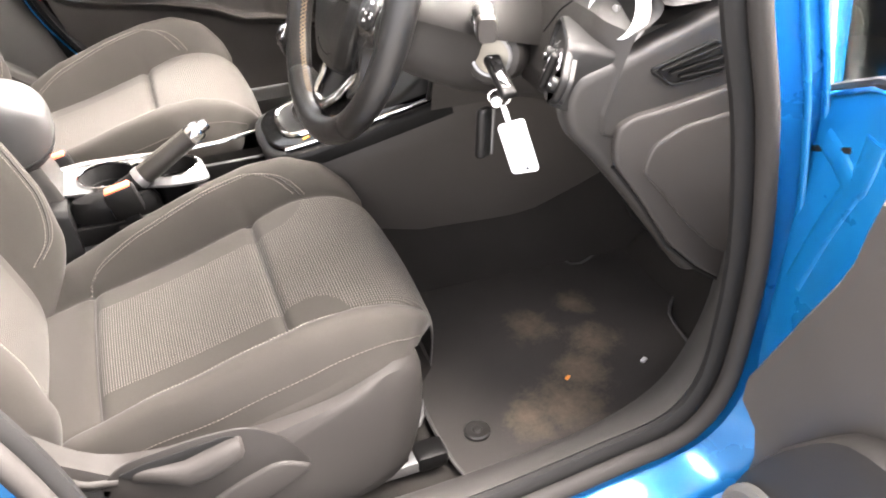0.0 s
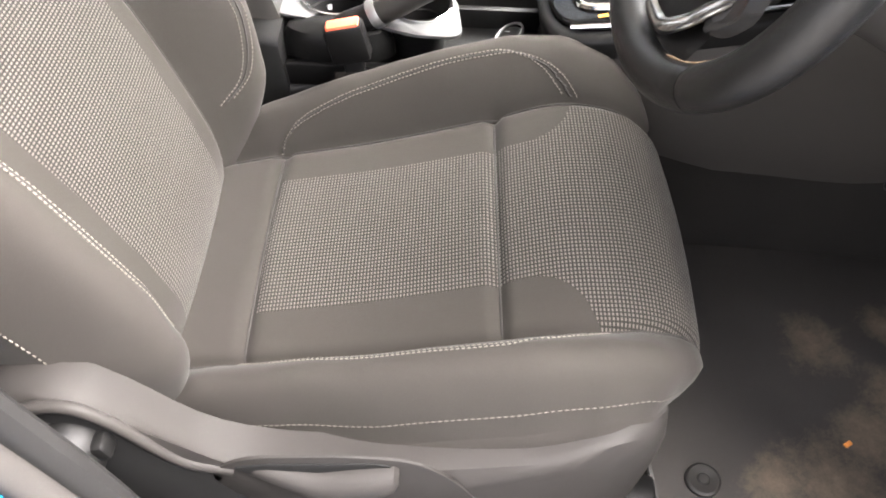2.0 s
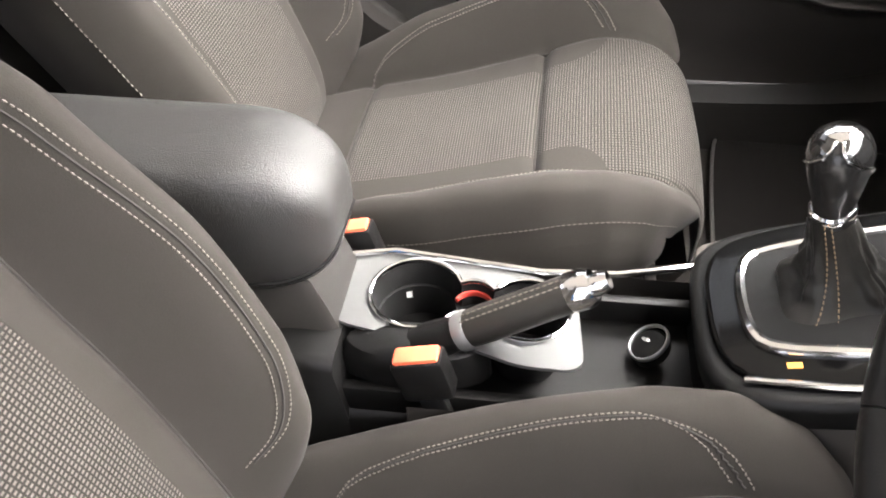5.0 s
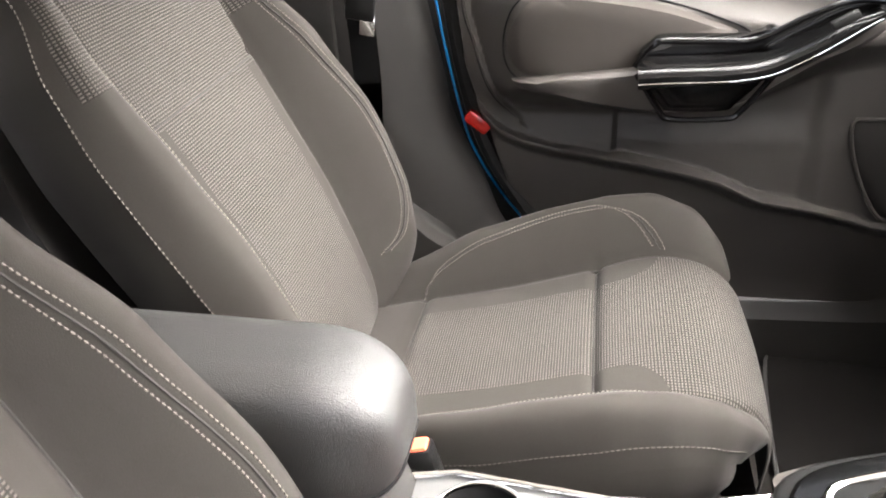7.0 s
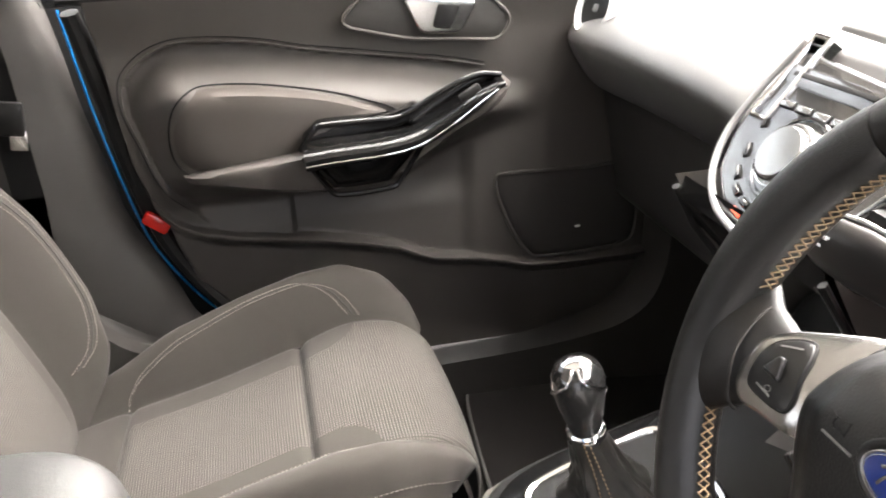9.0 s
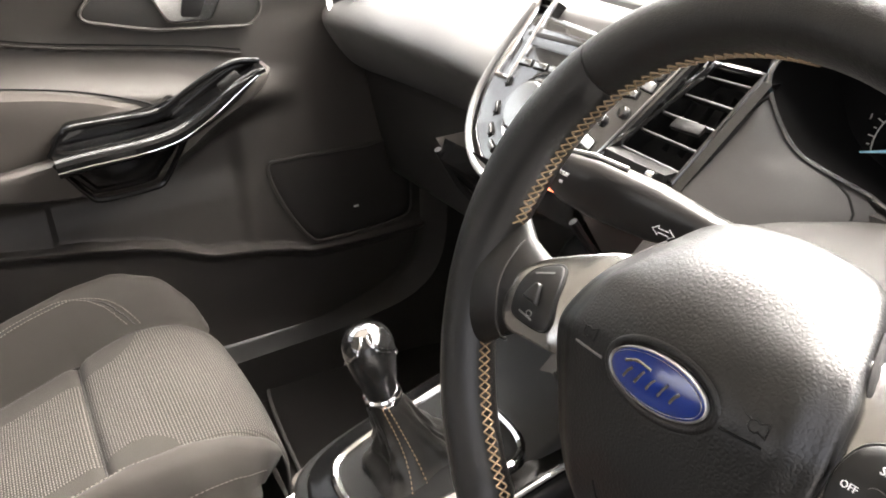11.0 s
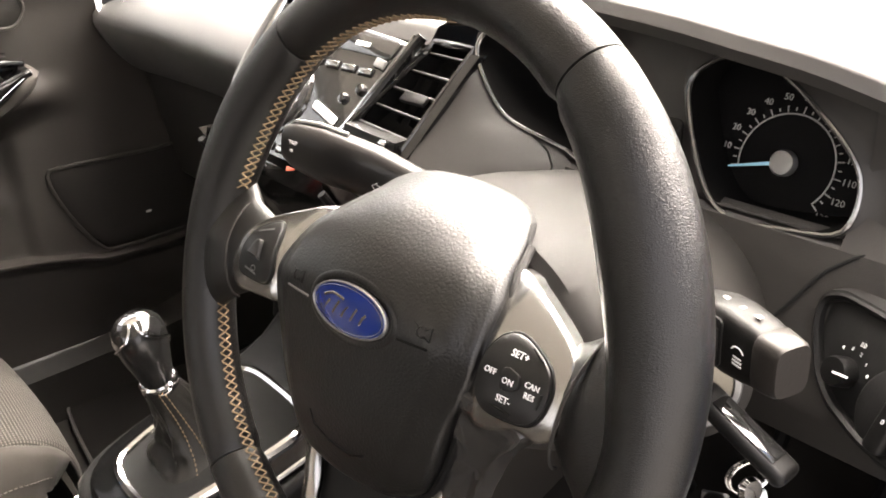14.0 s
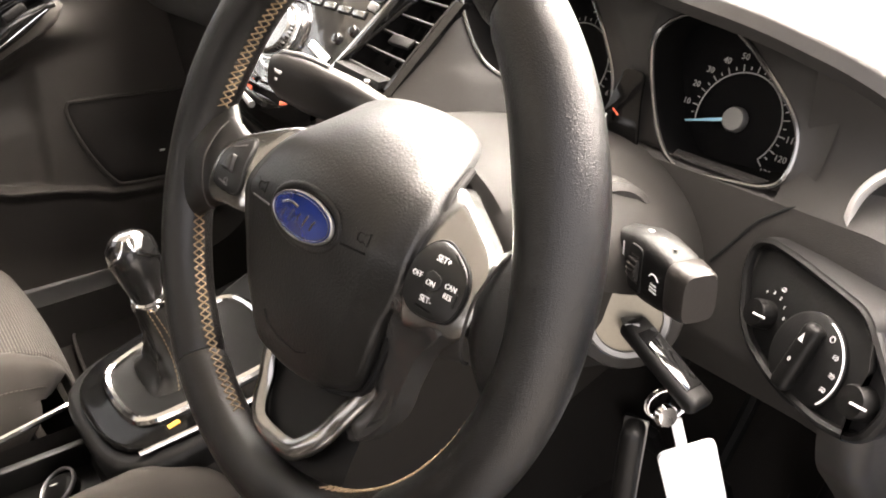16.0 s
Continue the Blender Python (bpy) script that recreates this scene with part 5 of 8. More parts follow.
# legs of the spokes that run down to the lower frame
leg = [(0.064, -0.018), (0.100, -0.0200), (0.112, -0.0215), (0.1090, -0.0290), (0.1010, -0.0370), (0.0935, -0.0470), (0.0860, -0.0620), (0.0770, -0.0830), (0.0620, -0.1060), (0.046, -0.118), (0.040, -0.108), (0.048, -0.084), (0.057, -0.050)]
lz = lambda y: lerp_table([(-0.12, -0.012), (-0.09, -0.013), (-0.06, -0.004), (-0.035, 0.0045), (-0.018, 0.0080)], y)
LEGSATIN = mat("leg_satin", (0.060, 0.058, 0.056), (0.080, 0.078, 0.075), 0.26, 0.6, fine=2500, bump=0.05)
cx, cy = 0.080, -0.055
for s in (1,):
    b = bmesh.new()
    loft(b, [[(s * (cx + (p.x - cx) * k), cy + (p.y - cy) * k, lz(cy + (p.y - cy) * k) + dz) for p in curve([(x, y, 0) for x, y in leg], 60, closed=True)] for k, dz in ((1.0, -0.014), (1.0, -0.002), (0.95, 0.0), (0.80, 0.0), (0.72, -0.0030), (0.3, -0.0035), (0.05, -0.0035))])
    part("spoke_leg", b, LEGSATIN, wheel, "satin leg of the spoke", local=True)
# arms that carry the spokes into the rim
for s in (1, -1):
    b = bmesh.new()
    rows = []
    for x, h, z, d in ((0.085, 0.010, -0.012, 0.008), (0.108, 0.018, -0.010, 0.009), (0.122, 0.024, -0.0075, 0.0105), (0.133, 0.031, -0.0015, 0.0122), (0.144, 0.041, 0.0, 0.0135), (0.160, 0.054, 0.0, 0.0130)):
        rows.append([(s * x, -0.002 + h * math.cos(a), z + d * math.sin(a) - 0.25 * max(0, h * math.cos(a) - 0.004)) for a in steps(0, 2 * math.pi * 31 / 32, 31)])
    loft(b, rows)
    part("spoke_arm", b, RIM, wheel, "black leather spoke", local=True)
    b = bmesh.new()
    tube(b, [(s * (0.131 + 0.004 * math.cos(a)), -0.002 + 0.030 * math.cos(a), 0.0 + 0.0126 * math.sin(a) - 0.25 * max(0, 0.030 * math.cos(a) - 0.004)) for a in steps(0.0, math.pi, 18)], 0.0009, 6)
    part("arm_seam", b, SEAMDARK, wheel, "sewn seam across the spoke", local=True)
# lower spoke: satin V frame round a black panel
vz = lambda y: lerp_table([(-0.165, 0.004), (-0.136, 0.002), (-0.112, -0.008), (-0.085, -0.016), (-0.06, -0.024)], y) - 0.004
VO = [(-0.064, -0.060), (-0.050, -0.085), (-0.038, -0.110), (-0.030, -0.125), (-0.018, -0.136), (0.0, -0.138), (0.018, -0.136), (0.030, -0.125), (0.038, -0.110), (0.050, -0.085), (0.064, -0.060)]
bm = bmesh.new()
tube(bm, [(x, y, vz(y) + 0.004) for x, y, _ in [tuple(p) for p in curve([(x, y, 0) for x, y in VO], 60)]], 0.0068, 10, flat=0.7, up=(0, 0, 1))
part("lower_spoke", bm, SILVER, wheel, "satin silver lower spoke frame", local=True)
bm = bmesh.new()
loft(bm, [[(x * f, y, vz(y) + dz) for f, dz in ((-1, -0.02), (-1, 0.0), (0, 0.002), (1, 0.0), (1, -0.02))] for x, y in ((0.060, -0.06), (0.048, -0.085), (0.036, -0.112), (0.016, -0.135))])
part("lower_panel", bm, BLACK, wheel, "black panel inside the lower spoke", local=True)
bm = bmesh.new()
loft(bm, [[(x, y, z - 0.012 + (0.006 if abs(x) < w else 0)) for x in steps(-w, w, 6)] for y, w, z in ((-0.112, 0.046, -0.012), (-0.130, 0.048, -0.006), (-0.148, 0.052, 0.001), (-0.165, 0.058, 0.004))], closed_ring=False)
bmesh.ops.solidify(bm, geom=list(bm.faces), thickness=0.012)
part("spoke_foot", bm, RIM, wheel, "black leather spoke foot", local=True)
for s in (-1,):
    b = bmesh.new()
    tube(b, [(s * 0.060, -0.070, -0.042), (s * 0.080, -0.052, -0.036), (s * 0.098, -0.036, -0.024)], [0.016, 0.015, 0.012], 10, flat=0.6, up=(0, 0, 1))
    part("spoke_bracket", b, LEGSATIN, wheel, "dark satin bracket", local=True)
# hub behind
part("hub", lathe([(0.060, -0.045), (0.062, -0.06), (0.055, -0.075), (0.04, -0.085)], 32), BLACK, wheel, "black hub", local=True)

# ---------- dashboard ----------
dash = thing("dashboard", (0.60, 0.36, 0.60), "dark grey grained dashboard with silver and gloss black details", "dashboard")
# soft upper pad on the passenger side
PADPROF = curve([(x, 0, z) for x, z in ((0.480, 0.878), (0.440, 0.886), (0.408, 0.902), (0.386, 0.928), (0.369, 0.957), (0.363, 0.974), (0.368, 0.988), (0.386, 1.003), (0.418, 1.021), (0.470, 1.046), (0.550, 1.068), (0.680, 1.080), (1.06, 0.985))], 90)
def pass_pad(k, y):
    far = max(0, (y - 0.93) / 0.13)
    p = PADPROF[min(89, int(k))]
    near = max(0, (0.52 - y) / 0.10)
    return (p.x + 0.03 * far ** 2, y, p.z + 0.010 * math.sin(max(0, min(1, (y - 0.43) / 0.62)) * math.pi) - 0.02 * near * (1 if p.z < 1.0 else 0.3))
part("upper_pad", sheet(pass_pad, list(range(90)), steps(0.40, 1.135, 44)), DASHTOP, dash, "grey soft-grained upper pad")
# glovebox below it
bm = sheet(lambda k, y: (lerp_table([(0, 0.475), (0.08, 0.466), (0.6, 0.50), (0.9, 0.60), (1, 1.0)], k), y, lerp_table([(0, 0.915), (0.08, 0.872), (0.6, 0.68), (0.9, 0.60), (1, 0.585)], k)), steps(0, 1, 24), steps(0.44, 1.09, 20))
part("glovebox", bm, DASH, dash, "dark grey glovebox lid")
# cowl over the instruments, running out to the driver's door
LIP = [(-0.34, 0.975), (-0.30, 0.995), (-0.25, 1.030), (-0.20, 1.058), (-0.12, 1.078), (-0.03, 1.090), (0.06, 1.098), (0.12, 1.092), (0.16, 1.075), (0.22, 1.068), (0.42, 1.075)]
LIPX = [(-0.34, 0.46), (-0.30, 0.43), (-0.25, 0.405), (-0.20, 0.392), (-0.10, 0.380), (0.05, 0.378), (0.13, 0.388), (0.20, 0.400), (0.42, 0.41)]
def lip(t, y):
    return sum(lerp_table(t, y + d) for d in (-0.024, -0.012, 0.0, 0.012, 0.024)) / 5
COWLSKIN = leather("cowl_skin", (0.020, 0.019, 0.018), (0.027, 0.0255, 0.024), 0.46, 1000, 0.18, 0.0004, 0.45)
def cowl(k, y):
    z, x = lip(LIP, y), lip(LIPX, y)
    prof = [(0.070, -0.016), (0.018, -0.016), (0.004, -0.012), (0.0, -0.004), (0.004, 0.004), (0.025, 0.014), (0.10, 0.026), (0.22, 0.016), (0.66, -0.090)]
    i = min(len(prof) - 2, int(k))
    f = k - i
    return (x + prof[i][0] * (1 - f) + prof[i + 1][0] * f, y, z + prof[i][1] * (1 - f) + prof[i + 1][1] * f)
part("instrument_cowl", sheet(cowl, steps(0, 8, 56), steps(-0.285, 0.42, 60)), COWLSKIN, dash, "grained cowl over the instruments")
# display hood on top
bm = bmesh.new()
loft(bm, [[(x + (0.03 if 0 < i < 5 else 0.0), y, z) for i, (y, z) in enumerate(((0.150, 1.060), (0.165, 1.098), (0.215, 1.124), (0.345, 1.124), (0.390, 1.098), (0.440, 1.046)))] for x in (0.415, 0.50, 0.62)], closed_ring=False)
bmesh.ops.solidify(bm, geom=list(bm.faces), thickness=0.008)
part("display_hood", bm, DASH, dash, "hood over the central display")
part("display", rbox((0.004, 0.20, 0.050), pose(0.520, 0.290, 1.088, 0, 20, 0), 0.002), PLASTIC, dash, "dark central display")
# driver's fascia under the instruments
def fascia(k, y):
    prof = [(0.390, 0.981), (0.385, 0.980), (0.374, 0.976), (0.368, 0.962), (0.358, 0.935), (0.350, 0.912), (0.342, 0.885), (0.345, 0.862), (0.38, 0.840), (0.46, 0.800), (1.05, 0.720)]
    i = min(len(prof) - 2, int(k))
    f = k - i
    x, z = (prof[i][0] * (1 - f) + prof[i + 1][0] * f, prof[i][1] * (1 - f) + prof[i + 1][1] * f)
    bend = max(0, (-0.235 - y) / 0.06)
    return (x + 0.035 * bend ** 2, y, z - 0.012 * bend)
part("driver_fascia", sheet(fascia, steps(0, 10, 60), steps(-0.285, 0.12, 46)), PLASTIC, dash, "grained lower fascia")
bm = bmesh.new()
tube(bm, [Vector(fascia(k, -0.190 + 0.016 * (k - 1.6))) for k in steps(1.6, 4.2, 10)], 0.0012, 6)
part("fascia_joint", bm, MATTE, dash, "dark joint line")
# slope right of the instruments up to the cowl
def wing_face(k, y):
    a, b = Vector(fascia(2, y)), Vector(cowl(2, y))
    p = a.lerp(b, k)
    return p + Vector((0.010 * math.sin(math.pi * k), 0, 0))
part("fascia_wing", sheet(wing_face, steps(0, 1, 12), steps(-0.285, -0.172, 20)), DASH, dash, "grained slope beside the instruments")
# bridge between vent and instruments
BRX = [(0.86, 0.335), (0.95, 0.362), (0.975, 0.378), (0.986, 0.379), (0.995, 0.374), (1.004, 0.3665), (1.014, 0.3635), (1.031, 0.3625), (1.050, 0.3660), (1.07, 0.372)]
BRY = [(0.86, -0.03), (0.95, 0.020), (0.975, 0.030), (0.986, 0.045), (0.995, 0.063), (1.004, 0.084), (1.014, 0.0965), (1.031, 0.1095), (1.050, 0.1195), (1.07, 0.119)]
def bridge(z, v):
    a = Vector((table(BRX, z), table(BRY, z), z))
    b = Vector((0.304 + 0.93 * (z - 0.98), 0.131 - 0.14 * (z - 0.98), z))
    return a.lerp(b, v) + Vector((-0.006 * math.sin(math.pi * v), 0, 0))
part("fascia_bridge", sheet(bridge, steps(0.86, 1.052, 48), steps(0, 1, 14)), DASH, dash, "grey panel between vent and instruments")

bm = bmesh.new()
tube(bm, [bridge(z, 0.02 + 3.2 * (1.003 - z)) + Vector((-0.0004, 0, 0)) for z in steps(0.94, 1.003, 14)], 0.0009, 6)
part("bridge_joint", bm, MATTE, dash, "thin dark joint under the dial")
part("stack_brow", sheet(lambda k, y: (lerp_table([(0, 0.371), (0.4, 0.382), (1, 0.415)], k), y, lerp_table([(0, 1.050), (0.4, 1.064), (1, 1.072)], k) + 0.03 * (y - 0.3)), steps(0, 1, 8), steps(0.185, 0.425, 12)), DASHTOP, dash, "grey strip above the centre stack")

# instruments
DIALP = mat("dial_print", (0.26, 0.26, 0.25), (0.31, 0.31, 0.30), 0.5, bump=0)
cluster = thing("instrument_cluster", (0.42, -0.02, 0.97), "instrument cluster with two dials in chrome bezels", "instrument cluster")
part("backing", rbox((0.006, 0.26, 0.11), pose(0.448, -0.015, 1.030, 0, -19, 0), 0.002), MATTE, cluster, "black backing panel")
BZ = lambda y, z, d=0.0: Vector((0.392 + 0.35 * (z - 1.02) - 0.5 * max(0.0, y - 0.04) * max(0.0, 1 - d / 0.03) + d, y, z))
RB = [(-0.047, 1.045), (-0.053, 1.058), (-0.072, 1.068), (-0.094, 1.067), (-0.117, 1.057), (-0.137, 1.044), (-0.155, 1.031), (-0.168, 1.018), (-0.173, 1.004), (-0.172, 0.989), (-0.163, 0.981), (-0.138, 0.977), (-0.107, 0.974), (-0.092, 0.977), (-0.079, 0.987), (-0.067, 1.003), (-0.055, 1.024)]
LB = [(0.050, 1.082), (0.091, 1.077), (0.109, 1.072), (0.1175, 1.063), (0.1185, 1.051), (0.110, 1.034), (0.097, 1.016), (0.083, 1.004), (0.060, 0.994), (0.030, 0.983), (0.006, 0.979), (-0.013, 0.979), (-0.026, 0.984), (-0.029, 0.997), (-0.022, 1.018), (0.0, 1.045), (0.022, 1.066)]
for pts, hub, first in ((RB, (-0.113, 1.004), True), (LB, (0.038, 1.010), False)):
    c = [(p.y, p.z) for p in curve([(0, a, b) for a, b in pts], 64, closed=True)]
    bm = bmesh.new()
    tube(bm, [BZ(y, z) for y, z in c], 0.0019, 8, closed=True)
    bez = part("bezel", bm, mat("dial_rim", (0.22, 0.22, 0.22), (0.28, 0.28, 0.275), 0.20, 0.95, bump=0), cluster, "silver bezel")
    bm = bmesh.new()
    loft(bm, [[BZ(hub[0] + (y - hub[0]) * k, hub[1] + (z - hub[1]) * k, d) for y, z in c] for k, d in ((1.0, 0.0), (0.97, 0.010), (0.93, 0.034))], caps=False)
    part("dial_wall", bm, mat("dial_wall_black", (0.002, 0.002, 0.002), (0.003, 0.003, 0.003), 0.7, bump=0, spec=0.06), bez, "black dial wall")
    bm = bmesh.new()
    lo, hi = (-0.190, -0.0395) if first else (-0.0395, 0.121)
    def spread(y, z, k):
        y2 = min(hi, max(lo, hub[0] + (y - hub[0]) * k))
        return BZ(y2, min(lerp_table(LIP, y2) - 0.006, max(0.980, hub[1] + (z - hub[1]) * k)), 0.003 * (k > 1.05))
    loft(bm, [[spread(y, z, k) for y, z in c] for k in (1.0, 1.04, 1.10, 1.3, 1.9)], caps=False)
    part("bezel_surround", bm, DASH, bez, "smooth grey surround of the dial")
    bm = bmesh.new()
    bm.faces.new([bm.verts.new(BZ(hub[0] + (y - hub[0]) * 0.95, hub[1] + (z - hub[1]) * 0.95, 0.030)) for y, z in c])
    face = part("dial_face", bm, mat("dial_black", (0.0015, 0.0015, 0.0017), rough=0.6, bump=0, spec=0.08), bez, "black dial face")
    dm = Matrix.Translation(BZ(hub[0], hub[1], 0.0275)) @ Matrix(((0, 0.33, -0.944, 0), (-1, 0, 0, 0), (0, 0.944, 0.33, 0), (0, 0, 0, 1)))
    r = 0.0345
    marks = bmesh.new()
    arc = bmesh.new()
    a0, a1 = (radians(194), radians(-40)) if first else (radians(195), radians(-57))
    for i in range(27):
        a = a0 + (a1 - a0) * i / 26
        big = i % 2 == 0
        rbox((0.0045 if big else 0.0022, 0.0008, 0.0002), dm @ pose(r * math.cos(a), r * math.sin(a), 0, 0, 0, math.degrees(a)), 0, bm=marks)
    tube(arc, [dm @ Vector(((r - 0.003) * math.cos(a), (r - 0.003) * math.sin(a), 0)) for a in steps(a0, a1, 60)], 0.0005, 4)
    part("scale_mark", marks, DIALP, face, "white scale marks")
    part("scale_arc", arc, DIALP, face, "white scale arc")
    nums = [str(v) for v in range(0, 140, 10)] if first else [str(v) for v in range(0, 8)]
    for i, s in enumerate(nums):
        a = a0 + (a1 - a0) * i / (len(nums) - 1)
        letters(s, 0.0060, dm @ pose((r + 0.0075) * math.cos(a), (r + 0.0075) * math.sin(a), 0), DIALP, face)
    part("needle", plate([(0.006, -0.0012), (0.036, -0.0005), (0.036, 0.0005), (0.006, 0.0012)], 0.0012, dm @ pose(0, 0, 0.004, 0, 0, 196), 0), mat("pale_blue_needle", (0.25, 0.55, 0.70), (0.3, 0.6, 0.75), 0.4, bump=0), face, "pale blue needle")
    part("needle_hub", lathe([(0.0085, 0.0), (0.0085, 0.004), (0.0075, 0.006), (0.001, 0.0065)], 24, dm), SATIN, face, "grey needle hub")
# fuel gauge between the dials, in a dark window
part("gauge_window", plate(rounded([(0.066, -0.004), (0.022, -0.004), (0.030, 0.022), (0.034, 0.046), (0.052, 0.046), (0.056, 0.026)], 0.005), 0.002, Matrix.Translation(BZ(0.0, 0.982, -0.003)) @ Matrix(((0, 0.33, -0.944, 0), (-1, 0, 0, 0), (0, 0.944, 0.33, 0), (0, 0, 0, 1))), 0.0008), PIANO, cluster, "dark gauge window")
dm = Matrix.Translation(BZ(-0.046, 0.994, -0.006)) @ Matrix(((0, 0.33, -0.944, 0), (-1, 0, 0, 0), (0, 0.944, 0.33, 0), (0, 0, 0, 1)))
bm = bmesh.new()
tube(bm, [dm @ Vector((0.014 * math.cos(a), 0.014 * math.sin(a), 0)) for a in steps(radians(180), radians(290), 16)], 0.0006, 4)
gauge = part("fuel_scale", bm, PRINT, cluster, "white fuel gauge scale")
part("fuel_needle", plate([(0.003, -0.0006), (0.010, -0.0003), (0.010, 0.0003), (0.003, 0.0006)], 0.001, dm @ pose(0, 0, 0.001, 0, 0, 150), 0), REDPLASTIC, gauge, "red needle")

# centre stack
sm = Matrix.Translation((0.303, 0.0, 0.980)) @ Matrix(((0, 0.588, -0.809, 0), (-1, 0, 0, 0), (0, 0.809, 0.588, 0), (0, 0, 0, 1)))
SP = lambda y, z: (-y, (z - 0.980) / 0.809)
STACKGLOSS = mat("stack_gloss", (0.012, 0.012, 0.012), (0.018, 0.018, 0.018), 0.07, fine=22, bump=0.25, depth=0.004, coat=1.0, vary=0.02, spec=1.0)
stack = thing("centre_stack", (0.32, 0.31, 0.93), "gloss black centre stack with radio buttons and round knob", "radio")
out = rounded([SP(0.190, 1.052), SP(0.215, 0.985), SP(0.238, 0.950), SP(0.270, 0.937), SP(0.320, 0.934), SP(0.368, 0.943), SP(0.402, 0.962), SP(0.417, 0.992), SP(0.414, 1.031), SP(0.402, 1.066)], 0.012, 4)
panel = part("panel", plate(out, 0.030, sm @ pose(0, 0, -0.030), 0.006, 4), STACKGLOSS, stack, "gloss black panel")
bm = bmesh.new()
tube(bm, [sm @ Vector((*SP(p.y, p.z), 0.001)) for p in curve([(0, y, z) for y, z in ((0.404, 1.070), (0.417, 1.032), (0.421, 0.992), (0.404, 0.960), (0.368, 0.939), (0.318, 0.930))], 48)], 0.0036, 8)
part("side_trim", bm, SATIN, stack, "satin side strip")
for d, r_, m_, lab in ((0.0, 0.0016, CHROME, "chrome divider strip"), (-0.009, 0.0046, GLOSS, "gloss black strip beside the divider")):
    bm = bmesh.new()
    tube(bm, [sm @ Vector((*SP(y + d, z), 0.002)) for y, z in ((0.184, 1.056), (0.221, 0.986), (0.238, 0.960))], r_, 8)
    part("divider", bm, m_, stack, lab)
# recessed field round the knob, then the knob
kx, ky = SP(0.328, 0.991)
part("knob_well", lathe([(0.040, 0.0005), (0.0385, 0.0022), (0.036, 0.0022), (0.034, 0.0002), (0.031, 0.0002)], 48, sm @ pose(kx, ky, 0.0)), STACKGLOSS, stack, "gloss ring round the knob")
part("volume_knob", lathe([(0.029, -0.002), (0.029, 0.006), (0.0275, 0.0085), (0.0255, 0.0090), (0.0245, 0.0125), (0.0225, 0.0145), (0.001, 0.0150)], 40, sm @ pose(kx, ky, 0.0)), SILVER, stack, "round silver knob")
part("knob_ring", lathe([(0.0292, 0.003), (0.0300, 0.004), (0.0300, 0.006), (0.0292, 0.007)], 40, sm @ pose(kx, ky, 0.0)), CHROME, stack, "bright ring")
bm = bmesh.new()
for k in range(40):
    a = 2 * math.pi * k / 40
    rbox((0.0016, 0.0012, 0.004), sm @ pose(kx + 0.0250 * math.cos(a), ky + 0.0250 * math.sin(a), 0.0105, 0, 0, math.degrees(a)), 0, bm=bm)
part("knob_grip", bm, BLACK, stack, "fine black grip ribs")
# disc slot in a raised bar, with the key row under it
part("slot_bar", plate(rounded([SP(0.398, 1.053), SP(0.196, 1.049), SP(0.202, 1.036), SP(0.394, 1.038)], 0.004), 0.0022, sm, 0.0008), STACKGLOSS, stack, "gloss bar that holds the slot")
part("disc_slot", rbox((0.105, 0.0042, 0.0008), sm @ pose(*SP(0.336, 1.046), 0.0025), 0.0002), MATTE, stack, "dark disc slot")
part("maker_mark", rbox((0.020, 0.0040, 0.0006), sm @ pose(*SP(0.245, 1.043), 0.0024), 0), PRINT, stack, "pale maker's mark bar")
def key_cap(y, z, w, h, material, label, turn=0.0, r=0.0012):
    k = part("stack_button", rbox((w, h, 0.0042), sm @ pose(*SP(y, z), 0.0012, 0, 0, turn), r, 3), material, stack, label)
    part("key_gap", rbox((w + 0.0022, h + 0.0022, 0.0008), sm @ pose(*SP(y, z), 0.0003, 0, 0, turn), 0.0003), MATTE, k, "dark gap round the key")
for y in (0.372, 0.348, 0.325, 0.301, 0.276, 0.251, 0.227):
    key_cap(y, 1.024, 0.018, 0.0058, SILVER, "silver key", 2)
for y, z in ((0.222, 1.011), (0.240, 1.002)):
    part("stack_button", lathe([(0.0052, 0.0), (0.0052, 0.0030), (0.0040, 0.0045), (0.0005, 0.0048)], 20, sm @ pose(*SP(y, z), 0.0)), GLOSS, stack, "round black button")
key_cap(0.212, 1.032, 0.014, 0.0080, SATIN, "grey corner key", -8)
key_cap(0.256, 0.988, 0.040, 0.0085, WHITE, "white oval key", -14, 0.0020)
for y, z, turn in ((0.384, 1.008, -70), (0.380, 0.984, -60), (0.372, 0.967, -45), (0.358, 0.956, -25), (0.338, 0.951, -10)):
    key_cap(y, z, 0.012, 0.0050, GLOSS, "small black key", turn)
for y, z in ((0.316, 0.952), (0.294, 0.952), (0.270, 0.955)):
    key_cap(y, z, 0.015, 0.0055, SILVER, "silver key", 4)
for y, z, w, turn in ((0.340, 0.943, 0.016, -12), (0.262, 0.944, 0.026, 16)):
    part("red_accent", rbox((w, 0.0052, 0.0024), sm @ pose(*SP(y, z), 0.0008, 0, 0, turn), 0.0010), REDPLASTIC, stack, "red accent strip")
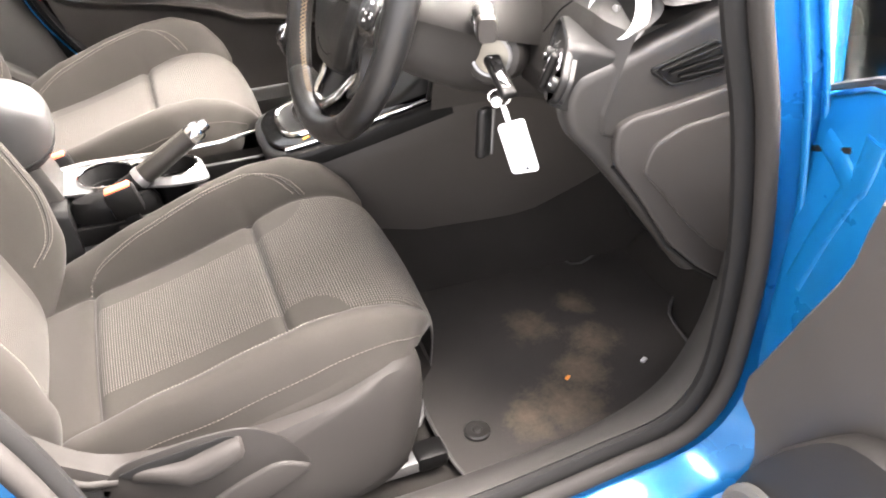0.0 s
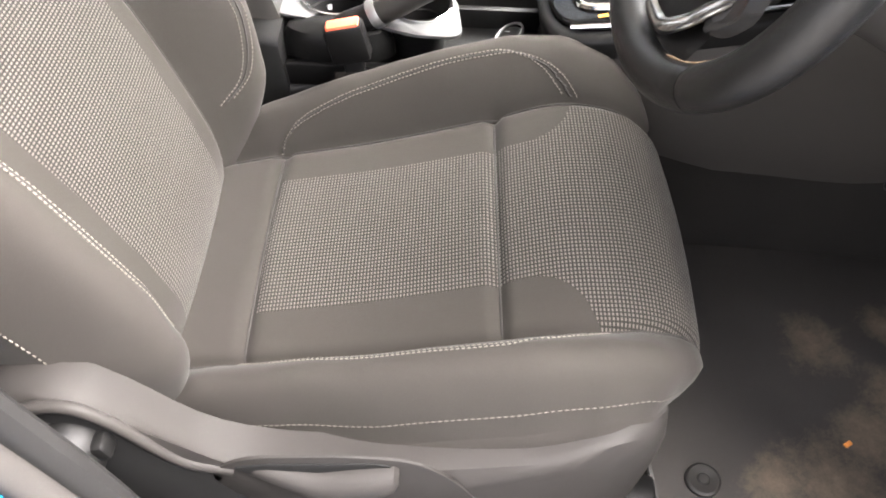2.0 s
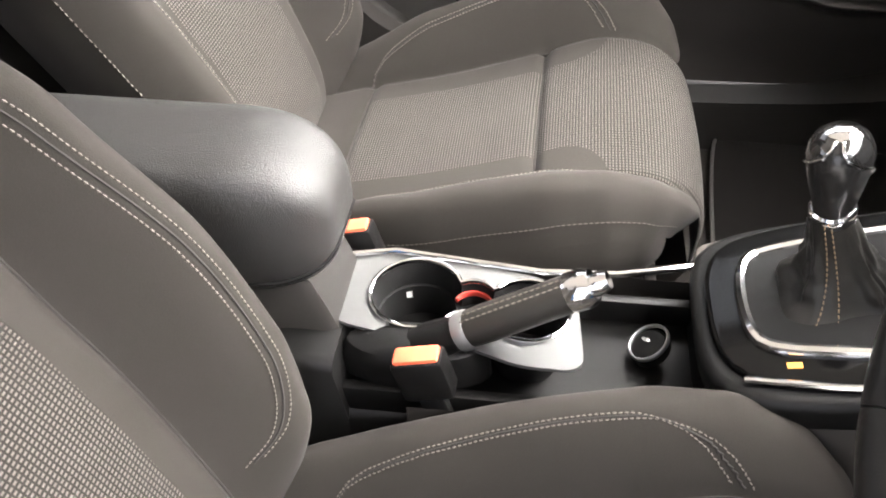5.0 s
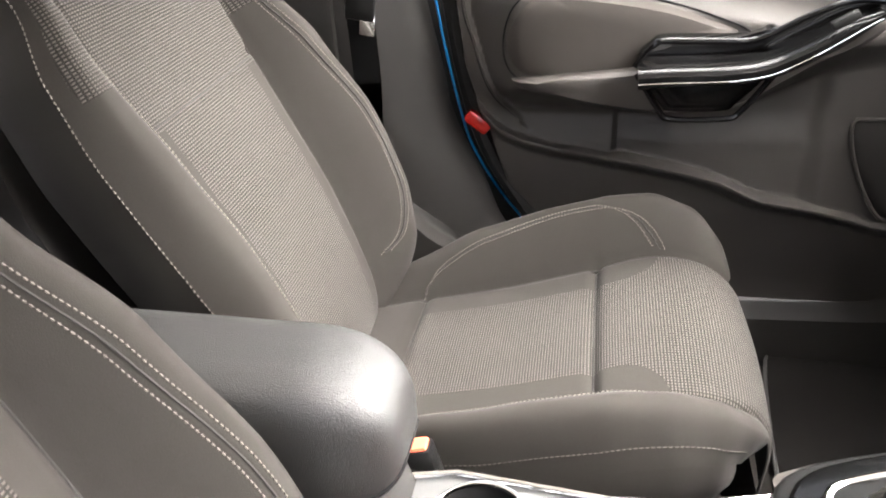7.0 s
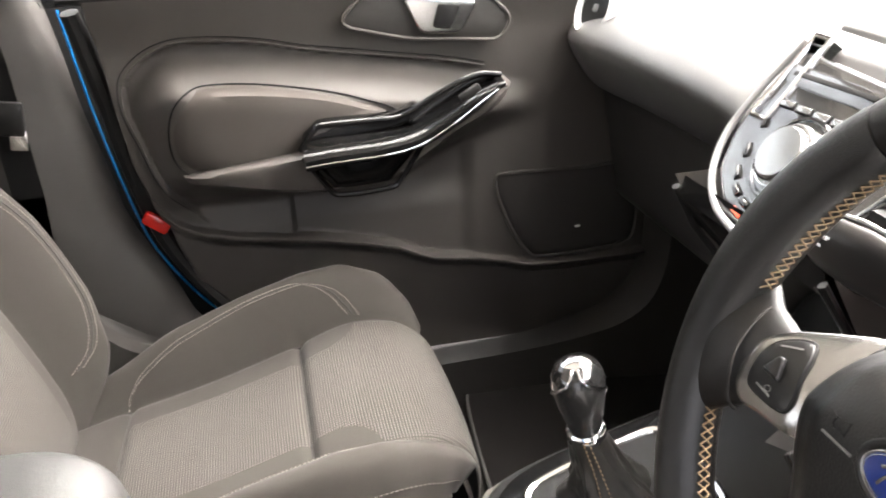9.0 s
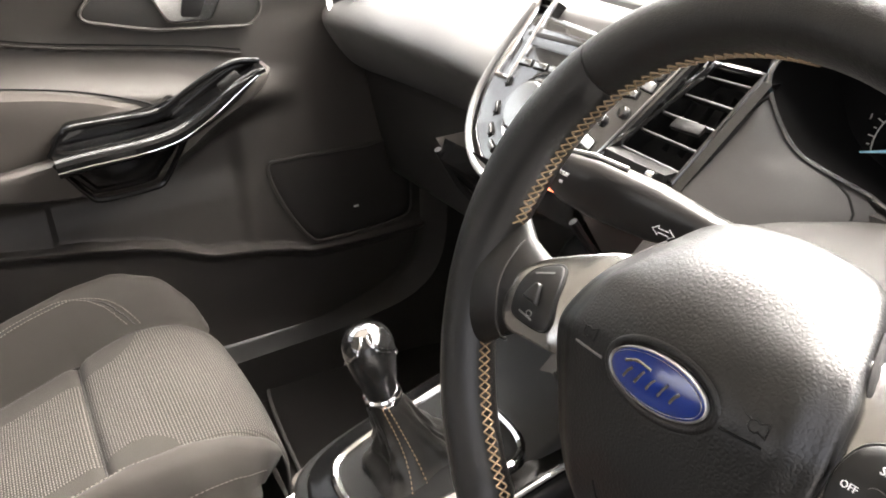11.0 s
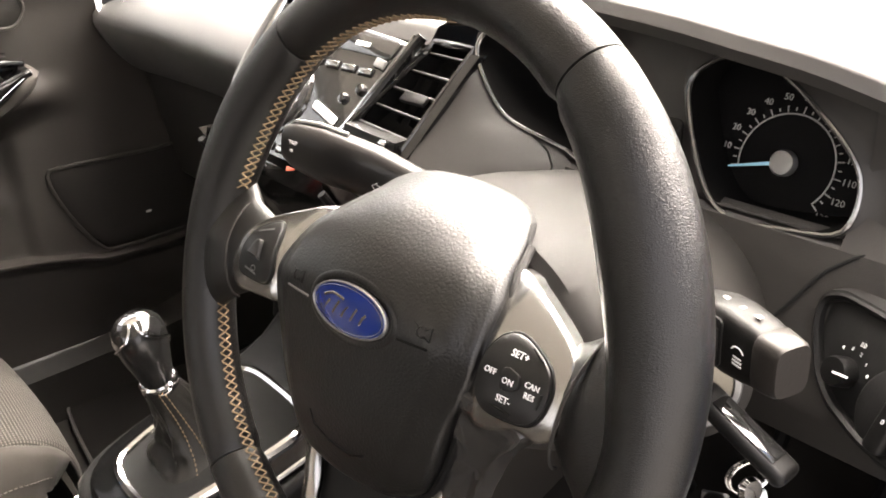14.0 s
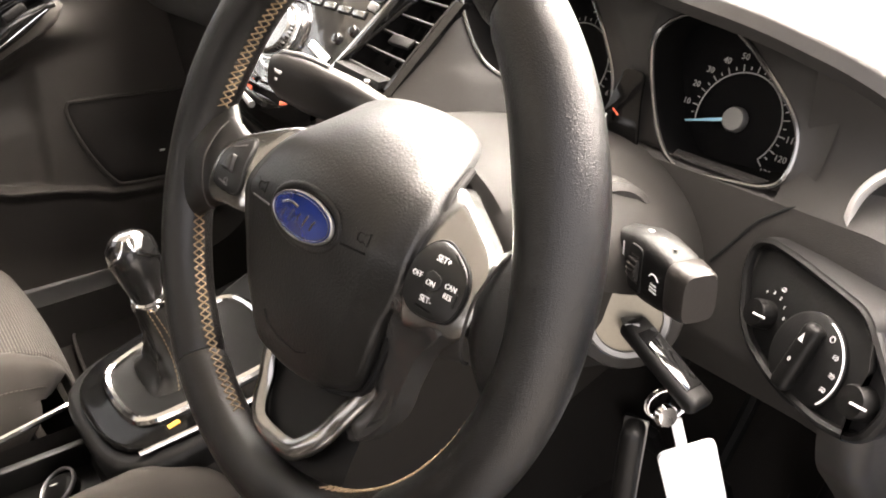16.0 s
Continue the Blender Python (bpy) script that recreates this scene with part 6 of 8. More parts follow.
# lower part of the stack down to the gear panel
bm = bmesh.new()
loft(bm, [[(x, 0.325 + s * w, z) for s in steps(-1, 1, 8)] for x, z, w in ((0.275, 0.948, 0.105), (0.272, 0.925, 0.112), (0.300, 0.890, 0.118), (0.345, 0.840, 0.118), (0.385, 0.775, 0.115), (0.395, 0.70, 0.11))], closed_ring=False)
part("lower_fascia", bm, GLOSS, stack, "gloss black lower fascia")
for s in (-1, 1):
    bm = bmesh.new()
    tube(bm, [(0.270, 0.325 + s * 0.112, 0.935), (0.296, 0.325 + s * 0.120, 0.890), (0.335, 0.325 + s * 0.121, 0.840), (0.345, 0.325 + s * 0.121, 0.780), (0.330, 0.325 + s * 0.119, 0.70)], 0.004, 8)
    part("lower_edge", bm, BLACK, stack, "black edge strip")
    bm = bmesh.new()
    loft(bm, [[(x, 0.325 + s * 0.119, z) for x, z in ((0.272, 0.945), (0.305, 0.885), (0.345, 0.830), (0.335, 0.68))], [(x, 0.325 + s * 0.125, z) for x, z in ((0.52, 0.945), (0.52, 0.885), (0.52, 0.83), (0.52, 0.68))]], closed_ring=False)
    part("side_cheek", bm, DOORSKIN, stack, "dark side cheek")

# vents
def slats(root, corners, n, frame_mat, label, depth=0.02):
    """A vent in a leaning frame: corners a, b (top), c, d (bottom) in world places."""
    a, b, c, d = [Vector(p) for p in corners]
    nrm = (b - a).cross(d - a).normalized()
    if nrm.x > 0:
        nrm = -nrm
    bm = bmesh.new()
    loop = line([a, b, c, d, a], 0.012)[:-1]
    tube(bm, loop, 0.0032, 8, closed=True)
    part("vent_frame", bm, frame_mat, root, label)
    bm = bmesh.new()
    bm.faces.new([bm.verts.new(p - nrm * depth) for p in (a, b, c, d)])
    part("vent_back", bm, MATTE, root, "black vent interior")
    for p0, p1 in ((a, b), (b, c), (c, d), (d, a)):
        bm = bmesh.new()
        bm.faces.new([bm.verts.new(p) for p in (p0, p1, p1 - nrm * depth, p0 - nrm * depth)])
        part("vent_wall", bm, MATTE, root)
    for i in range(n):
        f = (i + 0.5) / n
        p, q = a.lerp(d, f), b.lerp(c, f)
        down = (d - a).normalized()
        bm = bmesh.new()
        loft(bm, [[e - nrm * 0.003 + down * 0.0012, e - nrm * 0.003 - down * 0.0012, e - nrm * 0.016 - down * 0.004, e - nrm * 0.016 - down * 0.002] for e in (p, q)])
        blade = part("slat", bm, BLACK, root)
        bm = bmesh.new()
        tube(bm, [p - nrm * 0.0025, q - nrm * 0.0025], 0.0008, 6)
        part("slat_edge", bm, SATIN, blade, "thin bright front edge")
    return nrm
vent = thing("centre_vent", (0.35, 0.15, 0.96), "air vent with black slats and bright frame", "air vent", "air vents")
slats(vent, [(0.366, 0.170, 1.052), (0.366, 0.123, 1.052), (0.305, 0.142, 0.981), (0.301, 0.212, 0.988)], 5, GLOSS, "gloss black slanted vent frame")
bm = bmesh.new()
loft(bm, [[Vector((x, y, z)) + d for d in (Vector((-0.002, 0.003, 0)), Vector((-0.004, -0.001, 0.001)), Vector((-0.002, -0.008, 0.0)), Vector((0.006, -0.009, 0)), Vector((0.006, 0.003, 0)))] for x, y, z in ((0.363, 0.121, 1.049), (0.335, 0.130, 1.016), (0.303, 0.140, 0.978), (0.297, 0.148, 0.971), (0.294, 0.162, 0.967), (0.293, 0.180, 0.968))])
part("side_strip", bm, GLOSS, vent, "gloss black strip beside the slats")
part("vent_tab", rbox((0.010, 0.030, 0.0045), pose(0.333, 0.160, 1.013, 0, -35, 0), 0.0015), BLACK, vent, "grey vent tab")
bm = bmesh.new()
loft(bm, [[Vector((x, y, z)) + d for d in (Vector((-0.004, 0, 0.003)), Vector((-0.006, 0, -0.003)), Vector((0.006, 0, -0.006)), Vector((0.008, 0, 0.003)))] for x, y, z in ((0.304, 0.146, 0.984), (0.302, 0.175, 0.986), (0.300, 0.208, 0.989))])
part("vent_sill", bm, BLACK, vent, "grey bar below the slats")
part("vent_catch", rbox((0.004, 0.008, 0.004), pose(0.297, 0.158, 0.985, 0, -40, 0), 0.001), CHROME, vent, "small bright catch")
for k in range(5):
    part("fin", rbox((0.012, 0.0016, 0.055), pose(0.352, 0.118 + 0.016 * k, 1.008, 0, 43, 0), 0.0005), MATTE, vent)
vent = thing("passenger_stack_vent", (0.37, 0.40, 1.02), "narrow air vent at the passenger side of the stack", "air vent", "air vents")
slats(vent, [(0.372, 0.397, 1.076), (0.372, 0.377, 1.076), (0.323, 0.384, 1.009), (0.323, 0.406, 1.009)], 6, CHROME, "bright vent frame", 0.015)

def round_vent(name, place, nrm, r, ring_mat, label):
    nrm = Vector(nrm).normalized()
    m = Matrix.Translation(place) @ nrm.to_track_quat("Z", "Y").to_matrix().to_4x4()
    root = thing(name, place, label, "air vent", "air vents")
    part("ring", lathe([(r * 0.80, -0.012), (r * 0.82, 0.004), (r * 0.88, 0.008), (r * 0.96, 0.005), (r, -0.002), (r, -0.012)], 48, m), ring_mat, root, "satin white ring")
    part("barrel", lathe([(r * 0.80, -0.001), (r * 0.76, -0.006), (r * 0.70, -0.02), (0.001, -0.02)], 36, m), BLACK, root, "black vent barrel")
    for i in (-1, 0, 1):
        part("slat", rbox((r * 1.25 * (1 - 0.12 * abs(i)), 0.003, 0.014), m @ pose(0, i * r * 0.38, -0.010, 20, 0, 0), 0.001), BLACK, root)
    part("vent_tab", rbox((0.010, 0.012, 0.010), m @ pose(0, 0, -0.001), 0.003), SATIN, root)
RINGW = mat("pale_satin", (0.62, 0.62, 0.61), (0.70, 0.70, 0.69), 0.3, 0.5, bump=0)
round_vent("side_vent", (0.392, -0.248, 0.981), (-1, -0.25, 0.32), 0.038, RINGW, "round air vent with pale satin ring")
round_vent("side_vent", (0.398, 0.958, 1.028), (-1, -0.15, 0.35), 0.050, RINGW, "round air vent with pale satin ring")

# dash end by the driver's door
ENDSKIN = leather("end_cover_skin", (0.022, 0.020, 0.0185), (0.030, 0.0275, 0.0255), 0.5, 900, 0.2, 0.0004)
end = thing("dash_end_panel", (0.44, -0.28, 0.66), "grey-brown end panel of the dashboard with a slatted vent", "panel")
def end_plate(out, y, d, material, label, r=0.008):
    return part(label[0], plate(rounded([(x, z) for x, z in out], 0.012, 4), d, Matrix.Translation((0, y, 0)) @ pose(0, 0, 0, 90, 0, 0), r, 3), material, end, label[1])
end_plate([(0.330, 0.852), (0.320, 0.880), (0.321, 0.906), (0.334, 0.926), (0.372, 0.936), (0.400, 0.940), (0.450, 0.957), (0.60, 1.005), (0.60, 0.60), (0.52, 0.61), (0.42, 0.745), (0.372, 0.805)], -0.255, 0.026, DASH, ("upper_end", "grained dashboard end"), 0.014)
end_plate([(0.381, 0.842), (0.384, 0.859), (0.404, 0.869), (0.449, 0.873), (0.532, 0.885), (0.598, 0.890), (0.598, 0.592), (0.574, 0.593), (0.531, 0.624), (0.479, 0.675), (0.426, 0.755), (0.384, 0.811)], -0.280, 0.012, ENDSKIN, ("lower_cover", "grey-brown lower cover"), 0.005)
end_plate([(0.420, 0.796), (0.430, 0.830), (0.470, 0.848), (0.542, 0.854), (0.596, 0.852), (0.596, 0.630), (0.552, 0.650), (0.497, 0.705), (0.446, 0.768)], -0.292, 0.005, ENDSKIN, ("cover_swage", "raised swage of the cover"), 0.004)
bm = bmesh.new()
tube(bm, [(x, -0.2825, z) for x, z in ((0.386, 0.806), (0.428, 0.750), (0.481, 0.670), (0.533, 0.619), (0.575, 0.589))], 0.003, 6)
part("cover_joint", bm, MATTE, end, "dark joint along the cover")
part("vent_mouth", plate(rounded([(0.423, 0.920), (0.505, 0.942), (0.526, 0.916), (0.521, 0.901), (0.452, 0.897)], 0.006), 0.003, Matrix.Translation((0, -0.280, 0)) @ pose(0, 0, 0, 90, 0, 0), 0.001), MATTE, end, "black vent mouth")
part("mouth_rim", band(rounded([(0.423, 0.920), (0.505, 0.942), (0.526, 0.916), (0.521, 0.901), (0.452, 0.897)], 0.006), 0.005, 0.003, Matrix.Translation((0, -0.282, 0)) @ pose(0, 0, 0, 90, 0, 0)), BLACK, end, "rounded rim of the vent")
for i in range(3):
    part("slat", rbox((0.078 - 0.006 * i, 0.008, 0.003), pose(0.472 + 0.010 * i, -0.285, 0.9275 - 0.0095 * i, 0, -13 + 5 * i, 0), 0.001), BLACK, end)

# light switch panel
lz_ = Vector((-0.871, 0.365, 0.33)).normalized()
lx_ = Vector((-0.387, -0.922, 0.0)).normalized()
lm = Matrix.Translation((0.337, -0.232, 0.915)) @ Matrix((lx_, lz_.cross(lx_), lz_)).transposed().to_4x4()
lights = thing("light_switch_panel", (0.36, -0.235, 0.90), "black light switch panel with rotary knobs", "switch panel")
out = rounded([(-0.064, 0.034), (-0.062, 0.018), (-0.046, -0.006), (-0.032, -0.016), (-0.003, -0.0235), (0.040, -0.0225), (0.064, -0.015), (0.068, 0.012), (0.030, 0.040), (-0.027, 0.042), (-0.052, 0.041)], 0.010, 5)
bm = bmesh.new()
loft(bm, [[(0.002 + (x - 0.002) * k, 0.008 + (y - 0.008) * k2, z) for x, y in out] for k, k2, z in ((0.99, 0.98, -0.002), (1.0, 1.0, 0.009), (1.012, 1.03, 0.0120), (1.035, 1.09, 0.0115), (1.055, 1.15, 0.004), (1.06, 1.18, -0.012), (1.06, 1.18, -0.05))], caps=False)
bm.transform(lm)
for v in bm.verts:
    v.co.y = max(v.co.y, -0.276)
part("hollow_rim", bm, RUBBER, lights, "grained rounded rim of the hollow")
PANELB = mat("switch_black", (0.004, 0.004, 0.004), (0.007, 0.007, 0.007), 0.5, spec=0.3)
part("panel", plate(out, 0.010, lm @ pose(0, 0, -0.002), 0.003), PANELB, lights, "black panel")
part("panel_edge", band(out, 0.006, 0.005, lm @ pose(0, 0, 0.008)), BLACK, lights, "black surround")
for x, y, r, lab in ((-0.032, 0.003, 0.0088, "beam height knob"), (0.053, 0.001, 0.0092, "fog lamp knob")):
    k = part("knob", lathe([(r, 0.006), (r, 0.016), (r * 0.9, 0.0185), (0.001, 0.019)], 26, lm @ pose(x, y, 0)), BLACK, lights, lab)
    part("pointer", rbox((0.010, 0.0012, 0.0006), lm @ pose(x + 0.006, y + 0.001, 0.0192, 0, 0, 12), 0), PRINT, k, "white pointer")
part("rotary_plate", lathe([(0.027, 0.006), (0.027, 0.010), (0.025, 0.0115), (0.001, 0.0115)], 40, lm @ pose(0.010, -0.001, 0)), PANELB, lights, "round black dial")
rot = part("rotary_switch", rbox((0.012, 0.042, 0.011), lm @ pose(0.009, -0.001, 0.0145, 0, 0, -4), 0.004, 3), BLACK, lights, "black rotary light switch")
part("pointer", plate([(-0.0018, 0), (0.0018, 0), (0, 0.005)], 0.0004, lm @ pose(0.0095, 0.009, 0.0203, 0, 0, -4), 0), PRINT, rot, "white pointer")
letters("0", 0.004, lm @ pose(0.009, -0.003, 0.0203), PRINT, rot)
bm = bmesh.new()
tube(bm, [lm @ Vector((0.010 + 0.026 * math.cos(a), -0.001 + 0.026 * math.sin(a), 0.0112)) for a in steps(radians(-35), radians(80), 20)], 0.0006, 5)
part("dial_arc", bm, PRINT, lights, "white arc")
def lamp_symbol(m):
    """A small lamp outline with three rays."""
    b = bmesh.new()
    tube(b, [m @ Vector((0.0004 + 0.0012 * math.cos(a), 0.0013 * math.sin(a), 0)) for a in steps(-1.6, 1.6, 9)], 0.0002, 4, closed=True)
    for y in (-0.0010, 0.0, 0.0010):
        tube(b, [m @ Vector((-0.0018, y - 0.0003, 0)), m @ Vector((-0.0004, y, 0))], 0.0002, 4)
    part("symbol", b, PRINT, lights, "white lamp symbol")
part("symbol", band(ellipse(0.0016, 0.0016, 16), 0.0004, 0.0003, lm @ pose(0.010 + 0.0215 * math.cos(radians(62)), -0.001 + 0.0215 * math.sin(radians(62)), 0.0117)), PRINT, lights, "white ring symbol")
for a in (35, 8, -16):
    lamp_symbol(lm @ pose(0.010 + 0.0215 * math.cos(radians(a)), -0.001 + 0.0215 * math.sin(radians(a)), 0.0118))
for i, s in enumerate(("4", "3", "2", "1", "0")):
    a = radians(125 - 26 * i)
    letters(s, 0.0030, lm @ pose(-0.032 + 0.014 * math.cos(a), 0.003 + 0.014 * math.sin(a), 0.0084), PRINT, lights)
lamp_symbol(lm @ pose(-0.029, 0.022, 0.0085))

# ---------- steering column ----------
SHROUD = mat("shroud_plastic", (0.024, 0.0225, 0.021), (0.032, 0.030, 0.028), 0.55, fine=1600, bump=0.10, spec=0.22)
col = thing("steering_column", (0.30, -0.037, 0.90), "grey plastic steering column shroud", "column")
def col_ring(d, w, hu, hl, n=32):
    out = []
    for j in range(n):
        a = 2 * math.pi * j / n
        c, s = math.cos(a), math.sin(a)
        x = w * math.copysign(abs(c) ** 0.7, c)
        y = (hu if s > 0 else hl) * math.copysign(abs(s) ** 0.75, s)
        out.append(wm @ Vector((x, y, -d)))
    return out
bm = bmesh.new()
loft(bm, [col_ring(*v) for v in ((0.046, 0.050, 0.036, 0.046), (0.050, 0.076, 0.044, 0.060), (0.056, 0.088, 0.046, 0.066), (0.066, 0.094, 0.050, 0.072), (0.10, 0.100, 0.058, 0.080), (0.15, 0.100, 0.062, 0.087), (0.22, 0.094, 0.060, 0.088), (0.30, 0.090, 0.05, 0.080), (0.34, 0.090, 0.04, 0.05))])
part("shroud", bm, SHROUD, col, "grey plastic shroud")
# soft hood that bridges the column and the instruments
bm = bmesh.new()
loft(bm, [[wm @ Vector((w * math.cos(a), h * math.sin(a) - 0.004, -d)) for a in steps(radians(6), radians(184), 44)] for d, w, h in ((0.042, 0.096, 0.056), (0.045, 0.104, 0.062), (0.055, 0.110, 0.066), (0.072, 0.116, 0.070), (0.088, 0.123, 0.0725), (0.105, 0.131, 0.0765), (0.14, 0.138, 0.083), (0.18, 0.128, 0.088), (0.235, 0.118, 0.090))], closed_ring=False)
bmesh.ops.solidify(bm, geom=list(bm.faces), thickness=0.004)
part("column_hood", bm, SHROUD, col, "grained grey hood over the column")
# stalks
STALKGREY = mat("stalk_satin", (0.010, 0.0095, 0.009), (0.015, 0.014, 0.0135), 0.32, fine=2500, bump=0.04, spec=0.45)
def stalk(name, base, tip, up, label, right):
    root = thing(name, base, label, "stalk", "column stalks")
    b, t = Vector(base), Vector(tip)
    ax = (t - b).normalized()
    uv_ = (Vector(up) - ax * Vector(up).dot(ax)).normalized()
    side = ax.cross(uv_)
    L_ = (t - b).length
    bm = bmesh.new()
    rows = []
    secs = ((0.0, 0.0095, 0.009), (0.20, 0.0105, 0.0095), (0.34, 0.0140, 0.0112), (0.48, 0.0180, 0.0125), (0.62, 0.0190, 0.0128), (0.78, 0.0172, 0.0122), (0.86, 0.0152, 0.0112)) if right else ((0.0, 0.011, 0.009), (0.2, 0.013, 0.010), (0.45, 0.019, 0.012), (0.75, 0.0205, 0.012), (0.92, 0.018, 0.010), (1.0, 0.013, 0.007))
    for f, w, h in secs:
        c = b + ax * (L_ * f)
        q_ = 0.5 if right else 0.8
        rows.append([c + uv_ * (w * math.copysign(abs(math.cos(a)) ** q_, math.cos(a))) + side * (h * math.copysign(abs(math.sin(a)) ** q_, math.sin(a))) for a in steps(0, 2 * math.pi * 23 / 24, 23)])
    loft(bm, rows)
    part("arm", bm, BLACK if right else STALKGREY, root, "black plastic arm" if right else "satin dark grey arm")
    m = Matrix.Translation(b) @ Matrix((ax, uv_, side)).transposed().to_4x4()
    return root, m, L_
root, m, L_ = stalk("wiper_stalk", (0.287, -0.118, 0.962), (0.256, -0.209, 0.965), (0, 0.1, 1), "black wiper stalk with grey tip and thumb wheel", True)
bm = bmesh.new()
loft(bm, [[m @ Vector((L_ * f, w * math.copysign(abs(math.cos(a)) ** 0.5, math.cos(a)), h * math.copysign(abs(math.sin(a)) ** 0.5, math.sin(a)))) for a in steps(0, 2 * math.pi * 23 / 24, 23)] for f, w, h in ((0.84, 0.0152, 0.0112), (0.86, 0.0160, 0.0120), (0.975, 0.0145, 0.0112), (1.0, 0.0132, 0.0100))])
part("tip", bm, mat("stalk_tip", (0.014, 0.0125, 0.0115), (0.020, 0.018, 0.0165), 0.38, spec=0.3), root, "satin grey end")
part("wheel_recess", plate(rounded([(-0.0062, -0.0135), (0.0062, -0.0135), (0.0062, 0.0135), (-0.0062, 0.0135)], 0.004), 0.0012, m @ pose(L_ * 0.58, 0.001, 0.0122), 0.0004), MATTE, root, "dark oval recess")
drum = part("thumb_wheel", lathe([(0.0085, -0.0042), (0.0100, -0.0036), (0.0100, 0.0036), (0.0085, 0.0042)], 24, m @ pose(L_ * 0.58, 0.001, 0.0062, 0, 90, 0)), BLACK, root, "ribbed thumb wheel")
bm = bmesh.new()
for k in range(9):
    a = radians(-64 + 16 * k)
    tube(bm, [m @ Vector((L_ * 0.58 + dx, 0.001 + 0.0103 * math.sin(a), 0.0062 + 0.0103 * math.cos(a))) for dx in (-0.0036, 0.0036)], 0.0007, 5)
part("wheel_ribs", bm, PLASTIC, drum, "fine ribs")
bm = bmesh.new()
for y, w in ((-0.001, 0.0052), (-0.003, 0.0064), (-0.005, 0.0064)):
    rbox((w, 0.0010, 0.0003), m @ pose(L_ * 0.76, y, 0.0126), 0, bm=bm)
tube(bm, [m @ Vector((L_ * 0.76 + 0.0042 * math.cos(a), 0.0015 + 0.0036 * math.sin(a), 0.0127)) for a in steps(0.3, 2.8, 9)], 0.0004, 4)
part("symbol", bm, PRINT, root, "white wiper symbol")
part("symbol", rbox((0.0007, 0.021, 0.0004), m @ pose(L_ * 0.44, 0.001, 0.0127), 0), PRINT, root, "white line")
for y in (0.004, -0.004):
    part("symbol", band(ellipse(0.0026, 0.0020, 14), 0.0005, 0.0003, m @ pose(L_ * 0.33, y, 0.0117)), PRINT, root, "white washer symbol")
for f in (0.52, 0.64, 0.76):
    part("symbol", rbox((0.0034, 0.0004, 0.0026), m @ pose(L_ * f, 0.0186, 0.001), 0), DIALP, root, "white print mark")
part("collar", lathe([(0.030, -0.012), (0.030, 0.0), (0.026, 0.004), (0.001, 0.006)], 30, m @ pose(0.004, 0, 0, 0, 90, 0)), PLASTIC, root, "round column boss")
root, m, L_ = stalk("indicator_stalk", (0.257, 0.026, 0.984), (0.214, 0.160, 1.006), (0, 0.1, 1), "black plastic indicator stalk with white symbols", False)
bm = bmesh.new()
tube(bm, [m @ Vector((L_ * 0.36 + x, y - 0.004, -0.0119)) for x, y in ((-0.0075, 0), (-0.0035, 0.0032), (-0.0035, 0.0014), (0.0035, 0.0014), (0.0035, 0.0032), (0.0075, 0), (0.0035, -0.0032), (0.0035, -0.0014), (-0.0035, -0.0014), (-0.0035, -0.0032))], 0.00035, 4, closed=True)
part("symbol", bm, PRINT, root, "white two-headed arrow outline")
letters("TRIP", 0.0040, m @ pose(L_ * 0.90, 0.006, -0.0112, 0, 180, 0), PRINT, root)
bm = bmesh.new()
tube(bm, [m @ Vector((L_ * f, y, z)) for f, y, z in ((0.62, 0.021, -0.001), (0.80, 0.0215, -0.001), (0.94, 0.018, -0.001), (1.0, 0.010, 0.0), (1.0, -0.010, 0.0))], 0.0016, 6)
part("edge_strip", bm, SATIN, root, "satin edge")
part("symbol", rbox((0.0022, 0.0018, 0.0005), m @ pose(L_ * 0.91, 0.000, -0.0112), 0), PRINT, root, "white print mark")

# ignition lock, key and key ring
LK = Vector((0.291, -0.141, 0.907))
ln = Vector((-0.62, -0.75, 0.22)).normalized()
im = Matrix.Translation(LK) @ ln.to_track_quat("Z", "Y").to_matrix().to_4x4()
lock = thing("ignition_lock", tuple(LK), "ignition lock with bright ring on the steering column", "ignition lock")
part("boss", lathe([(0.038, -0.040), (0.037, -0.010), (0.034, -0.003), (0.027, -0.001)], 40, im), PLASTIC, lock, "grey plastic boss")
part("lock_ring", lathe([(0.0262, -0.003), (0.0262, 0.0010), (0.0250, 0.002), (0.0215, 0.0015), (0.021, -0.003)], 40, im), SATIN, lock, "bright ring")
part("lock_face", lathe([(0.0212, 0.0), (0.012, 0.0008), (0.001, 0.0008)], 36, im), mat("lock_face_metal", (0.15, 0.14, 0.115), (0.21, 0.195, 0.165), 0.36, 0.85), lock, "grey lock face")
key = thing("car_key", tuple(LK), "black car key in the ignition lock", "key")
k0, k1 = LK + ln * 0.004, Vector((0.288, -0.192, 0.885))
kd = (k1 - k0).normalized()
fm = Matrix.Translation(k0.lerp(k1, 0.55)) @ kd.to_track_quat("X", "Z").to_matrix().to_4x4()
part("blade", rbox((0.026, 0.009, 0.0025), Matrix.Translation(LK) @ ln.to_track_quat("X", "Z").to_matrix().to_4x4(), 0.0005), SATIN, key, "steel blade")
part("fob", rbox((0.066, 0.021, 0.011), fm @ pose(0.004, 0, 0), 0.005, 4), BLACK, key, "black plastic fob")
part("fob_panel", rbox((0.044, 0.014, 0.003), fm @ pose(0.004, 0, 0.0048), 0.001), GLOSS, key, "gloss black panel")
kr = Vector((0.283, -0.184, 0.872))
keyring = thing("key_ring", tuple(kr), "steel split ring with a round charm", "key ring")
bm = bmesh.new()
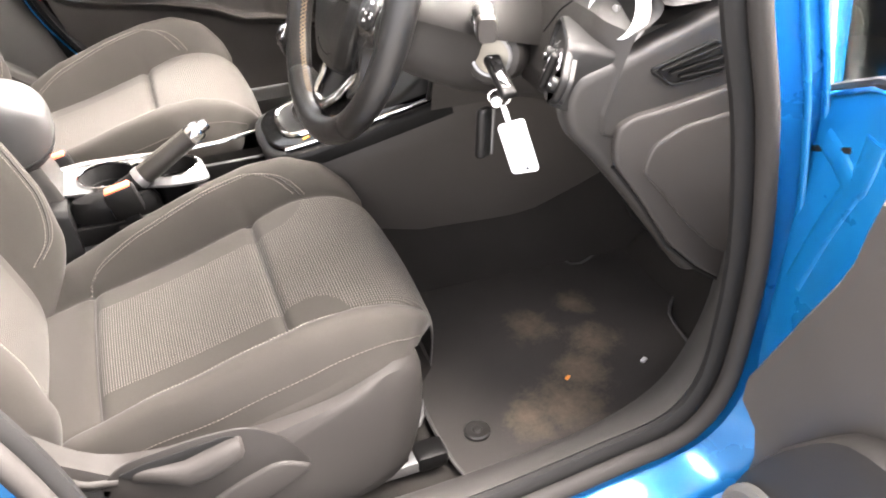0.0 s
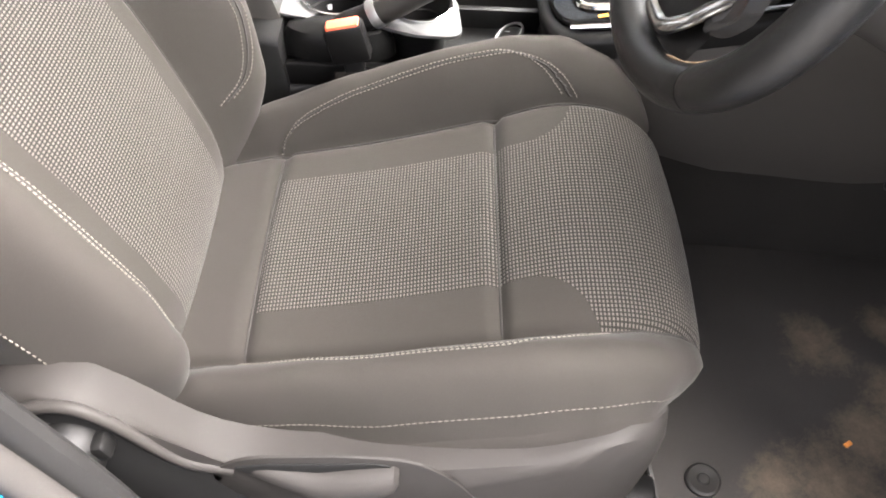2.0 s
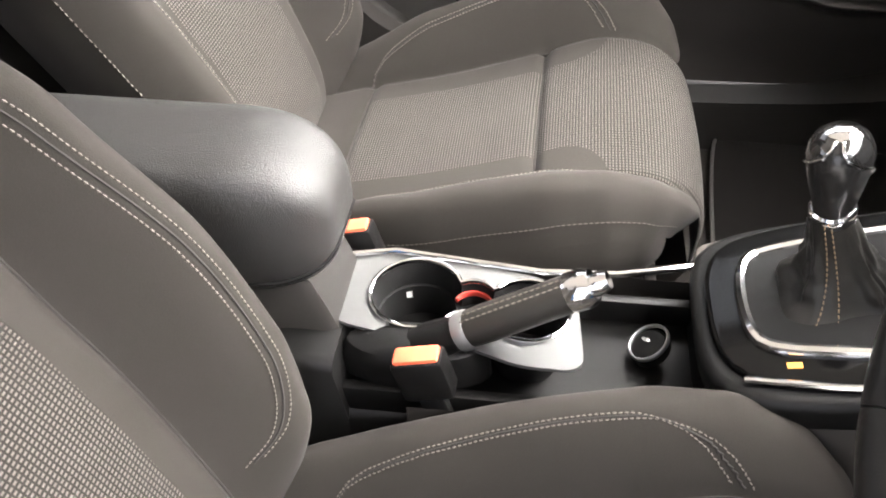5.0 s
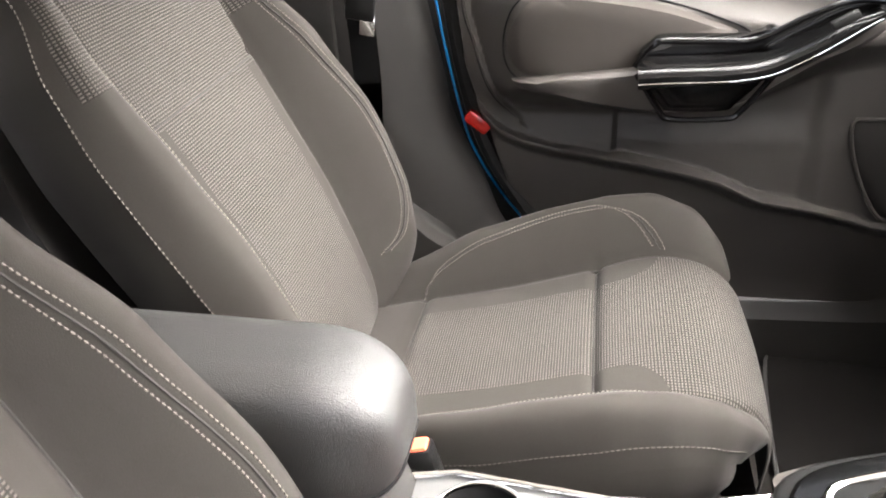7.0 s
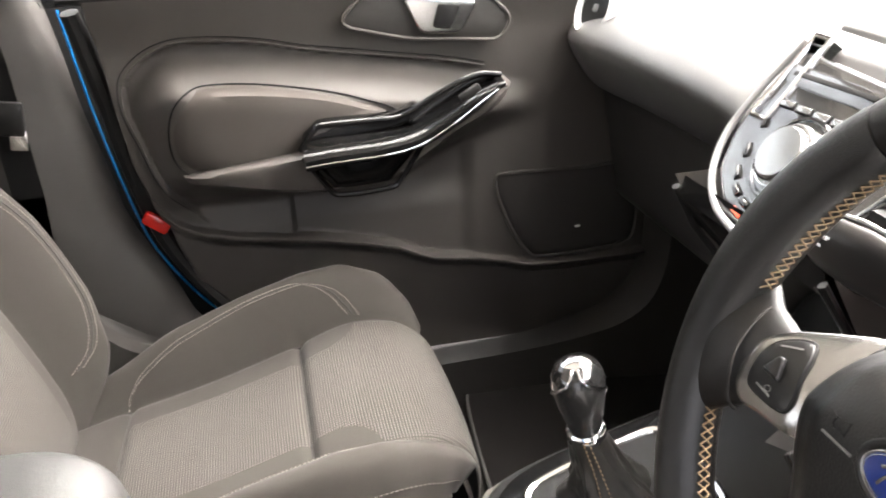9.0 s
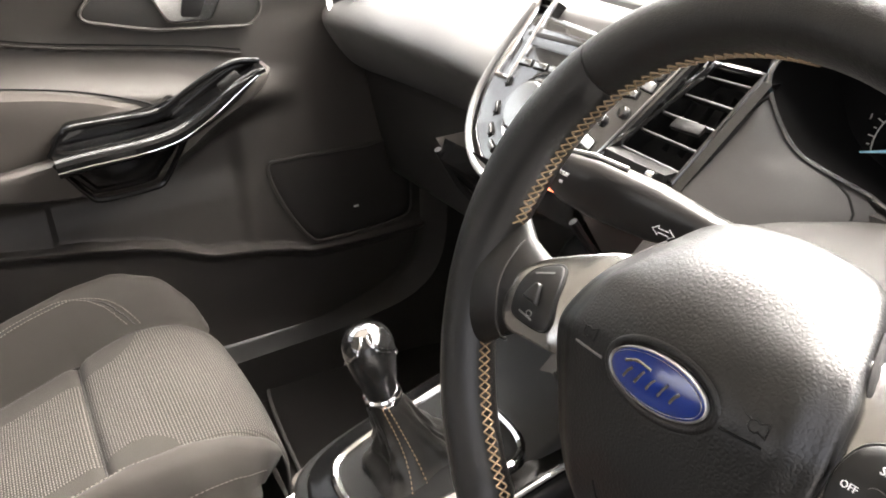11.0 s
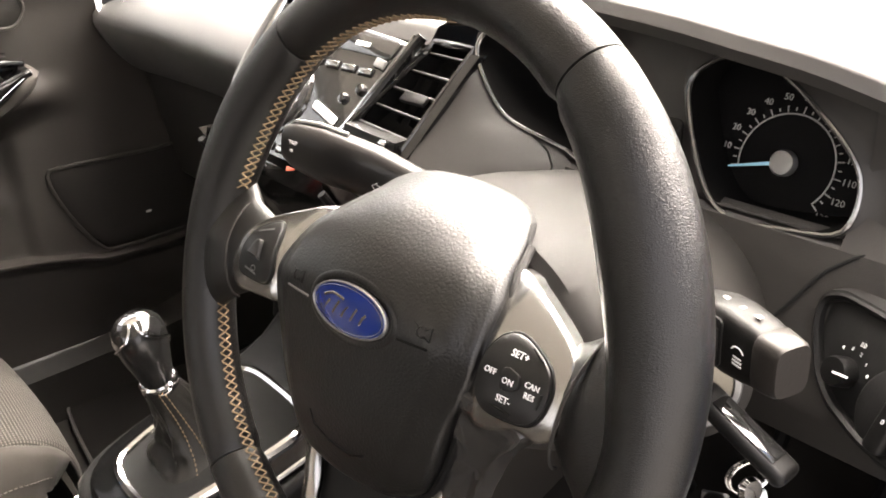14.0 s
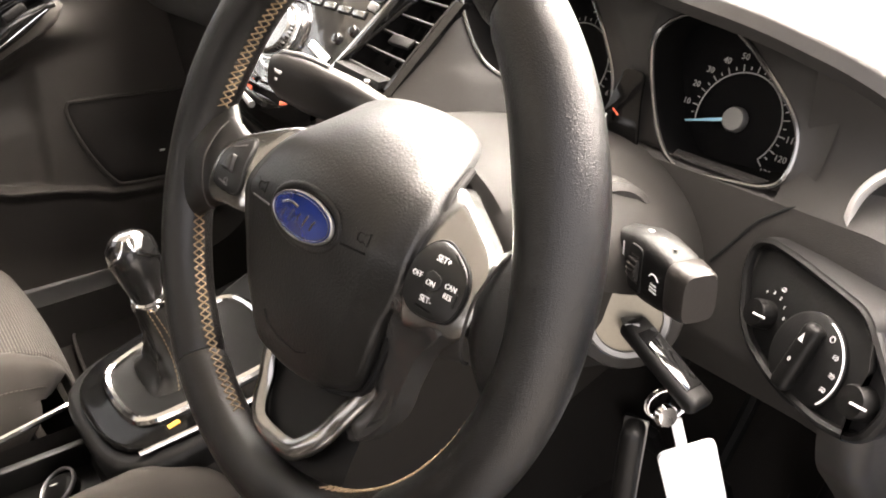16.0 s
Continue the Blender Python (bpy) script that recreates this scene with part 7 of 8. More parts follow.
for d in (0, 0.002):
    tube(bm, [kr + Vector((0.011 * math.cos(a), -0.006 * math.cos(a) + d, 0.011 * math.sin(a))) for a in steps(0, 2 * math.pi * 29 / 30, 29)], 0.0009, 6, closed=True)
part("split_ring", bm, CHROME, keyring, "steel split ring")
part("charm", lathe([(0.007, -0.002), (0.0075, 0.0), (0.006, 0.0025), (0.001, 0.003)], 24, Matrix.Translation(kr + Vector((-0.006, -0.004, -0.003))) @ pose(0, 0, 0, 75, 0, -20)), CHROME, keyring, "round bright charm")
fob2 = thing("spare_fob", tuple(kr + Vector((-0.018, 0.004, -0.09))), "long black key fob hanging from the ring", "key fob")
fb = Matrix.Translation(kr + Vector((-0.016, 0.010, -0.048))) @ pose(0, 0, 0, 0, 4, 30)
part("body", rbox((0.022, 0.014, 0.066), fb, 0.006, 3), BLACK, fob2, "black plastic body")
part("side_band", rbox((0.003, 0.015, 0.060), fb @ pose(0.011, 0, 0), 0.001), SATIN, fob2, "grey side band")
tag = thing("key_tag", tuple(kr + Vector((0.01, 0, -0.09))), "white plastic key tag hanging from the ring", "key tag")
tx = Vector((0.028, -0.024, 0.012)).normalized()
tz = Vector((-0.016, 0.010, 0.075)).normalized()
tz = (tz - tx * tz.dot(tx)).normalized()
ty = tz.cross(tx)
tm = Matrix.Translation(kr + Vector((0.004, -0.006, -0.013))) @ Matrix((tx, ty, tz)).transposed().to_4x4()
part("strap", rbox((0.007, 0.0025, 0.022), tm @ pose(0.0, 0, -0.006), 0.001), WHITE, tag, "white strap")
bm = plate(rounded([(-0.016, -0.020), (0.020, -0.016), (0.020, -0.088), (-0.016, -0.088)], 0.006, 4), 0.003, tm @ pose(0.0, 0.0015, 0, 90, 0, 0), 0.0008)
part("plate", bm, WHITE, tag, "white plate")
part("eyelet", lathe([(0.0022, 0), (0.0022, 0.0006), (0.0005, 0.0006)], 12, tm @ pose(0.006, -0.0016, -0.082, 90, 0, 0)), MATTE, tag, "small dark hole")

# pedals
for nm, x, y, w in (("clutch_pedal", 0.73, 0.135, 0.06), ("brake_pedal", 0.72, 0.02, 0.07), ("throttle_pedal", 0.76, -0.10, 0.045)):
    root = thing(nm, (x, y, 0.36), "black rubber-faced pedal under the dashboard", "pedal", "pedals")
    part("pad", rbox((0.018, w, 0.055 if w > 0.05 else 0.12), pose(x, y, 0.42, 0, -28, 0), 0.006), RUBBER, root, "black rubber pad")
    bm = bmesh.new()
    tube(bm, curve([(x + 0.02, y, 0.44), (x + 0.08, y, 0.56), (x + 0.10, y, 0.74)], 12), 0.010, 8)
    part("pedal_arm", bm, MATTE, root, "black steel arm")

# ---------- floor mats ----------
def mat_cloth(name, dirty):
    # k puts light into the base: driver's mat raised, shaded passenger mat lowered
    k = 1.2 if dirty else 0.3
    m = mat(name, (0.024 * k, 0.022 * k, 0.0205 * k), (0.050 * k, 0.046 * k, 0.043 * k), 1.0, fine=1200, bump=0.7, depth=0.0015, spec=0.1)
    if not dirty:
        return m
    nt = m.node_tree
    L, N = nt.links.new, nt.nodes.new
    p = nt.nodes["Principled BSDF"]
    old = p.inputs["Base Color"].links[0].from_socket
    geo = N("ShaderNodeTexCoord")
    tot = None
    for (cx, cy), r in (((0.42, -0.165), 0.13), ((0.48, -0.115), 0.10), ((0.45, 0.03), 0.09), ((0.54, -0.05), 0.09), ((0.35, -0.18), 0.09), ((0.56, 0.06), 0.07)):
        d = N("ShaderNodeVectorMath")
        d.operation = "DISTANCE"
        L(geo.outputs["Object"], d.inputs[0])
        d.inputs[1].default_value = (cx, cy, 0.303)
        r_ = N("ShaderNodeMapRange")
        r_.inputs["From Min"].default_value, r_.inputs["From Max"].default_value = r, 0.0
        L(d.outputs["Value"], r_.inputs["Value"])
        if tot is None:
            tot = r_.outputs["Result"]
        else:
            a = N("ShaderNodeMath")
            a.operation = "MAXIMUM"
            L(tot, a.inputs[0])
            L(r_.outputs["Result"], a.inputs[1])
            tot = a.outputs[0]
    nz = N("ShaderNodeTexNoise")
    nz.inputs["Scale"].default_value, nz.inputs["Detail"].default_value, nz.inputs["Roughness"].default_value = 17, 12, 0.85
    L(geo.outputs["Object"], nz.inputs["Vector"])
    mul = N("ShaderNodeMath")
    mul.operation = "MULTIPLY_ADD"
    mul.inputs[1].default_value = 0.50
    L(tot, mul.inputs[0])
    L(nz.outputs["Fac"], mul.inputs[2])
    rr = N("ShaderNodeMapRange")
    rr.inputs["From Min"].default_value, rr.inputs["From Max"].default_value = 0.70, 1.25
    L(mul.outputs[0], rr.inputs["Value"])
    mx = N("ShaderNodeMix")
    mx.data_type = "RGBA"
    L(rr.outputs["Result"], mx.inputs["Factor"])
    L(old, mx.inputs["A"])
    mx.inputs["B"].default_value = (0.20, 0.155, 0.110, 1)
    L(mx.outputs["Result"], p.inputs["Base Color"])
    return m
def floor_mat(name, out, z, material, label):
    c = [(p.x, p.y) for p in curve([(x, y, 0) for x, y in out], 90, closed=True)]
    root = thing(name, (0, 0, 0), label, "floor mat", "floor mats")
    part("carpet_pad", plate(c, 0.008, pose(0, 0, z - 0.006), 0.002), material, root)
    bm = bmesh.new()
    tube(bm, [(x, y, z + 0.001) for x, y in c], 0.0035, 6, closed=True)
    part("edging", bm, mat("mat_edging", (0.045, 0.043, 0.041), (0.062, 0.060, 0.057), 0.8), root, "sewn edging")
    return root
DM = [(0.205, -0.225), (0.20, -0.05), (0.215, 0.12), (0.30, 0.208), (0.42, 0.222), (0.57, 0.225), (0.605, 0.195), (0.62, 0.170), (0.66, 0.18), (0.74, 0.222), (0.79, 0.205), (0.80, 0.16), (0.785, 0.05), (0.75, 0.01), (0.71, -0.03), (0.695, -0.08), (0.68, -0.14), (0.58, -0.225), (0.48, -0.255), (0.35, -0.262), (0.24, -0.26)]
dm_root = floor_mat("driver_floor_mat", DM, 0.300, mat_cloth("dirty_lit_mat", True), "black carpet mat with dried mud stains")
part("fixing_knob", lathe([(0.021, 0.0), (0.021, 0.005), (0.018, 0.007), (0.008, 0.0055), (0.006, 0.008), (0.001, 0.0085)], 30, pose(0.260, -0.173, 0.302)), PLASTIC, dm_root, "round grey fixing knob")
floor_mat("passenger_floor_mat", [(0.175, 0.50), (0.172, 0.75), (0.195, 1.02), (0.225, 1.085), (0.30, 1.075), (0.55, 1.045), (0.72, 1.0), (0.74, 0.70), (0.70, 0.50), (0.40, 0.48)], 0.302, mat_cloth("clean_shaded_mat", False), "black carpet mat with sewn edging")
for nm, x, y, sz, m_ in (("orange_crumb", 0.449, -0.12, 0.010, mat("orange_crumb", (0.75, 0.28, 0.06), bump=0)), ("pale_crumb", 0.591, -0.131, 0.013, PRINT)):
    solo(nm, rbox((sz, sz * 0.6, 0.004), pose(x, y, 0.3055, 0, 0, 30), 0.001), m_, "small crumb lying on the dirty floor mat", "crumb")

# ---------- passenger door ----------
door = thing("passenger_door", (0.10, 1.10, 0.40), "grey-brown moulded passenger door trim with gloss black pull handle", "car door")
ZS = [(-0.40, 0.90), (-0.345, 0.915), (-0.31, 0.955), (-0.25, 0.998), (-0.05, 0.985), (0.10, 0.965), (0.26, 0.925), (0.45, 0.890), (0.62, 0.88)]
ZL = [(-0.40, 0.80), (-0.318, 0.790), (-0.296, 0.757), (-0.269, 0.724), (-0.224, 0.704), (-0.161, 0.691), (-0.055, 0.675), (0.017, 0.660), (0.079, 0.645), (0.123, 0.625), (0.147, 0.612), (0.212, 0.604), (0.287, 0.588), (0.32, 0.575), (0.45, 0.566), (0.62, 0.56)]
INLAY = [(0.25, 0.934), (0.18, 0.949), (0.07, 0.966), (-0.03, 0.982), (-0.11, 0.999), (-0.186, 1.007), (-0.233, 1.006), (-0.265, 0.995), (-0.296, 0.974), (-0.314, 0.950), (-0.319, 0.921), (-0.315, 0.893), (-0.302, 0.856), (-0.285, 0.807), (-0.262, 0.764), (-0.235, 0.730)]
INEDGE = [(p.x, p.z) for p in curve([(x, 0, z) for x, z in INLAY], 44)]
def inlay_depth(x, z):
    """How far inside the inlay's outline a place lies (negative: above or behind it)."""
    best, side = 9.0, 1.0
    for (x0, z0), (x1, z1) in zip(INEDGE, INEDGE[1:]):
        dx, dz = x1 - x0, z1 - z0
        f = max(0.0, min(1.0, ((x - x0) * dx + (z - z0) * dz) / (dx * dx + dz * dz)))
        d = math.hypot(x - x0 - f * dx, z - z0 - f * dz)
        if d < best:
            best, side = d, (1.0 if dx * (z - z0) - dz * (x - x0) > 0 else -1.0)
    return best * side
def door_y(x, z):
    """Depth of the door trim: inlay hollow, armrest swell, map pocket and its lip."""
    zl = sum(lerp_table(ZL, x + d) for d in (-0.012, 0.0, 0.012)) / 3
    zs = sum(lerp_table(ZS, x + d) for d in (-0.02, 0.0, 0.02)) / 3
    z0 = 0.735 + 0.085 * smooth((x - 0.05) / 0.24)
    a = smooth((x + 0.325) / 0.10) * smooth((0.37 - x) / 0.16)
    y = 1.064 - 0.026 * smooth((z - 0.985) / 0.10)
    if z > 0.69:
        y += 0.013 * smooth((inlay_depth(x, z) + 0.001) / 0.007) * smooth((0.27 - x) / 0.10) * smooth((z - 0.69) / 0.06)
    y -= 0.072 * a * smooth((z - z0) / 0.080) * smooth((zs - 0.006 - z) / 0.062)
    y += 0.012 * smooth((x + 0.09) / 0.012) * smooth((0.235 - x) / 0.03) * smooth((z0 + 0.03 - z) / 0.03)
    low = 1.048 + 0.022 * smooth((zl - 0.006 - z) / 0.026) + 0.028 * smooth((zl - 0.03 - z) / 0.15)
    return y + (low - y) * smooth((zl + 0.001 - z) / 0.006)
TRAIL = [(0.40, -0.17), (0.46, -0.19), (0.55, -0.238), (0.60, -0.255), (0.70, -0.280), (0.74, -0.295), (0.83, -0.322), (0.92, -0.332), (1.08, -0.345)]
def skin(x, v):
    zl = lerp_table(ZL, x)
    z = zl - (zl - 0.40) * abs(v) ** 1.6 if v < 0 else zl + (1.075 - zl) * v
    y = door_y(x, z)
    e = lerp_table(TRAIL, z)
    if x < e:
        y += (e - x) * 1.2
        x = e - 0.15 * (e - x)
    return Vector((x, y + 0.10 * max(0, x - 0.36) * smooth((0.95 - z) / 0.1), z))
part("door_skin", sheet(skin, steps(-0.36, 0.62, 220), steps(-1, 0, 44)[:-1] + steps(0, 1, 110)), DOORSKIN, door, "grey-brown moulded skin")
# padded armrest
def puff(name, out, z_off, rise, material, parent, label, y_of, n=70, inset=(1.0, 1.0, 0.975, 0.93, 0.84, 0.6, 0.3, 0.02)):
    c = [(p.x, p.z) for p in curve([(x, 0, z) for x, z in out], n, closed=True)]
    mx, mz = sum(p[0] for p in c) / n, sum(p[1] for p in c) / n
    b = bmesh.new()
    lv = (-0.02, 0.0, 0.38, 0.66, 0.90, 1.0, 1.0, 1.0)
    loft(b, [[(mx + (x - mx) * k, y_of(mx + (x - mx) * k, mz + (z - mz) * k) - z_off - (rise * h if h >= 0 else h), mz + (z - mz) * k) for x, z in c] for k, h in zip(inset, lv)])
    return part(name, b, material, parent, label)
plane_y = lambda x, z: 1.030
PADOUT = [(-0.254, 0.868), (-0.249, 0.896), (-0.237, 0.922), (-0.216, 0.940), (-0.188, 0.946), (-0.114, 0.941), (-0.02, 0.926), (0.05, 0.906), (0.090, 0.887), (0.08, 0.855), (0.0, 0.838), (-0.05, 0.828), (-0.12, 0.814), (-0.207, 0.815), (-0.236, 0.822), (-0.251, 0.841)]
def skin_y(x, z):
    return door_y(x, z) + 0.10 * max(0, x - 0.36)
def joint(name, pts, n, r, dy, material, label, closed=False):
    b = bmesh.new()
    tube(b, [(p.x, skin_y(p.x, p.z) + dy, p.z) for p in curve([(x, 0, z) for x, z in pts], n, closed=closed)], r, 8, closed=closed)
    return part(name, b, material, door, label)
joint("pad_joint", [(-0.1 + (x + 0.1) * 1.012, 0.875 + (z - 0.875) * 1.025) for x, z in PADOUT], 90, 0.0014, -0.001, MATTE, "dark joint round the pad", True)
joint("inlay_bead", INLAY, 90, 0.0016, -0.0002, DOORSKIN, "rounded bead of the door inlay")
joint("inlay_joint", [(x + (-0.005 if x < -0.24 else 0.0), z + (0.006 if z > 0.93 else 0.0)) for x, z in INLAY], 90, 0.0010, -0.0004, MATTE, "thin dark joint of the door inlay")
puff("armrest_pad", PADOUT, 0.0, 0.038, ARMCLOTH, door, "soft vinyl armrest pad", plane_y)
# gloss black pull handle
HP = [(-0.062, 0.850), (-0.02, 0.853), (0.05, 0.856), (0.105, 0.862), (0.145, 0.877), (0.20, 0.905), (0.238, 0.924), (0.252, 0.928)]
HY = [(-0.09, 0.900), (0.05, 0.905), (0.15, 0.925), (0.26, 0.955)]
b = bmesh.new()
rings = []
pts = curve([(x, 0, z) for x, z in HP], 50)
for i, p in enumerate(pts):
    t = (pts[min(49, i + 1)] - pts[max(0, i - 1)]).normalized()
    up = Vector((-t.z, 0, t.x))
    y = lerp_table(HY, p.x)
    h = lerp_table([(-0.09, 0.010), (-0.06, 0.0135), (0.10, 0.0125), (0.2, 0.013), (0.25, 0.006)], p.x)
    ring = []
    for dz, dy in ((-1, 0.0), (-0.95, -0.012), (-0.6, -0.018), (0.3, -0.018), (0.8, -0.012), (1, 0.0), (1.0, 0.05), (-1.0, 0.05)):
        q = p + up * (h * dz)
        ring.append((q.x, y + dy + 0.010, q.z))
    rings.append(ring)
loft(b, rings)
hand = part("pull_handle", b, PIANO, door, "gloss black pull handle")
bm = bmesh.new()
tube(bm, [(p.x, lerp_table(HY, p.x) - 0.0085, p.z - 0.3 * lerp_table([(-0.09, 0.012), (0.1, 0.018), (0.25, 0.007)], p.x)) for p in pts[:-2]], 0.0010, 6)
part("chrome_line", bm, CHROME, hand, "chrome line on the handle")
part("window_switch", rbox((0.035, 0.012, 0.012), Matrix.Translation((0.19, 0.925, 0.925)) @ pose(0, 0, 0, 0, -30, 0), 0.003), BLACK, door, "black window switch")
# cup of the handle, above and below the bar
UP = [(-0.056, 0.862), (-0.042, 0.882), (-0.030, 0.890), (0.02, 0.891), (0.085, 0.893), (0.115, 0.905), (0.125, 0.890), (0.105, 0.876), (0.03, 0.864)]
puff("handle_cup", UP, 0.0, 0.004, PIANO, door, "dark hollow behind the handle", lambda x, z: 0.968)
def cup_rim(pts, y0, y1, label):
    b = bmesh.new()
    tube(b, [(p.x, y0 + (y1 - y0) * i / 39, p.z) for i, p in enumerate(curve([(x, 0, z) for x, z in pts], 40))], 0.0045, 8)
    return part("cup_rim", b, PIANO, door, label)
cup_rim([(-0.066, 0.858), (-0.045, 0.886), (-0.030, 0.893), (0.04, 0.893), (0.09, 0.895), (0.15, 0.925), (0.205, 0.945), (0.245, 0.942)], 0.935, 0.950, "gloss black upper rim")
cup_rim([(-0.062, 0.848), (-0.030, 0.798), (-0.012, 0.784), (0.06, 0.786), (0.080, 0.796), (0.118, 0.850)], 0.935, 0.938, "gloss black lower rim")
puff("grab_cup", [(-0.056, 0.846), (-0.026, 0.796), (-0.010, 0.787), (0.058, 0.789), (0.076, 0.799), (0.112, 0.850), (0.03, 0.856)], 0.0, 0.008, PIANO, door, "black grab cup under the handle", lambda x, z: 0.960)
puff("switch_panel", [(0.10, 0.880), (0.15, 0.912), (0.205, 0.940), (0.243, 0.940), (0.20, 0.908), (0.14, 0.874)], 0.0, 0.004, PIANO, door, "gloss black switch panel", lambda x, z: 0.958)
puff("armrest_front", [(0.08, 0.785), (0.14, 0.815), (0.20, 0.855), (0.258, 0.885), (0.280, 0.915), (0.265, 0.926), (0.228, 0.922), (0.165, 0.898), (0.10, 0.858), (-0.06, 0.842), (-0.24, 0.818), (-0.20, 0.795), (-0.05, 0.772)], 0.0, 0.045, DOORSKIN, door, "moulded armrest underside", lambda x, z: 1.015)
# speaker grille and its small mark
puff("speaker_grille", [(0.265, 0.735), (0.30, 0.745), (0.44, 0.738), (0.53, 0.725), (0.54, 0.60), (0.50, 0.575), (0.36, 0.578), (0.325, 0.590), (0.285, 0.66)], 0.0, 0.010, mat("speaker_mesh", (0.018, 0.0165, 0.015), (0.030, 0.027, 0.025), 0.7, spec=0.25, fine=1800, bump=0.8, depth=0.001), door, "dark perforated speaker cover", lambda x, z: 1.067 + 0.10 * max(0, x - 0.36))
bm = bmesh.new()
tube(bm, [(p.x, 1.0600 + 0.10 * max(0, p.x - 0.36), p.z) for p in curve([(x, 0, z) for x, z in ((0.265, 0.735), (0.30, 0.745), (0.44, 0.738), (0.53, 0.725), (0.54, 0.60), (0.50, 0.575), (0.36, 0.578), (0.325, 0.590), (0.285, 0.66))], 70, closed=True)], 0.0032, 8, closed=True)
part("speaker_joint", bm, DOORSKIN, door, "thin raised edge round the speaker")
part("speaker_mark", rbox((0.010, 0.001, 0.004), pose(0.42, 1.0625, 0.628), 0), PRINT, door, "small pale mark")
# red reflector at the trailing edge
part("reflector", rbox((0.046, 0.014, 0.024), Matrix.Translation((-0.303, 1.068, 0.724)) @ pose(0, 0, 0, 0, 38, 0), 0.006), mat("red_reflector", (0.26, 0.008, 0.006), (0.34, 0.014, 0.01), 0.15, bump=0.1, fine=400), door, "red plastic reflector")
# inner release: recess ring, lock knob triangle and silver lever
rel = part("release_recess", plate(rounded([(0.010, 1.018), (0.058, 1.062), (0.12, 1.070), (0.25, 1.052), (0.292, 1.012), (0.272, 0.978), (0.12, 0.990)], 0.03, 6), 0.006, Matrix.Translation((0, 1.048, 0)) @ pose(0, 0, 0, 90, 0, 0), 0.003), PLASTIC, door, "moulded recess round the release")
part("recess_ring", band(rounded([(0.010, 1.018), (0.058, 1.062), (0.12, 1.070), (0.25, 1.052), (0.292, 1.012), (0.272, 0.978), (0.12, 0.990)], 0.03, 6), 0.006, 0.004, Matrix.Translation((0, 1.043, 0)) @ pose(0, 0, 0, 90, 0, 0)), DOORSKIN, rel, "raised rim")
part("release_lever", plate(rounded([(0.112, 1.056), (0.236, 1.042), (0.206, 0.992), (0.140, 0.996)], 0.012, 4), 0.012, Matrix.Translation((0, 1.046, 0)) @ pose(0, 0, 0, 90, 0, 0), 0.005, 3), SILVER, rel, "silver release lever")
part("lever_hollow", plate(rounded([(0.170, 1.040), (0.205, 1.036), (0.188, 1.002), (0.160, 1.006)], 0.006, 4), 0.004, Matrix.Translation((0, 1.0345, 0)) @ pose(0, 0, 0, 90, 0, 0), 0.001), MATTE, rel, "dark finger hollow")
# window sill seal and glass
bm = bmesh.new()
tube(bm, [(-0.38, 1.06, 1.078), (0.1, 1.062, 1.072), (0.55, 1.07, 1.062)], 0.008, 8)
part("window_seal", bm, RUBBER, door, "black window seal")
bm = bmesh.new()
loft(bm, [[(x, 1.085 - 0.55 * (z - 1.07), z) for x in steps(-0.42, 0.55 - 0.8 * (z - 1.07), 6)] for z in (1.065, 1.2, 1.30, 1.42)], closed_ring=False)
bmesh.ops.solidify(bm, geom=list(bm.faces), thickness=0.004)
g = part("window_glass", bm, CLEAR, door, "clear side window glass")
g.visible_shadow = False
# painted edge of the door that shows in the gap
bm = bmesh.new()
tube(bm, curve([(-0.39, 1.10, 1.06), (-0.374, 1.116, 0.913), (-0.359, 1.116, 0.822), (-0.339, 1.116, 0.728), (-0.317, 1.116, 0.657), (-0.265, 1.116, 0.568), (-0.20, 1.116, 0.49)], 40), 0.0017, 8, flat=1.2)
part("painted_edge", bm, BLUE, door, "blue painted door edge")
bm = bmesh.new()
tube(bm, curve([(-0.366, 1.06, 1.06), (-0.348, 1.098, 0.917), (-0.335, 1.098, 0.828), (-0.314, 1.098, 0.735), (-0.290, 1.098, 0.665), (-0.240, 1.098, 0.577), (-0.18, 1.098, 0.50)], 40), 0.014, 8)
part("edge_seal", bm, RUBBER, door, "black door seal")
part("door_jamb", rbox((0.40, 0.02, 0.80), pose(-0.36, 1.135, 0.68), 0.004), MATTE, door, "black gap behind the door edge")
bm = rbox((1.05, 0.03, 0.75), pose(0.12, 1.19, 0.72), 0.01)
part("outer_panel", bm, BLUE, door, "blue outer panel")

# belt hanging at the passenger B pillar
belt = thing("seat_belt", (-0.46, 1.03, 0.40), "dark seat belt webbing at the B pillar", "seat belt")
bm = bmesh.new()
loft(bm, [[(x + d, 1.025 - 0.06 * max(0, z - 0.9), z) for d in (-0.022, 0.022)] for x, z in ((-0.50, 1.25), (-0.475, 1.0), (-0.47, 0.8), (-0.48, 0.55), (-0.50, 0.40))], closed_ring=False)
bmesh.ops.solidify(bm, geom=list(bm.faces), thickness=0.002)
part("webbing", bm, MATTE, belt, "dark webbing")
part("tongue", rbox((0.045, 0.012, 0.05), pose(-0.470, 1.018, 0.925, 0, 8, 0), 0.004), BLACK, belt, "black belt tongue")
part("tongue_blade", rbox((0.024, 0.003, 0.03), pose(-0.462, 1.018, 0.892, 0, 8, 0), 0.001), CHROME, belt, "steel tongue blade")

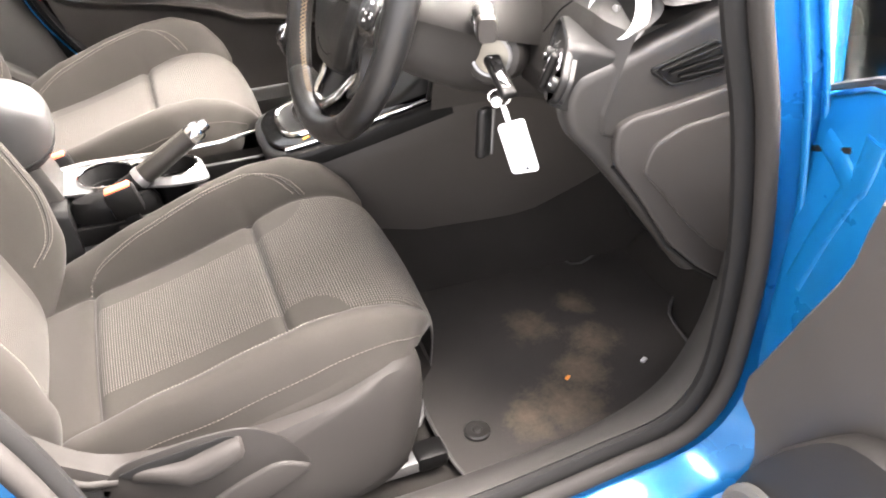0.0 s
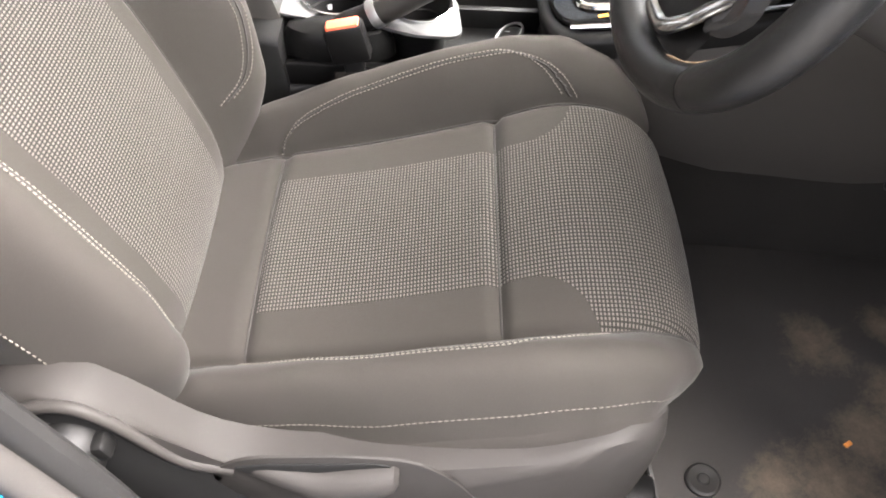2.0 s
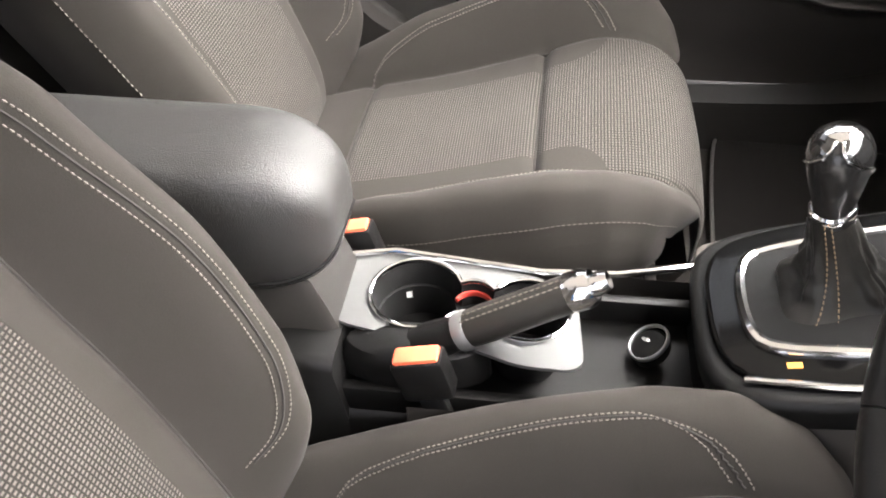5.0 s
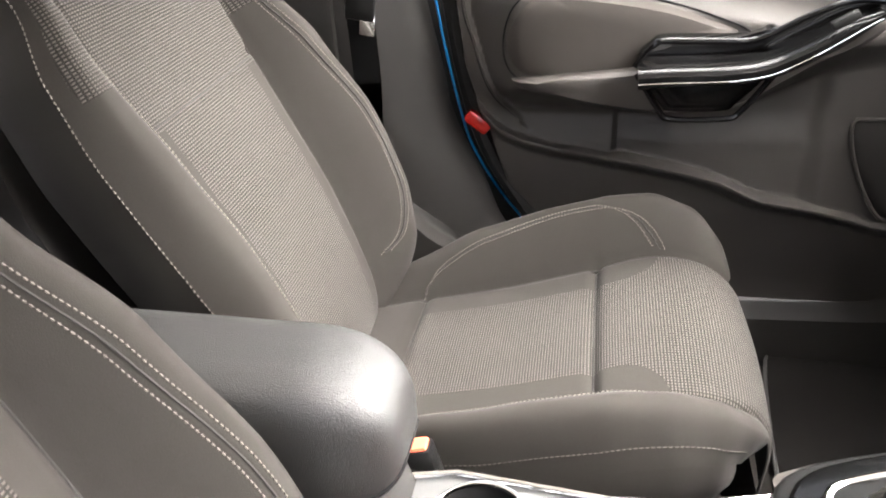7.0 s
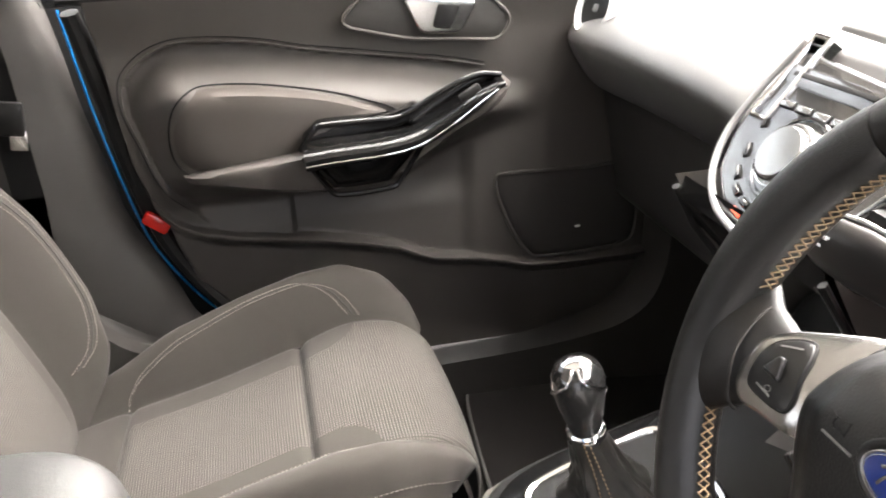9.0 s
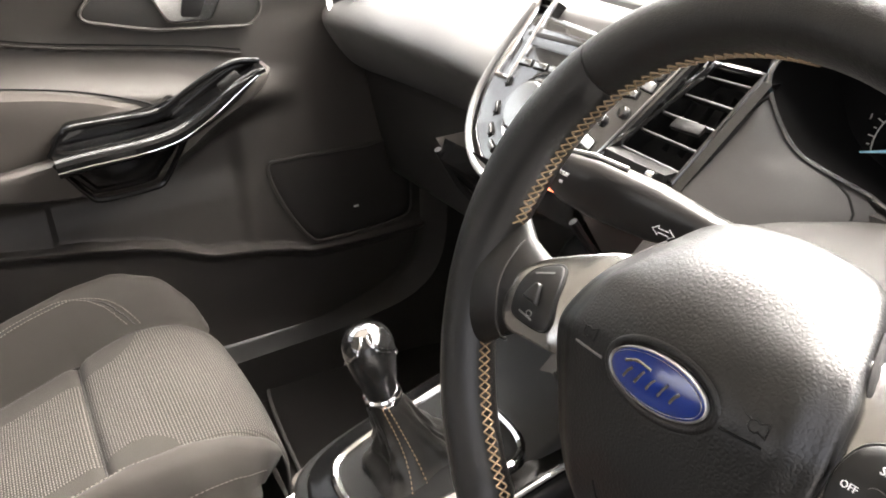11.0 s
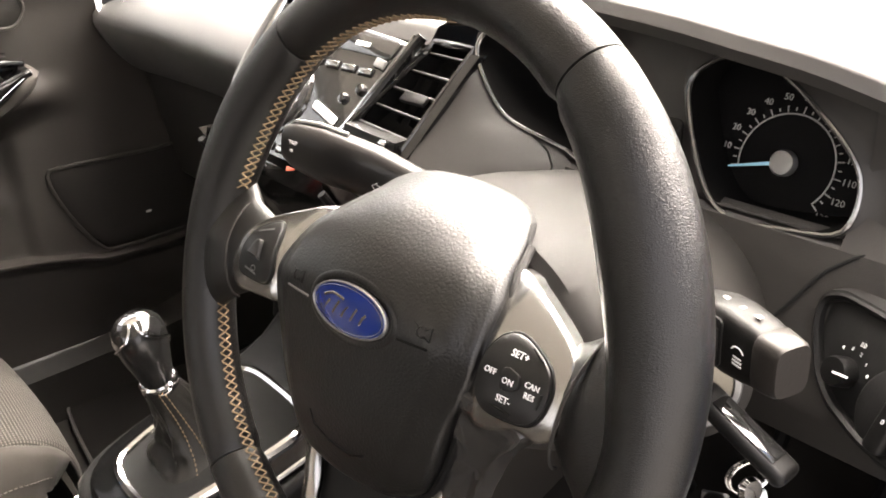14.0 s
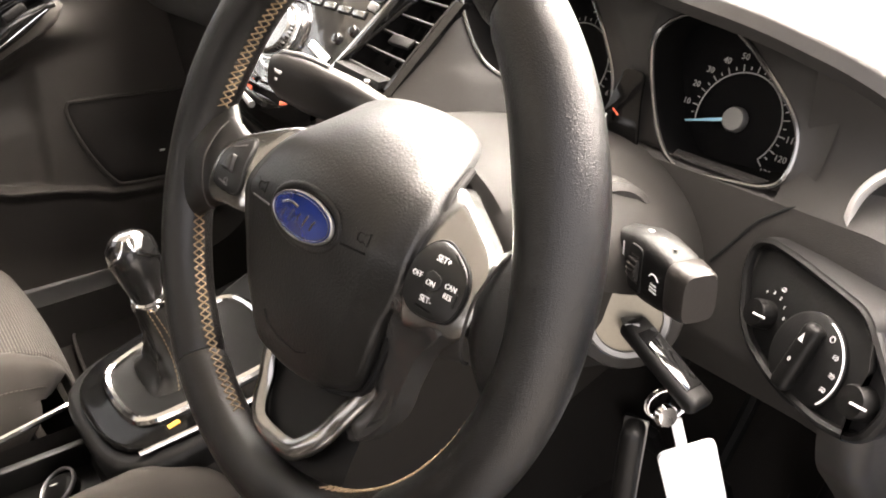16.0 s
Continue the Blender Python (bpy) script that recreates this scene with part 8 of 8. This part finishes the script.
# ---------- driver's door, wide open ----------
HX, HY_, DA = 0.560, -0.400, radians(80)
dd = Vector((-math.cos(DA), -math.sin(DA), 0))
dn = Vector((-math.sin(DA), math.cos(DA), 0))
dmx = Matrix(((dd.x, 0, dn.x, HX), (dd.y, 0, dn.y, HY_), (0, 1, 0, 0), (0, 0, 0, 1)))
odoor = thing("driver_door", (HX, HY_, 0.35), "blue car door standing wide open with grey inner trim", "car door")
D = lambda u, z, n=0.0: dmx @ Vector((u, z, n))
part("shell", plate(rounded([(-0.05, 0.42), (-0.055, 0.87), (-0.034, 0.895), (0.02, 0.924), (0.071, 0.950), (0.15, 0.968), (1.05, 0.99), (1.08, 0.90), (1.05, 0.50), (0.98, 0.36), (0.10, 0.34)], 0.04, 5), 0.06, dmx @ pose(0, 0, -0.06), 0.015, 3), BLUE, odoor, "bright blue door shell")
for pts in (((0.020, 0.872), (0.050, 0.862), (0.081, 0.846), (0.090, 0.868), (0.094, 0.905)), ((0.030, 0.690), (0.055, 0.775), (0.081, 0.846)), ((-0.030, 0.600), (-0.020, 0.740), (-0.024, 0.860))):
    bm = bmesh.new()
    tube(bm, [D(p.x, p.z, 0.0) for p in curve([(u, 0, z) for u, z in pts], 20)], 0.015, 12, flat=0.22, up=dn)
    part("pressed_rib", bm, BLUE, odoor, "pressed rib in the blue steel")
bm = bmesh.new()
tube(bm, [D(u, z, -0.03) for u, z in ((-0.052, 0.86), (-0.066, 0.93), (-0.085, 1.03), (-0.03, 1.16), (0.30, 1.36), (0.80, 1.42), (1.05, 1.38), (1.07, 0.98))], 0.022, 10)
part("window_frame", bm, BLUE, odoor, "blue window frame")
bm = bmesh.new()
tube(bm, [D(u, z, -0.012) for u, z in ((-0.020, 0.905), (-0.038, 0.96), (-0.055, 1.02), (-0.03, 1.10))], 0.013, 10, flat=0.5)
part("frame_trim", bm, mat("pale_channel", (0.20, 0.19, 0.18), (0.25, 0.24, 0.225), 0.6, fine=400), odoor, "pale grey window channel")
bm = bmesh.new()
tube(bm, [D(u, z, -0.008) for u, z in ((-0.032, 0.900), (0.02, 0.929), (0.071, 0.955), (0.15, 0.972), (1.05, 0.992))], 0.007, 8)
part("window_seal", bm, RUBBER, odoor, "black window seal")
bm = bmesh.new()
loft(bm, [[D(u, z, -0.03) for u in steps(a, 1.05, 4)] for z, a in ((0.90, -0.03), (1.03, -0.06), (1.2, 0.08), (1.36, 0.35))], closed_ring=False)
bmesh.ops.solidify(bm, geom=list(bm.faces), thickness=0.004)
g = part("window_glass", bm, CLEAR, odoor, "clear door glass")
g.visible_shadow = False
trim_out = [(0.137, 0.38), (0.138, 0.44), (0.150, 0.52), (0.152, 0.575), (0.128, 0.594), (0.100, 0.606), (0.118, 0.65), (0.165, 0.755), (0.208, 0.85), (0.225, 0.92), (0.30, 0.945), (1.02, 0.975), (1.04, 0.55), (0.95, 0.38), (0.3, 0.36)]
c = [(p.x, p.z) for p in curve([(u, 0, z) for u, z in trim_out], 80, closed=True)]
bm = bmesh.new()
mu, mz = 0.5, 0.62
loft(bm, [[D(mu + (u - mu) * k, mz + (z - mz) * k, n) for u, z in c] for k, n in ((1.0, 0.0), (1.0, 0.07), (0.995, 0.086), (0.98, 0.092), (0.8, 0.085), (0.4, 0.085), (0.05, 0.085))])
part("inner_trim", bm, DOORSKIN, odoor, "grey moulded inner trim")
bm = bmesh.new()
o2 = [(0.155, 0.40), (0.158, 0.50), (0.185, 0.575), (0.24, 0.665), (0.31, 0.735), (0.45, 0.76), (0.68, 0.74), (0.70, 0.45), (0.4, 0.39)]
c = [(p.x, p.z) for p in curve([(u, 0, z) for u, z in o2], 60, closed=True)]
loft(bm, [[D(0.36 + (u - 0.36) * k, 0.51 + (z - 0.51) * k, n) for u, z in c] for k, n in ((1.0, 0.07), (1.0, 0.104), (0.98, 0.112), (0.9, 0.115), (0.3, 0.115))])
part("map_pocket", bm, PLASTIC, odoor, "grey door pocket")
part("speaker_grille", lathe([(0.085, 0.0), (0.085, 0.012), (0.078, 0.016), (0.074, 0.013), (0.001, 0.014)], 40, dmx @ pose(0.250, 0.49, 0.112)), mat("speaker_ribs", (0.04, 0.04, 0.039), (0.07, 0.07, 0.067), 0.7, fine=1500, bump=0.8, depth=0.001), odoor, "round dark speaker grille")
part("check_strap", rbox((0.14, 0.02, 0.022), Matrix.Translation((0.575, -0.455, 0.62)) @ pose(0, 0, 0, 0, 0, 60), 0.004), SATIN, odoor, "steel check strap")
part("strap_bolt", lathe([(0.009, 0), (0.009, 0.008), (0.001, 0.009)], 12, Matrix.Translation((0.535, -0.475, 0.61)) @ pose(0, 0, 0, 0, -90, 30)), SATIN, odoor, "steel bolt")

part("mirror_slot", rbox((0.085, 0.007, 0.004), dmx @ pose(0.025, 0.862, 0.0, 0, 0, 24), 0.002), MATTE, odoor, "narrow dark slot")
bm = bmesh.new()
tube(bm, [D(u, z, 0.002) for u, z in ((-0.030, 0.896), (0.02, 0.924), (0.071, 0.950), (0.15, 0.967), (0.4, 0.975))], 0.003, 6)
part("belt_strip", bm, CHROME, odoor, "bright belt strip")

# door latch striker on the driver's B pillar
latch = thing("latch_striker", (-0.335, -0.42, 0.735), "white-painted steel latch striker loop on the blue pillar", "striker")
bm = bmesh.new()
tube(bm, curve([(-0.315, -0.425, 0.735), (-0.305, -0.450, 0.737), (-0.320, -0.465, 0.742), (-0.345, -0.455, 0.745), (-0.355, -0.425, 0.745)], 20), 0.0045, 8)
part("loop", bm, WHITE, latch)
part("base_plate", rbox((0.06, 0.006, 0.05), pose(-0.335, -0.420, 0.740), 0.002), BLUE, latch, "blue painted plate")

# ---------- red car parked beyond ----------
rc = thing("parked_red_car", (4.6, -2.6, 0.0), "red car parked beyond the open door", "car")
def red_ring(x, w, zs):
    return [(x, -2.6 + s * w * k, z) for s, k, z in ((-1, 0.95, 0.25), (-1, 1.0, 0.55), (-1, 0.97, zs[0]), (-1, 0.78, zs[1]), (1, 0.78, zs[1]), (1, 0.97, zs[0]), (1, 1.0, 0.55), (1, 0.95, 0.25))]
bm = bmesh.new()
loft(bm, [red_ring(x, w, z) for x, w, z in ((2.7, 0.70, (0.70, 0.74)), (2.95, 0.84, (0.86, 0.90)), (3.6, 0.87, (0.92, 0.98)), (4.1, 0.87, (0.95, 1.38)), (4.9, 0.87, (0.97, 1.46)), (5.9, 0.86, (0.97, 1.40)), (6.4, 0.82, (0.92, 0.98)), (6.6, 0.75, (0.75, 0.80)))])
body = part("body", bm, REDCAR, rc, "red painted body")
for sgn in (-1, 1):
    for x in (3.35, 5.75):
        wl = part("wheel", lathe([(0.30, -0.09), (0.31, -0.05), (0.31, 0.05), (0.30, 0.09), (0.2, 0.09), (0.001, 0.08)], 32, pose(x, -2.6 + sgn * 0.80, 0.31, 90, 0, 0)), RUBBER, rc, "black tyre")
        part("rim", lathe([(0.20, -0.1), (0.19, 0.1), (0.001, 0.09)], 24, pose(x, -2.6 + sgn * 0.805, 0.31, 90, 0, 0)), SILVER, wl, "silver wheel rim")
    bm = bmesh.new()
    f_ = bm.faces.new([bm.verts.new((x, -2.6 + sgn * y, z)) for x, y, z in ((4.15, 0.845, 1.0), (5.8, 0.845, 1.0), (5.7, 0.72, 1.36), (4.45, 0.72, 1.36))])
    part("side_window", bm, GLOSS, rc, "dark side windows")
part("windscreen", rbox((0.02, 1.25, 0.44), pose(3.85, -2.6, 1.19, 0, 52, 0), 0.005), GLOSS, rc, "dark windscreen")
for sgn in (-1, 1):
    part("headlight", rbox((0.22, 0.26, 0.13), pose(2.93, -2.6 + sgn * 0.60, 0.72, 0, -12, -sgn * 22), 0.04), CHROME, rc, "clear headlight")
part("number_plate", rbox((0.01, 0.52, 0.11), pose(2.69, -2.6, 0.50), 0.003), PRINT, rc, "plain pale plate")
